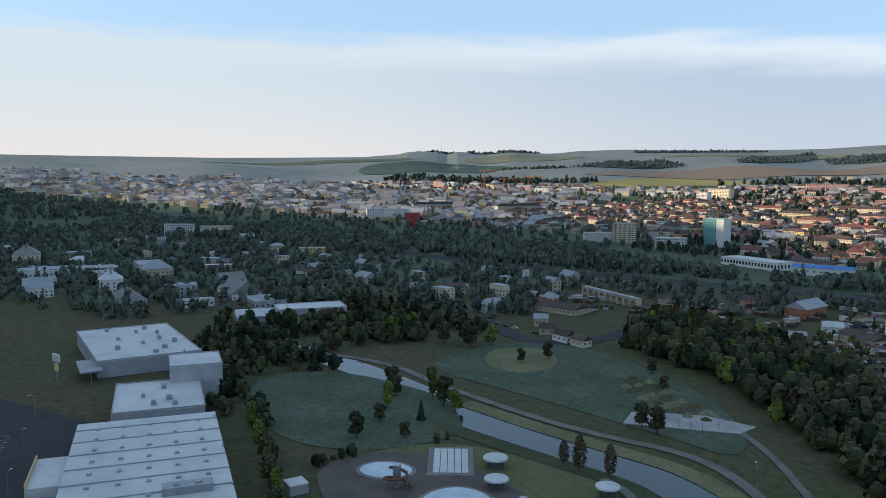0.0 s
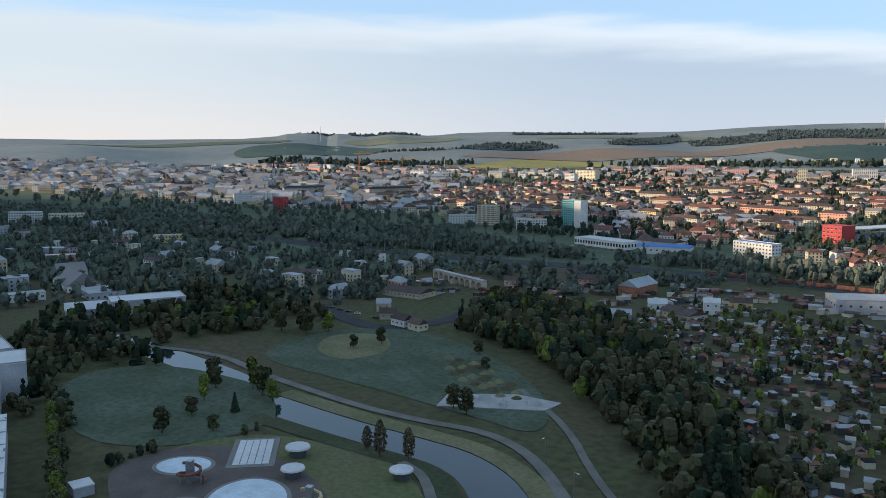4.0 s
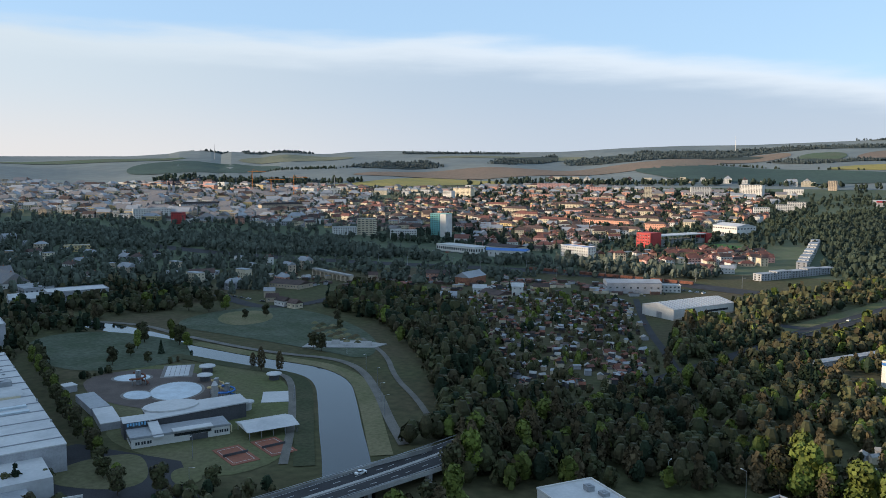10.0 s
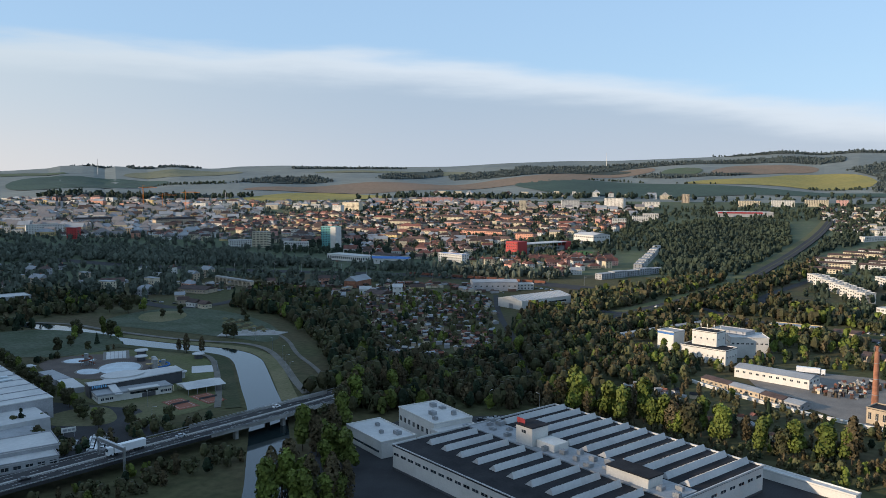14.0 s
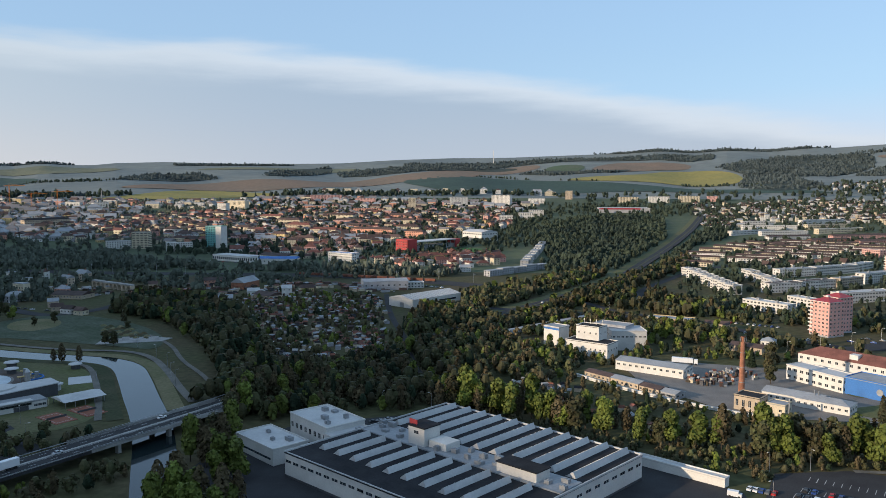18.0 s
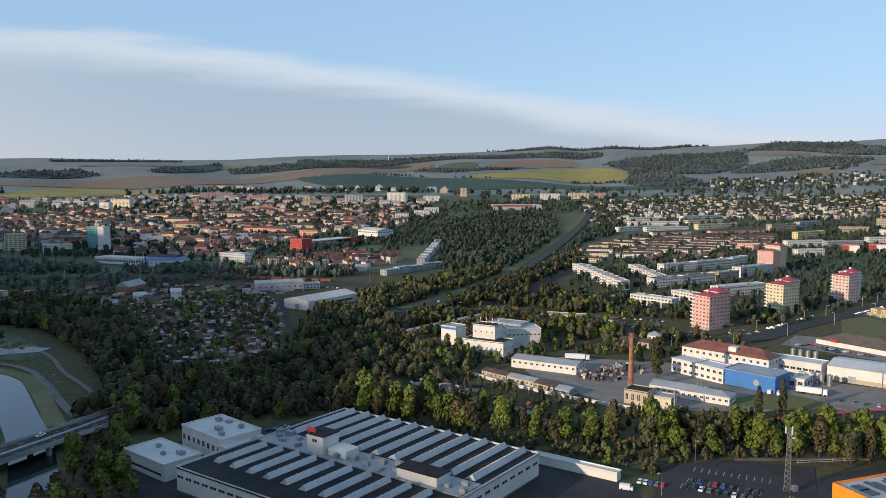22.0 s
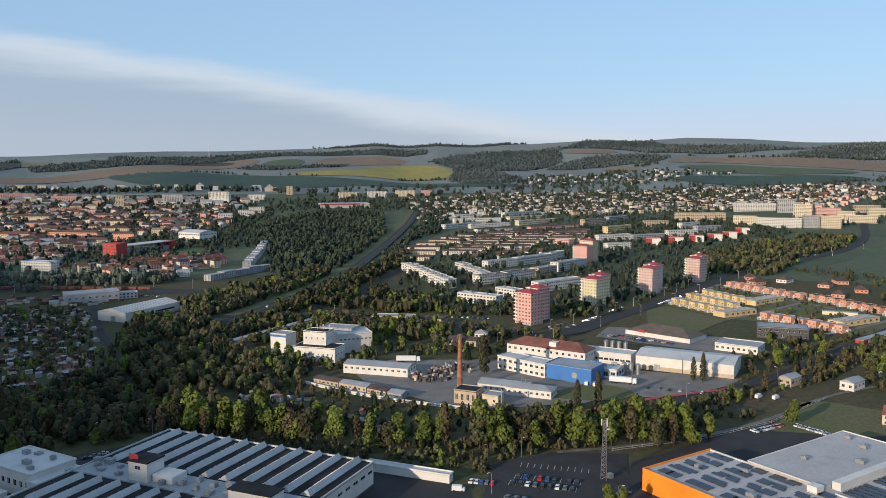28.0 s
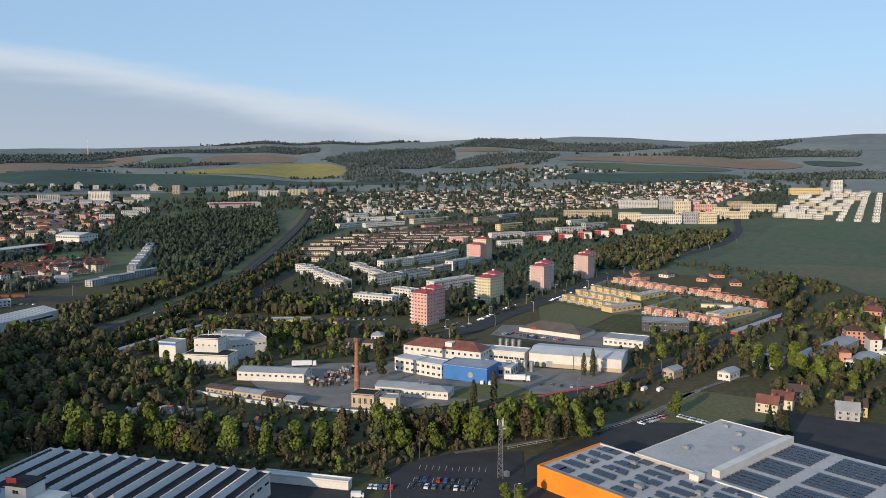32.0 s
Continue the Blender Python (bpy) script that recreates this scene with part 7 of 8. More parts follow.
stadium()
b = block("sports_hall", -176, 1452, -40, 52, 40, 16, "white_wall", "white_roof", "gable", 4, rows=2, cols=10, side=6, label="large white sports hall", category="hall", ww=3, wh=2)
b = block("school", -389, 1490, -18, 92, 14, 13, "salmon_wall", "brown_roof", "hip", 4, rows=3, cols=22, side=3, label="long salmon school with a brown roof", category="school")
b = block("school_wing", -300, 1462, -18, 40, 14, 13, "salmon_wall", "brown_roof", "hip", 4, rows=3, cols=10, side=3, label="salmon school wing with a brown roof", category="school")
for x, y, r, w, d, h, m, n, c in ((-762, 2345, 20, 95, 14, 20, "pink_wall", 6, 22), (-212, 2262, -20, 58, 16, 33, "white_wall", 11, 14), (-334, 2242, 15, 50, 14, 27, "white_wall", 9, 12), (-442, 2108, 10, 19, 16, 34, "cream_wall", 11, 5), (-26, 2560, 0, 22, 16, 27, "beige_wall", 9, 5),
                                  (-893, 1905, -15, 28, 14, 24, "white_wall", 8, 8), (-888, 1985, -20, 62, 15, 26, "cream_wall", 8, 14), (150, 2420, 0, 60, 14, 18, "cream_wall", 6, 14), (240, 2440, 0, 60, 14, 18, "white_wall", 6, 14), (330, 2460, 0, 60, 14, 18, "cream_wall", 6, 14), (400, 2480, 0, 30, 14, 16, "pink_wall", 5, 8), (-120, 2400, 0, 50, 14, 14, "white_wall", 4, 12),
                                  (-620, 2280, 10, 60, 14, 18, "pink_wall", 5, 14), (-540, 2000, 10, 70, 14, 13, "salmon_wall", 4, 16), (-700, 2050, 10, 60, 14, 12, "salmon_wall", 4, 14), (-160, 1820, 8, 30, 13, 16, "white_wall", 5, 8), (-120, 1900, 8, 34, 13, 16, "white_wall", 5, 8), (-100, 1980, 8, 36, 13, 16, "white_wall", 5, 8)):
    block("flat_slab", x, y, r, w, d, h, m, "grey_roof", rows=n, cols=c, label="pale slab of flats on the hill", category="apartment block", group="slabs on the far side of town", ww=2.2, wh=1.5, parapet=False)
b = block("shopping_hall", 120, 2130, 4, 130, 60, 10, "grey_wall", "white_roof", label="low shopping hall with a red sign band", category="store", z=None)
part("sign_band", solid("sign_band", "red_metal", B(-65, -30.4, 7, 40, -30.05, 10.6)), b, "red sign band")
# stepped rows of flats below the stadium hill
for i in range(11):
    block("stepped_flat", -68 + i * 1.1, 1082 + i * 27, 86, 20, 11, 8 + i % 3 * .8, "white_wall" if i % 3 else "grey_wall", "grey_roof", rows=3, cols=5, side=2, label="stepped white row of flats", category="apartment block", group="stepped rows of flats", parapet=False)
for i in range(5):
    block("stepped_flat", -100 + i * 13.5, 962 + i * 20.5, 55, 22, 10, 6.8 + i % 2, "grey_wall", "grey_roof", rows=3, cols=5, side=2, label="low grey row of flats among trees", category="apartment block", group="stepped rows of flats", parapet=False)

# apartment blocks with hipped roofs in the town
rnd = random.Random(77)
for x, y, r, w, m in ((-470, 1330, -18, 46, "cream_wall"), (-420, 1375, -18, 30, "salmon_wall"), (-330, 1395, -14, 44, "cream_wall"), (-540, 1390, -20, 34, "yellow_wall"), (-600, 1440, -20, 28, "cream_wall"), (-660, 1500, -20, 40, "cream_wall"), (-480, 1470, -16, 60, "cream_wall"), (-560, 1550, -14, 56, "beige_wall"), (-450, 1600, -12, 60, "salmon_wall"), (-340, 1590, -12, 50, "cream_wall"), (-240, 1620, -10, 50, "yellow_wall"),
                      (-620, 1650, -12, 60, "cream_wall"), (-500, 1700, -10, 70, "pink_wall"), (-380, 1720, -10, 60, "cream_wall"), (-260, 1750, -8, 60, "white_wall"), (-700, 1750, -12, 60, "cream_wall"), (-560, 1820, -10, 80, "cream_wall"), (-420, 1860, -8, 60, "salmon_wall"), (-300, 1880, -8, 60, "cream_wall"), (-780, 1620, -14, 40, "white_wall"), (-840, 1760, -14, 50, "cream_wall"), (-900, 1560, -14, 40, "grey_wall"), (-760, 1400, -16, 36, "white_wall"), (-860, 1380, -16, 30, "cream_wall"), (-960, 1450, -16, 44, "white_wall"), (-700, 1330, -16, 30, "grey_wall")):
    block("hipped_block", x, y, r, w, 14, rnd.choice((9.5, 10.5, 12.5)), m, rnd.choice(("brown_roof", "brown_roof", "red_roof")), "hip", 4.5, rows=3, cols=int(w / 3.6), side=3, label="rendered apartment block under a brown hipped roof", category="apartment block", group="hipped blocks in the town", ww=1.4, wh=1.6)
# ---- trees ----
def crown_shape(rnd, n, rx, rz, z0, kind, leaf):
    """Leaf clumps spread through an uneven crown round a dark core."""
    lobes = [(rnd.uniform(-.35, .35) * rx, rnd.uniform(-.35, .35) * rx, z0 + rz * rnd.uniform(.35, 1.5), rx * rnd.uniform(.45, .72), rz * rnd.uniform(.35, .55)) for _ in range(6)]
    V, F = [], []
    for i in range(n):
        if kind == "cone":
            h = rnd.random() ** 1.4
            a, q = rnd.uniform(0, 6.283), rx * (1 - h) * rnd.uniform(.75, 1.05) + .15
            c = np.array((q * math.cos(a), q * math.sin(a), z0 + h * 2 * rz))
            out = np.array((math.cos(a), math.sin(a), .4))
        elif kind == "column":
            h = rnd.random()
            a, q = rnd.uniform(0, 6.283), rx * (math.sin(math.pi * (h * .8 + .18)) ** .7) * rnd.uniform(.6, 1.1)
            c = np.array((q * math.cos(a), q * math.sin(a), z0 + h * 2 * rz))
            out = np.array((math.cos(a), math.sin(a), .6))
        else:
            lx, ly, lz, lr, lh = lobes[i % 6]
            a, u = rnd.uniform(0, 6.283), rnd.uniform(-.75, 1)
            s = math.sqrt(1 - u * u)
            k = rnd.uniform(.72, 1.08) if i % 4 else rnd.uniform(.3, .7)
            out = np.array((s * math.cos(a), s * math.sin(a), u))
            c = np.array((lx, ly, lz)) + out * np.array((lr, lr, lh)) * k
        nrm = out + np.array([rnd.uniform(-.7, .7) for _ in range(3)])
        nrm /= np.linalg.norm(nrm)
        t1 = np.cross(nrm, (0.3, 0.2, 1))
        t1 /= np.linalg.norm(t1)
        t2 = np.cross(nrm, t1)
        e = leaf * rnd.uniform(.6, 1.3)
        m = len(V)
        V += [c - t1 * e - t2 * e * .6, c + t1 * e * .9 - t2 * e * .8, c + t1 * e * .7 + t2 * e, c - t1 * e * .8 + t2 * e * .8]
        F += [(m, m + 1, m + 2), (m, m + 2, m + 3)]
    if n > 300:
        return np.array(V), np.array(F)
    # core
    m = len(V)
    cz = z0 + rz
    ring = 7
    for k, (zz, q) in enumerate(((z0 + .15 * rz, .35), (z0 + .6 * rz, .62), (z0 + 1.2 * rz, .55), (z0 + 1.7 * rz, .25))):
        if kind == "cone":
            q = (.8, .6, .36, .12)[k]
        V += [np.array((rx * q * math.cos(6.283 * i / ring), rx * q * math.sin(6.283 * i / ring), zz)) for i in range(ring)]
    for k in range(3):
        for i in range(ring):
            a, b2 = m + k * ring + i, m + k * ring + (i + 1) % ring
            F += [(a, b2, b2 + ring), (a, b2 + ring, a + ring)]
    for i in range(1, ring - 1):
        F += [(m + 3 * ring, m + 3 * ring + i, m + 3 * ring + i + 1)]
    return np.array(V), np.array(F)


def trunk_shape(rnd, h, r, limbs=4, top=1.0):
    shapes = [cone(0, 0, -.3, h, r, r * .45, 7)]
    for i in range(limbs):
        a = 6.283 * i / limbs + rnd.uniform(-.4, .4)
        z = h * rnd.uniform(.5, .9)
        shapes.append(beam((0, 0, z), (math.cos(a) * h * .3, math.sin(a) * h * .3, z + h * .35), r * .28))
    return shapes


def tree_template(name, seed, kind, leaf_mat, n, rx, rz, z0, leaf, label):
    rnd = random.Random(seed)
    t = new(name)
    tagged(t, label, "tree")
    part("trunk", solid("trunk", "bark", *trunk_shape(rnd, z0 + rz * .7, .05 * rx + .1)), t)
    V, F = crown_shape(rnd, n, rx, rz, z0, kind, leaf)
    part("crown", tri_mesh("crown", V, F, [leaf_mat]), t)
    return t


NEAR = [tree_template("broadleaf_tree", 1, "lobes", "leaf_fresh", 1000, 4.2, 5.8, 2.2, .56, "fresh green broadleaf tree in spring leaf"),
        tree_template("broadleaf_tree", 2, "lobes", "leaf_fresh", 950, 3.5, 6.4, 2.0, .54, "fresh green broadleaf tree in spring leaf"),
        tree_template("broadleaf_tree", 3, "lobes", "leaf", 1000, 4.6, 5.2, 2.2, .56, "dark green broadleaf tree in full crown"),
        tree_template("birch_tree", 4, "column", "leaf_brown", 520, 2.6, 5.6, 2.2, .42, "slender tree with brown budding twigs"),
        tree_template("poplar_tree", 5, "column", "leaf", 600, 1.9, 8.5, 1.2, .44, "tall narrow poplar in young leaf"),
        tree_template("spruce_tree", 6, "cone", "leaf_dark", 700, 3.2, 7.2, 1.0, .42, "dark conical spruce tree with drooping boughs")]
near_spots = []


def plant(kind, x, y, s, group):
    near_spots.append((x, y))
    t = copy_thing(NEAR[kind], pose(x, y, ground(x, y), 0, 0, (x * 37 + y * 91) % 360) @ Matrix.Diagonal((s, s, s * (0.9 + ((x * 7 + y * 13) % 10) * .025), 1)))
    t["group"] = group


rnd = random.Random(21)
# the long row behind the factory and the store
LINE = [(-62, 396), (-48, 386), (-4, 366), (51, 347), (106, 340), (150, 334), (181, 330)]


for i in range(64):
    x, y = along_line(LINE, (i + rnd.uniform(.1, .9)) / 64)
    kind = rnd.choice((0, 0, 1, 1, 1, 0, 3, 2))
    plant(kind, x + rnd.uniform(-4, 4), y + rnd.uniform(-4, 7), rnd.uniform(.95, 1.4), "trees behind the factory")
for x, y, k, s in ((142, 386, 4, 1.0), (157, 395, 4, 1.05), (232, 432, 4, .9), (236, 428, 4, .95), (238, 344, 0, .95), (262, 405, 3, .8), (20, 545, 0, .8), (-8, 532, 0, .9), (-16, 536, 1, .8), (60, 590, 0, 1.1), (70, 600, 1, 1.1), (84, 604, 0, 1.2), (96, 600, 2, 1), (106, 588, 0, .9), (112, 470, 2, .9), (118, 500, 2, 1), (124, 520, 2, 1.1), (110, 510, 5, .9),
                   (352, 432, 0, 1.15), (347, 424, 2, 1.1), (350, 417, 1, 1.2), (356, 409, 0, 1.25), (353, 401, 0, 1.2), (359, 395, 1, 1.3), (357, 387, 0, 1.3), (362, 380, 0, 1.25), (358, 372, 1, 1.2), (361, 364, 0, 1.2), (357, 357, 2, 1.1), (360, 347, 0, 1.15), (268, 309, 5, .9), (273, 303, 5, .85), (276, 310, 2, .8), (163, 340, 0, 1.2), (175, 345, 3, 1.2), (187, 332, 1, .9), (398, 417, 3, 1.1), (405, 408, 3, 1.0), (320, 436, 2, 1.0), (306, 440, 5, .9), (400, 380, 0, 1.0), (330, 316, 5, 1.0), (322, 320, 5, .9), (114, 274, 0, .7), (117, 268, 1, .6), (300, 452, 0, 1), (345, 470, 0, 1.0)):
    plant(k, x, y, s, "single trees among the works")
# big trees by the bridge
for i in range(60):
    x, y = rnd.uniform(-160, -112), rnd.uniform(205, 330)
    if inside([(-168, 345), (-150, 342), (-146, 310), (-118, 262), (-112, 215), (-128, 200), (-150, 250), (-160, 300)], x, y):
        plant(rnd.choice((3, 2, 3, 0, 1)), x + 4, y, rnd.uniform(.95, 1.4), "trees by the bridge")
# tall trees along the near side of the road
for i in range(60):
    x, y = along_line([(-172, 352), (-160, 385), (-141, 442), (-122, 495), (-102, 545)], (i + rnd.random()) / 60)
    plant(rnd.choice((3, 2, 3, 1, 2)), x + rnd.uniform(0, 14), y + rnd.uniform(-5, 5), rnd.uniform(1.0, 1.3) * (1 if y < 420 else .72), "trees along the road")
# lawn trees near the pool
for x, y, k, s in ((-402, 420, 2, .8), (-410, 440, 2, .7), (-420, 455, 1, .8), (-398, 452, 5, .6), (-388, 432, 2, .6), (-430, 470, 2, .9), (-405, 474, 2, 1), (-415, 478, 1, .9), (-395, 470, 0, .8), (-440, 478, 2, .9), (-320, 446, 3, .9), (-310, 449, 3, .8), (-328, 449, 3, .7), (-318, 500, 2, .9), (-326, 503, 2, .8), (-344, 560, 2, .6), (-425, 560, 2, .6), (-418, 575, 2, .7), (-362, 585, 2, .7),
                   (-468, 570, 2, 1.2), (-478, 578, 2, 1.2), (-486, 568, 2, 1.1), (-462, 582, 0, 1.0), (-520, 560, 0, 1.2), (-246, 300, 2, .8), (-232, 310, 2, .7)):
    plant(k, x, y, s, "trees in the park")
for i in range(26):
    k = i / 25
    plant(2 if i % 3 else 1, -440 + 180 * k + rnd.uniform(-2, 2), 400 - 105 * k + rnd.uniform(-2, 2), rnd.uniform(.55, .8), "hedge trees beside the mall")
for t in NEAR:
    for o in (*t.children, t):
        bpy.data.objects.remove(o)

# woods: joined, nobody could count them
def wood_set(many, leaf):
    out = []
    for seed, kind, mat, rx, rz, z0, k in ((31, "lobes", "leaf", 4.4, 4.6, 1.5, 1), (32, "lobes", "leaf", 4.8, 5.2, 1.5, 1), (33, "lobes", "leaf_dark", 4.2, 5.4, 1.5, 1), (34, "lobes", "leaf_fresh", 4.0, 4.8, 1.4, .95), (35, "column", "leaf_brown", 2.7, 5.2, 1.2, .8), (36, "cone", "leaf_dark", 3.0, 6.8, .6, .85)):
        out.append((*crown_shape(random.Random(seed), many, rx, rz, z0, kind, leaf * k), mat))
    return out


WOOD_NEAR, WOOD_FAR, WOOD_HILL = wood_set(80, 1.0), wood_set(26, 1.75), wood_set(7, 2.7)
rng = np.random.default_rng(4)


def scatter(name, poly, spacing, weights, smin, smax, label, avoid=True, sink=0.5, limit=6000, leaf=None, rag=0.0):
    xs, ys = [p[0] for p in poly], [p[1] for p in poly]
    area = (max(xs) - min(xs)) * (max(ys) - min(ys))
    n = int(area / spacing ** 2)
    x, y = rng.uniform(min(xs), max(xs), n), rng.uniform(min(ys), max(ys), n)
    ok = inside(poly, x, y)
    if avoid:
        for o in OPEN:
            ok &= ~inside(o, x, y)
    if rag:
        ok &= np.sin(x / 61 + 1.7 * np.sin(y / 83)) + np.sin(y / 47 + 1.3 * np.sin(x / 109)) + .6 * np.sin((x + y) / 23) > rag * 2 - 1.6
    x, y = x[ok][:limit], y[ok][:limit]
    z = heights(x, y) - sink
    h = Heap(["leaf", "leaf_dark", "leaf_fresh", "leaf_brown", "leaf_far", "leaf_hill_haze", "leaf_haze"])
    kinds = rng.choice(len(WOOD_FAR), len(x), p=np.array(weights) / sum(weights))
    for a, b, c, k in zip(x, y, z, kinds):
        V, F, m = (WOOD_NEAR if math.hypot(a, b) < 640 else WOOD_FAR if math.hypot(a, b) < 2400 else WOOD_HILL)[k]
        s, r = rng.uniform(smin, smax), rng.uniform(0, 6.283)
        cr, sr = math.cos(r) * s, math.sin(r) * s
        W = np.stack([V[:, 0] * cr - V[:, 1] * sr + a, V[:, 0] * sr + V[:, 1] * cr + b, V[:, 2] * s * rng.uniform(.85, 1.2) + c], 1)
        h.add(W, F, leaf or m)
    if h.n:
        tagged(new(name, h.mesh(name)), label, "trees", kind="stuff")
    return len(x)


mixed = (4, 4, 2, 1, 1, .6)
count = 0
# belt between river and gardens
count += scatter("riverside_wood", [(-420, 640), (-330, 590), (-290, 545), (-250, 500), (-205, 430), (-180, 385), (-150, 400), (-170, 440), (-215, 520), (-250, 590), (-310, 680), (-420, 740)], 6.0, mixed, .8, 1.25, "dense dark riverside wood")
count += scatter("railway_wood", [(-190, 400), (-160, 345), (-70, 390), (-30, 385), (-60, 470), (-85, 520), (-120, 480), (-160, 430)], 5.8, (4, 3, 1, 1, 2.5, .2), .7, 1.1, "brown and green wood behind the factory")
count += scatter("garden_trees", [(-330, 690), (-215, 520), (-170, 440), (-120, 490), (-130, 560), (-170, 680), (-200, 770), (-330, 800)], 9.5, (4, 3, 1, 2, 1.5, .5), .35, .65, "low fruit trees in allotment gardens")
count += scatter("slope_wood", [(-115, 500), (-60, 470), (-20, 440), (0, 470), (-10, 520), (-60, 590), (-60, 640), (-100, 700), (-140, 700), (-130, 580)], 7.5, (4, 3, 1, 2, 2, .4), .6, 1.05, "mixed wood beside the railway")
count += scatter("garden_bushes", [(-50, 395), (0, 378), (60, 352), (110, 345), (160, 340), (230, 360), (230, 395), (150, 395), (80, 398), (40, 430), (0, 465), (-40, 440)], 7.0, (4, 3, .5, 1.5, 4, .3), .3, .62, "overgrown garden bushes and fruit trees")
count += scatter("hedge_bushes", [(-66, 398), (-44, 374), (42, 322), (72, 312), (90, 326), (128, 334), (150, 331), (112, 342), (52, 350), (-4, 369), (-50, 392)], 4.2, (4, 3, 1, 1, 3, .2), .22, .5, "dense low bushes and saplings behind the factory", avoid=False)
count += scatter("works_trees", [(-60, 590), (0, 575), (60, 570), (140, 560), (190, 560), (160, 600), (100, 640), (20, 690), (-40, 690)], 9, (3, 3, 1, 2.5, 2, .3), .55, 1.0, "trees round the works")
count += scatter("junction_wood", [(-100, 700), (-40, 720), (10, 900), (60, 1010), (20, 1000), (-60, 900), (-110, 780)], 8, mixed, .7, 1.1, "wood beside the junction")
count += scatter("interchange_wood", [(0, 780), (40, 720), (100, 690), (70, 760), (50, 840), (90, 960), (150, 1080), (180, 1250), (140, 1200), (90, 1020), (30, 890)], 8, (4, 3, 2, 1, 1, 1), .7, 1.15, "dark wood beside the dual carriageway")
count += scatter("hill_wood", [(-50, 1010), (0, 1000), (90, 1100), (160, 1450), (200, 1900), (60, 2000), (-60, 1800), (-80, 1400), (-40, 1200)], 10, (4, 4, 2, .6, .8, .5), .6, 1.25, "broad wood on the slope", leaf="leaf_far")
count += scatter("valley_wood", [(-1500, 900), (-1200, 1000), (-900, 1050), (-700, 1100), (-560, 1020), (-440, 960), (-330, 900), (-200, 880), (-130, 960), (-200, 1000), (-320, 1020), (-450, 960), (-560, 930), (-900, 880), (-1400, 780)], 10, (4, 4, 3, .6, .6, 1), .8, 1.3, "long dark belt of trees along the railway", leaf="leaf_haze")
count += scatter("valley_wood", [(-1500, 640), (-1000, 640), (-560, 640), (-480, 650), (-430, 740), (-330, 800), (-300, 880), (-500, 880), (-900, 860), (-1400, 780)], 15, (4, 4, 3, .6, .6, 2), .7, 1.2, "trees and gardens in the valley", leaf="leaf_haze")
count += scatter("park_trees", [(-640, 520), (-560, 430), (-470, 400), (-420, 400), (-440, 450), (-520, 520), (-500, 560), (-480, 620), (-640, 640)], 8.5, (4, 3, 3, .6, .6, 2), .7, 1.1, "park trees beside the shopping mall")
count += scatter("town_trees", [(-1500, 1000), (-1000, 1060), (-700, 1120), (-620, 1200), (-900, 1800), (-1000, 2300), (-1900, 1800)], 22, (4, 4, 2, 1, .6, 1.5), .7, 1.2, "trees among the old houses", leaf="leaf_haze")
count += scatter("town_trees", [(-700, 1120), (-300, 1100), (-200, 1050), (-60, 1400), (-60, 2000), (-200, 2500), (-1000, 2300), (-900, 1800), (-620, 1200)], 17, (4, 4, 2, 1, .6, 1.5), .65, 1.2, "trees among the houses of the town", leaf="leaf_far")
count += scatter("slope_trees", [(105, 1085), (155, 1290), (200, 1459), (262, 1703), (325, 2010), (420, 2020), (300, 1640), (270, 1500), (200, 1400), (170, 1270), (130, 1130)], 12, (4, 4, 2, .8, .6, 1), .7, 1.2, "trees between the dual carriageway and the estate", leaf="leaf_far")
count += scatter("terrace_gardens", [(345, 700), (460, 808), (500, 700), (505, 600), (430, 545), (375, 620)], 11, (3, 3, .5, 2, 1.5, .3), .22, .5, "garden shrubs and small trees between terraced houses")
count += scatter("estate_trees", [(100, 700), (260, 640), (480, 860), (700, 1120), (1000, 1420), (900, 1700), (300, 1500), (160, 1100), (110, 900)], 15, (4, 4, 2, 1, .6, 1), .5, .95, "trees between the blocks of flats", leaf="leaf_far")
count += scatter("street_wood", [(480, 900), (560, 860), (700, 1000), (860, 1120), (960, 1230), (900, 1260), (720, 1180), (560, 1060)], 9, (4, 4, 2, 1, .6, .5), .7, 1.1, "wood along the main street")
count += scatter("field_grove", [(470, 520), (560, 600), (640, 690), (620, 720), (560, 680), (530, 610), (450, 545)], 8, (4, 4, 1, 1.5, 1, .3), .8, 1.25, "grove at the edge of the field")
count += scatter("hedgerow", [(760, 780), (1000, 820), (1100, 900), (1010, 880), (780, 810)], 9, (4, 4, 1, 1, 1, .3), .6, 1.0, "hedge across the field")
count += scatter("roadside_trees", [(190, 400), (230, 385), (300, 408), (380, 470), (470, 530), (450, 545), (370, 500), (280, 450), (230, 430)], 8, (3, 3, .5, 2.5, 3, .3), .4, .8, "trees along the lower road")
count += scatter("garden_suburb_trees", [(300, 330), (420, 270), (560, 330), (640, 600), (520, 560), (400, 450), (330, 410)], 11, (4, 3, .5, 3, 1, .6), .5, 1.0, "garden trees among family houses")
count += scatter("far_trees", [(200, 2000), (1900, 1900), (2200, 2200), (600, 2800), (-100, 2700)], 42, mixed, 1.0, 1.7, "trees in the far suburbs", leaf="leaf_far")
count += scatter("far_woods", [(-1900, 1900), (-900, 2500), (-100, 2700), (-120, 2780), (-1000, 2620), (-2000, 2050)], 26, mixed, 1.2, 2.0, "line of trees along the edge of town", leaf="leaf_far")
count += scatter("roadside_screen", [(-176, 356), (-150, 400), (-136, 450), (-108, 510), (-88, 560), (-42, 670), (10, 790), (36, 850), (60, 850), (10, 740), (-40, 640), (-78, 540), (-100, 470), (-110, 400)], 5.2, (4, 3, 1, .4, 1.4, .3), .72, 1.0, "screen of trees along the dual carriageway")
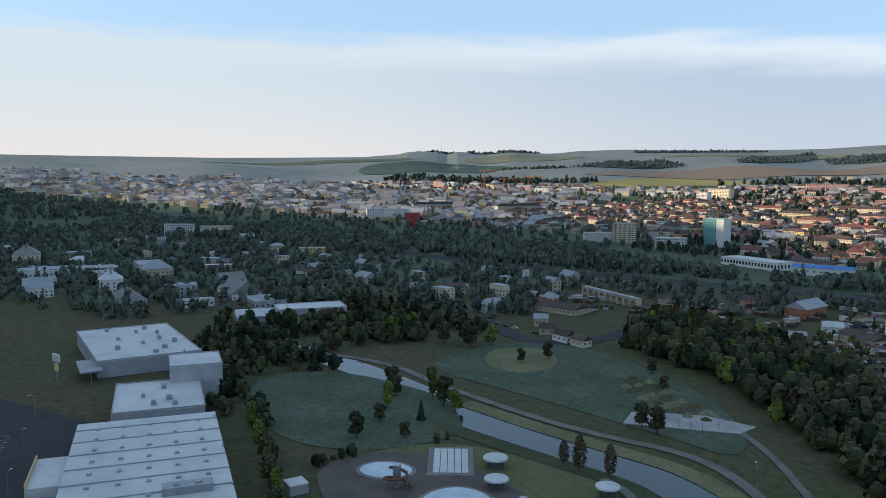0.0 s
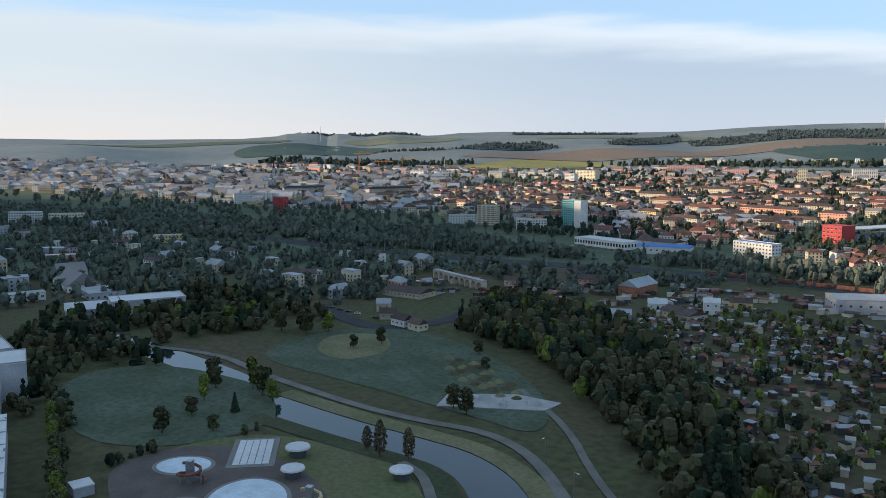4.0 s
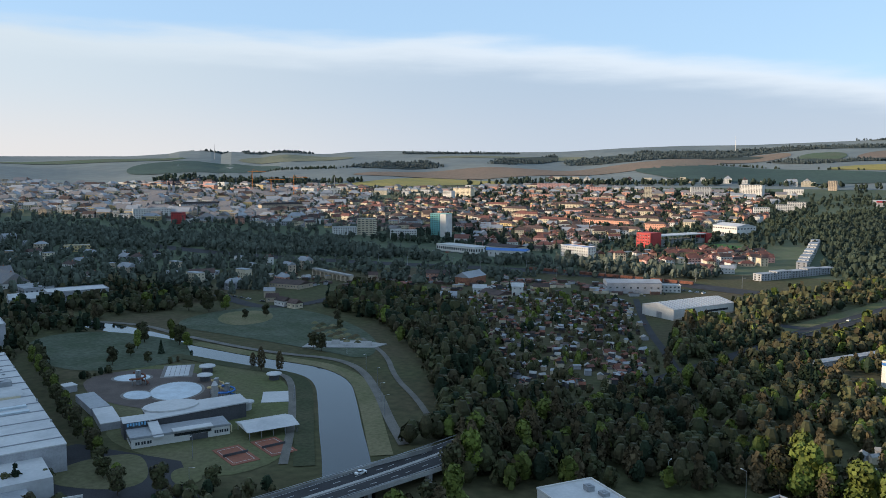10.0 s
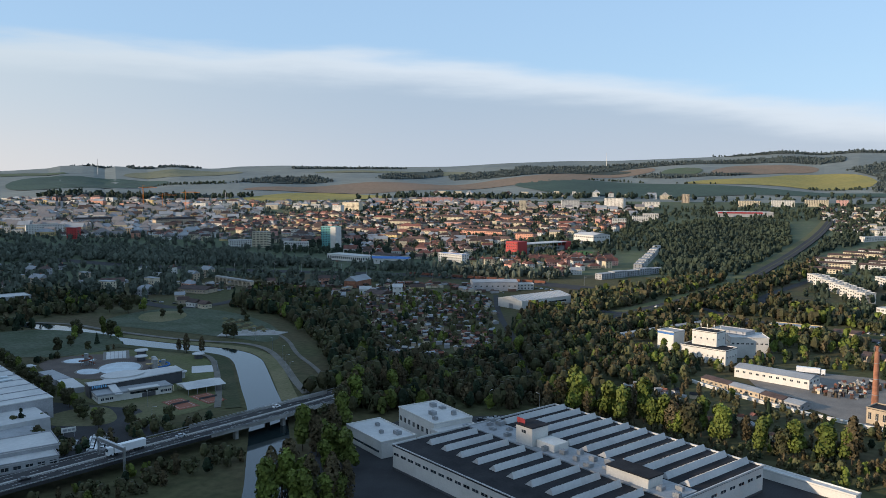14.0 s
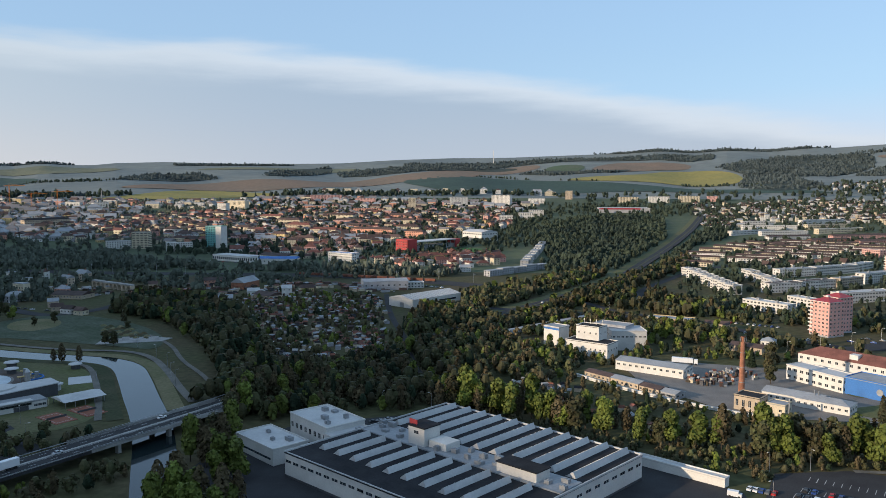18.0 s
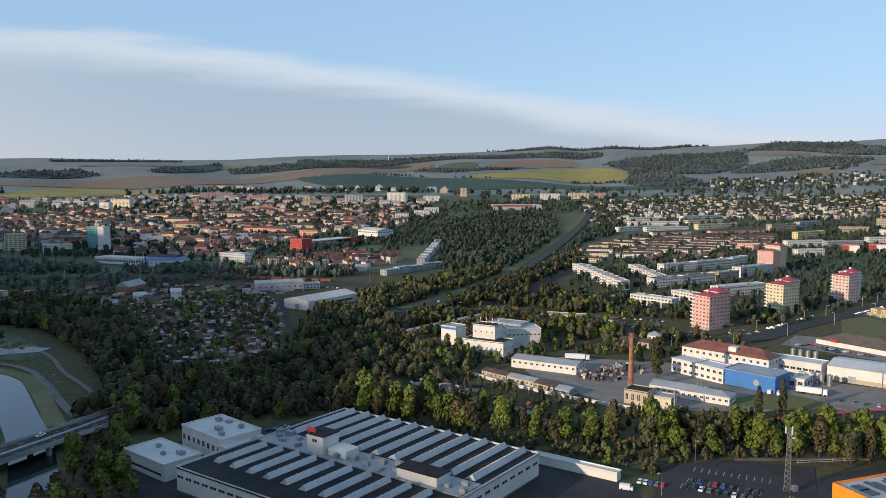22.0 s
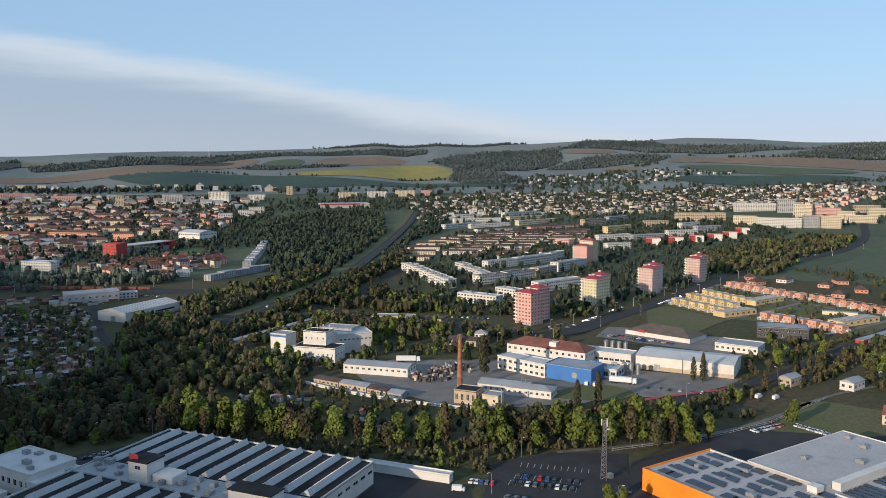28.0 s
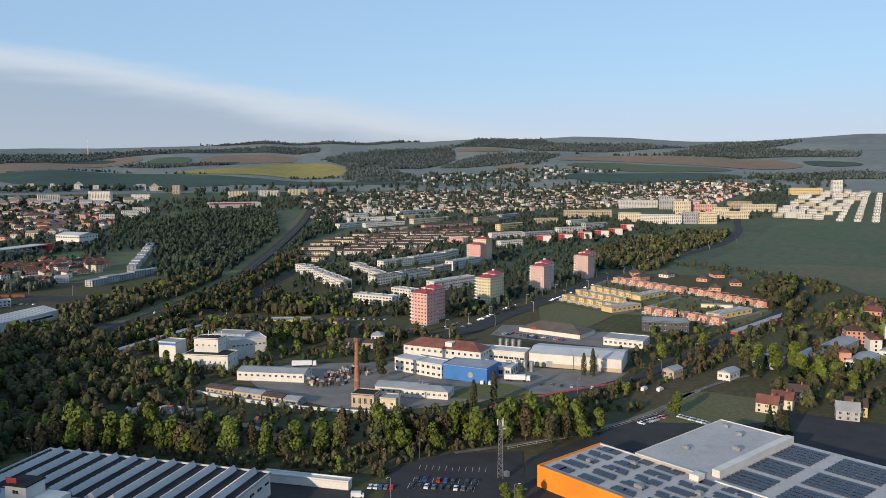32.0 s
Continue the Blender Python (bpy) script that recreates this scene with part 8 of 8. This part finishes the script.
count += scatter("roadside_screen", [(-200, 374), (-178, 380), (-166, 420), (-152, 462), (-168, 462), (-188, 420)], 5.5, (4, 3, 1, .4, 1.4, .3), .8, 1.1, "trees on the far side of the dual carriageway")
count += scatter("roadside_screen", [(-120, 575), (-98, 590), (-66, 690), (-24, 780), (-60, 790), (-108, 690), (-135, 622)], 6, (4, 3, 1, .4, 1.4, .3), .6, .95, "trees between the railway and the carriageway")
count += scatter("junction_scrub", [(-60, 600), (-20, 590), (20, 600), (70, 610), (120, 600), (60, 650), (40, 680), (-30, 690)], 6.5, (3, 3, 1, 2, 2.5, .3), .45, .9, "scrub and trees by the junction")
count += scatter("junction_scrub", [(-60, 720), (-20, 730), (20, 800), (70, 780), (95, 700), (140, 680), (90, 820), (80, 900), (110, 990), (160, 1080), (120, 1080), (60, 960), (0, 850)], 8, (4, 3, 2, 1.5, 1.5, .6), .6, 1.1, "wood between road and estate")
count += scatter("estate_hedges", [(110, 680), (240, 640), (300, 700), (200, 760), (130, 760)], 9, (4, 3, 2, 1, 1, 1.5), .4, .85, "hedges and conifers below the flats")
count += scatter("yard_trees", [(270, 440), (330, 470), (400, 540), (440, 560), (420, 600), (340, 530), (280, 480)], 11, (4, 3, 1, 2, 1.5, .5), .4, .8, "trees among sheds and garages")
count += scatter("pool_hedge", [(-396, 388), (-388, 440), (-372, 446), (-378, 420), (-386, 390)], 4.5, (4, 3, 2, 1, .5, .5), .25, .45, "clipped hedge round the pool")
count += scatter("pool_hedge", [(-330, 352), (-310, 340), (-304, 346), (-326, 360), (-372, 388), (-376, 382)], 4.5, (4, 3, 2, 1, .5, .5), .3, .5, "hedge beside the changing sheds")
count += scatter("mall_trees", [(-300, 296), (-262, 278), (-240, 262), (-250, 252), (-270, 266), (-312, 284)], 5.5, (4, 3, 2, 1, 1, 1), .45, .75, "young trees below the mall", avoid=False)
count += scatter("road_bank", [(-222, 215), (-208, 240), (-190, 275), (-168, 305), (-158, 296), (-180, 255), (-196, 215)], 6, (4, 3, 1, .6, 2.5, .3), .35, .7, "bushes on the bank of the raised road")
count += scatter("road_bank", [(-250, 255), (-228, 290), (-205, 318), (-214, 322), (-240, 300), (-258, 268)], 6, (4, 3, 1, .6, 2.5, .3), .35, .7, "bushes on the far bank of the raised road", avoid=False)
# dark forests on the hills
for poly in ([(587, 3602), (929, 3931), (1355, 3986), (1180, 3432), (942, 3173), (630, 3055), (660, 3350)], [(640, 3280), (772, 3270), (830, 2799), (638, 2706), (560, 2900)], [(1326, 3900), (1562, 4156), (1873, 4014), (1833, 3790), (2065, 3402), (2415, 3313), (1950, 3240), (1720, 3400), (1560, 3720)], [(2030, 3090), (2415, 3313), (2620, 3088), (2643, 2771), (2630, 2558), (2500, 2450), (2520, 2786), (2400, 2930)],
             [(-812, 3682), (-883, 4014), (-546, 4124), (-297, 4189), (-85, 4219), (387, 4162), (665, 4076), (614, 3800), (182, 4026), (-283, 3980), (-562, 3790)], [(-275, 3529), (-144, 3597), (18, 3430), (258, 3580), (177, 3425), (-70, 3359)], [(55, 4439), (412, 4421), (715, 4382), (1264, 4256), (991, 4194), (402, 4321)], [(-1169, 3737), (-756, 3903), (-296, 3895), (-278, 3700), (-560, 3740), (-800, 3560), (-1072, 3516)],
             [(-1730, 2734), (-1829, 3211), (-1670, 3342), (-1485, 3132), (-1597, 2894)], [(-1358, 3265), (-1409, 3675), (-1268, 3958), (-1154, 3690), (-1263, 3292)], [(-3180, 3280), (-3086, 3312), (-2925, 3435), (-2823, 3338)], [(-2846, 3463), (-2709, 3549), (-2562, 3691), (-2493, 3642), (-2704, 3334)], [(-2000, 3700), (-1500, 4000), (-1480, 4080), (-2050, 3800)], [(-1900, 1960), (-1500, 2300), (-1480, 2380), (-1950, 2080)], [(1010, 3180), (1200, 3420), (1480, 3480), (1640, 3300), (1470, 3080), (1210, 3060)], [(1560, 3560), (1850, 3700), (2250, 3420), (2000, 3260), (1740, 3400)], [(1960, 2450), (2200, 2250), (2240, 2000), (2120, 1960), (2020, 2200)], [(2350, 3350), (2640, 3100), (2900, 3150), (2700, 3500)]):
    # dark sheet under the trees: shade painted in so the forest reads solid
    sheet("forest_grove", poly, "forest_shade_floor", 2.2, "dark hill forest floor with tree shade in its colour", "forest floor", step=90, clear=False)
    count += scatter("hill_forest", poly, 14.5, (4, 4, 4, .2, .4, .2), .8, 1.4, "dark forest on the far hills", sink=3, leaf="leaf_hill_haze", rag=.12)
for poly in ([(-700, 3270), (-340, 3340), (80, 3140), (80, 3160), (-340, 3365), (-700, 3300)], [(380, 3050), (540, 2970), (700, 2830), (720, 2850), (560, 3000), (390, 3080)], [(1000, 2750), (1250, 2900), (1460, 3040), (1440, 3070), (1230, 2940), (980, 2790)], [(1500, 2450), (1850, 2280), (2000, 2100), (2030, 2120), (1880, 2320), (1520, 2490)], [(-1000, 2500), (-500, 2680), (-430, 2720), (-440, 2760), (-520, 2720), (-1020, 2540)], [(-2100, 2620), (-1740, 2700), (-1740, 2740), (-2100, 2680)], [(1700, 3280), (1945, 3075), (2410, 2890), (2430, 2910), (1960, 3100), (1720, 3300)]):
    count += scatter("hedgerow", poly, 13, (4, 4, 3, .4, .6, .3), .6, 1.2, "hedge and trees between the fields", sink=1, leaf="leaf_far", rag=.2)
count += scatter("suburb_trees", [(260, 1620), (700, 1620), (1050, 1760), (1750, 1950), (1700, 2350), (700, 2450), (300, 2300)], 23, (4, 4, 2, 1, .6, 1.5), .6, 1.15, "dark trees between the suburban houses", leaf="leaf_far", avoid=False)
count += scatter("estate_green", [(240, 1060), (400, 1130), (600, 1200), (860, 1360), (1000, 1500), (860, 1600), (560, 1500), (300, 1480), (200, 1300)], 17, (4, 4, 3, .6, .6, 1.5), .45, .85, "dark trees between the estate blocks", leaf="leaf_far")
count += scatter("town_edge_trees", [(1000, 1420), (1130, 1380), (1340, 1520), (1760, 1960), (1700, 2000), (1300, 1700), (1050, 1560)], 20, (4, 4, 2, 1, .6, 1), .5, 1.0, "trees among the blocks by the street", leaf="leaf_far")
count += scatter("shop_trees", [(-60, 1950), (60, 2050), (200, 1950), (300, 2050), (340, 2300), (200, 2340), (-100, 2350)], 24, (4, 4, 2, 1, .6, 1), .7, 1.2, "trees round the shopping hall", leaf="leaf_far")
count += scatter("field_edge", [(620, 905), (660, 880), (700, 725), (640, 620), (600, 640), (610, 760)], 13, (4, 3, 1, 1.5, 1.5, .4), .35, .8, "bushes and trees along the field edge")
count += scatter("farm_trees", [(700, 2600), (1500, 2580), (1650, 2800), (900, 2960)], 24, (4, 4, 2, 1, .6, 1), .8, 1.4, "trees round the scattered houses", leaf="leaf_far")
count += scatter("west_trees", [(-1500, 380), (-700, 470), (-640, 640), (-1500, 640)], 13, (4, 4, 3, .6, .6, 2), .7, 1.2, "trees beyond the wide store", leaf="leaf_haze")
count += scatter("west_trees", [(-2600, 560), (-1500, 640), (-1500, 900), (-1600, 1040), (-2600, 860)], 19, (4, 4, 3, .6, .6, 2), .8, 1.4, "trees in the western valley", leaf="leaf_haze")
count += scatter("brown_bushes", [(200, 380), (300, 408), (420, 490), (520, 560), (500, 580), (400, 520), (300, 450), (230, 420)], 7, (1.5, 1, .3, 1, 5, .2), .2, .5, "brown and green bushes along the lower road")
count += scatter("brown_bushes", [(130, 345), (190, 350), (260, 392), (230, 402), (160, 385), (110, 372)], 6, (1.5, 1, .3, 1.2, 5, .2), .2, .5, "overgrown brown bushes behind the fence")
count += scatter("works_bushes", [(-40, 500), (-10, 480), (30, 500), (60, 525), (130, 520), (180, 510), (190, 545), (120, 555), (50, 575), (-20, 570)], 8, (3, 2, .6, 2.5, 3, .3), .35, .8, "trees and bushes round the works blocks")
# ---- the town: houses past counting ----
def house_pieces(w, d, h, rise, style, wall, roof):
    out = [(box_v(-w / 2, -d / 2, -6, w / 2, d / 2, h), BOX_F, wall)]
    if style == "flat":
        out.append((box_v(-w / 2 - .2, -d / 2 - .2, h, w / 2 + .2, d / 2 + .2, h + .5), BOX_F, roof))
    else:
        v = gable_v if style == "gable" else hip_v
        out.append((v(-w / 2 - .4, -d / 2 - .4, w / 2 + .4, d / 2 + .4, h, h + rise), GABLE_F, roof))
        out.append((box_v(w * .2, -.5, h, w * .2 + .9, .5, h + rise + 1), BOX_F, "brick"))
    q = np.array([(0, 1, 2), (0, 2, 3)])
    for r in range(max(1, int(h / 3))):
        z0, z1 = 1 + r * 3, 2.5 + r * 3
        n = max(2, int(w / 3.4))
        V = [((k + .5) / n * w - w / 2 + a, -d / 2 - .06, z) for k in range(n) for a, z in ((-.65, z0), (.65, z0), (.65, z1), (-.65, z1))]
        out.append((np.array(V), np.concatenate([q + 4 * k for k in range(n)]), "glass"))
        n = max(1, int(d / 4))
        for sx in (-1, 1):
            V = [(sx * (w / 2 + .06), (k + .5) / n * d - d / 2 + a, z) for k in range(n) for a, z in ((-.65, z0), (.65, z0), (.65, z1), (-.65, z1))]
            out.append((np.array(V), np.concatenate([q + 4 * k for k in range(n)]), "glass"))
    return out


TOWN_MATS = ["white_wall", "cream_wall", "yellow_wall", "pink_wall", "salmon_wall", "grey_wall", "beige_wall", "red_roof", "brown_roof", "dark_roof", "grey_roof", "white_roof", "glass", "brick", "slate_roof"]


def streets(name, poly, spacing, walls, roofs, size, label, flat=0.1, seed=1, turn=0):
    """Houses in loose rows over an area."""
    r = np.random.default_rng(seed)
    xs, ys = [p[0] for p in poly], [p[1] for p in poly]
    hp = Heap(TOWN_MATS)
    c, s = math.cos(radians(turn)), math.sin(radians(turn))
    cx, cy = (min(xs) + max(xs)) / 2, (min(ys) + max(ys)) / 2
    R = max(max(xs) - min(xs), max(ys) - min(ys)) * .75
    n = int(R / spacing)
    I, J = np.meshgrid(np.arange(-n, n), np.arange(-n, n), indexing="ij")
    U, W = (I + r.uniform(-.2, .2, I.shape)).ravel() * spacing, (J + r.uniform(-.15, .15, I.shape)).ravel() * spacing * .8
    X, Y = cx + U * c - W * s, cy + U * s + W * c
    ok = inside(poly, X, Y) & (r.random(len(X)) > .14)
    X, Y = X[ok], Y[ok]
    ok = np.ones(len(X), bool)
    for o in NEAR_OPEN:
        ok &= ~inside(o, X, Y)
    X, Y = X[ok], Y[ok]
    Z = heights(X, Y)
    for x, y, z in zip(X, Y, Z):
        k = r.uniform(*size)
        w, d, h = k * r.uniform(.9, 1.7), k * r.uniform(.75, .95), r.choice((3.2, 5.8, 5.8, 8.6, 8.6)) * (.8 + k / 40)
        style = "flat" if r.random() < flat else ("gable" if r.random() < .55 else "hip")
        rot = radians(turn + r.choice((0, 90)) + r.uniform(-7, 7))
        cr, sr = math.cos(rot), math.sin(rot)
        for V, F, m in house_pieces(w, d, h, d * .38, style, walls[r.integers(len(walls))], roofs[r.integers(len(roofs))] if style != "flat" else "grey_roof"):
            hp.add(np.stack([V[:, 0] * cr - V[:, 1] * sr + x, V[:, 0] * sr + V[:, 1] * cr + y, V[:, 2] + z], 1), F, m)
    placed = len(X)
    if hp.n:
        tagged(new(name, hp.mesh(name)), label, "houses", kind="stuff")
    return placed


NEAR_OPEN = OPEN
warm = ["white_wall", "cream_wall", "salmon_wall", "cream_wall", "yellow_wall", "white_wall", "pink_wall", "beige_wall"]
cool = ["grey_wall", "white_wall", "beige_wall", "grey_wall", "cream_wall", "white_wall", "beige_wall"]
streets("town_houses", [(-520, 1120), (-330, 1130), (-330, 1400), (-480, 1480), (-620, 1400), (-560, 1280)], 23, warm, ["red_roof", "brown_roof", "grey_roof", "brown_roof"], (10, 16), "town houses with red and brown roofs", seed=2, turn=20)
streets("town_houses", [(-1000, 1230), (-640, 1260), (-560, 1400), (-380, 1540), (-200, 1540), (-130, 1700), (-200, 2050), (-800, 2000), (-1050, 1700)], 31, warm, ["red_roof", "brown_roof", "brown_roof", "slate_roof", "brown_roof"], (10, 16), "town houses with red and brown roofs among trees", seed=3, turn=-15)
streets("old_town_houses", [(-1900, 1050), (-1150, 1190), (-820, 1250), (-1000, 1500), (-1100, 1900), (-1700, 1700), (-2200, 1300)], 33, cool + ["yellow_wall"], ["slate_roof", "grey_roof", "brown_roof", "slate_roof"], (13, 24), "old town houses under dark roofs", flat=.2, seed=4, turn=25)
streets("far_town_houses", [(-1900, 1700), (-1100, 1950), (-820, 2050), (-150, 2080), (-100, 2350), (-800, 2480), (-1100, 2200), (-1900, 1950)], 38, warm, ["brown_roof", "slate_roof", "grey_roof"], (12, 22), "distant town houses", flat=.3, seed=5, turn=10)
streets("suburb_houses", [(260, 1640), (480, 1860), (700, 1760), (1050, 1800), (1750, 1990), (1700, 2350), (700, 2450), (300, 2300)], 32, ["white_wall", "cream_wall", "white_wall", "beige_wall", "grey_wall"], ["dark_roof", "brown_roof", "dark_roof", "grey_roof", "brown_roof"], (7, 11), "suburban houses with dark roofs", flat=.1, seed=6, turn=8)
streets("suburb_houses", [(1200, 1640), (1800, 2100), (1700, 2250), (1000, 1900), (1000, 1800)], 38, ["cream_wall", "pink_wall", "white_wall", "beige_wall"], ["brown_roof", "grey_roof", "red_roof"], (10, 16), "suburban houses beyond the street", flat=.4, seed=7, turn=40)
streets("hill_farms", [(700, 2620), (1500, 2600), (1650, 2800), (900, 2950)], 62, ["white_wall", "cream_wall", "white_wall"], ["brown_roof", "dark_roof", "slate_roof"], (7, 13), "scattered houses below the hills", flat=.15, seed=8, turn=8)
streets("village_houses", [(-900, 2650), (-300, 2720), (0, 2680), (0, 2760), (-300, 2800), (-900, 2730)], 60, ["white_wall", "cream_wall"], ["grey_roof", "brown_roof"], (14, 30), "scattered buildings at the edge of town", flat=.6, seed=9, turn=8)
streets("valley_houses", [(-1300, 700), (-560, 650), (-470, 660), (-430, 720), (-560, 850), (-1300, 850)], 58, cool + ["salmon_wall"], ["brown_roof", "grey_roof", "dark_roof"], (7, 13), "scattered houses and sheds in the valley", flat=.4, seed=10, turn=-12)
streets("garden_suburb", [(420, 270), (560, 330), (640, 560), (560, 560), (470, 470), (400, 420), (420, 330)], 30, ["white_wall", "cream_wall", "salmon_wall"], ["red_roof", "brown_roof"], (9, 12), "family houses in gardens", seed=12, turn=-35)
streets("street_houses", [(-330, 1080), (-180, 1040), (-100, 1060), (-120, 1250), (-180, 1220), (-240, 1150)], 21, warm, ["red_roof", "brown_roof"], (9, 13), "small houses with red roofs below the stadium", seed=13, turn=30)
streets("old_town_houses", [(-2700, 880), (-1900, 1050), (-2200, 1300), (-1700, 1700), (-2400, 1700), (-3000, 1150)], 44, cool, ["slate_roof", "grey_roof", "brown_roof", "slate_roof"], (13, 24), "old town houses towards the west", flat=.25, seed=14, turn=35)
streets("western_sheds", [(-1500, 400), (-720, 480), (-650, 620), (-1500, 640)], 60, cool, ["grey_roof", "white_roof", "slate_roof"], (14, 30), "low sheds and stores beyond the mall", flat=.6, seed=15, turn=-20)
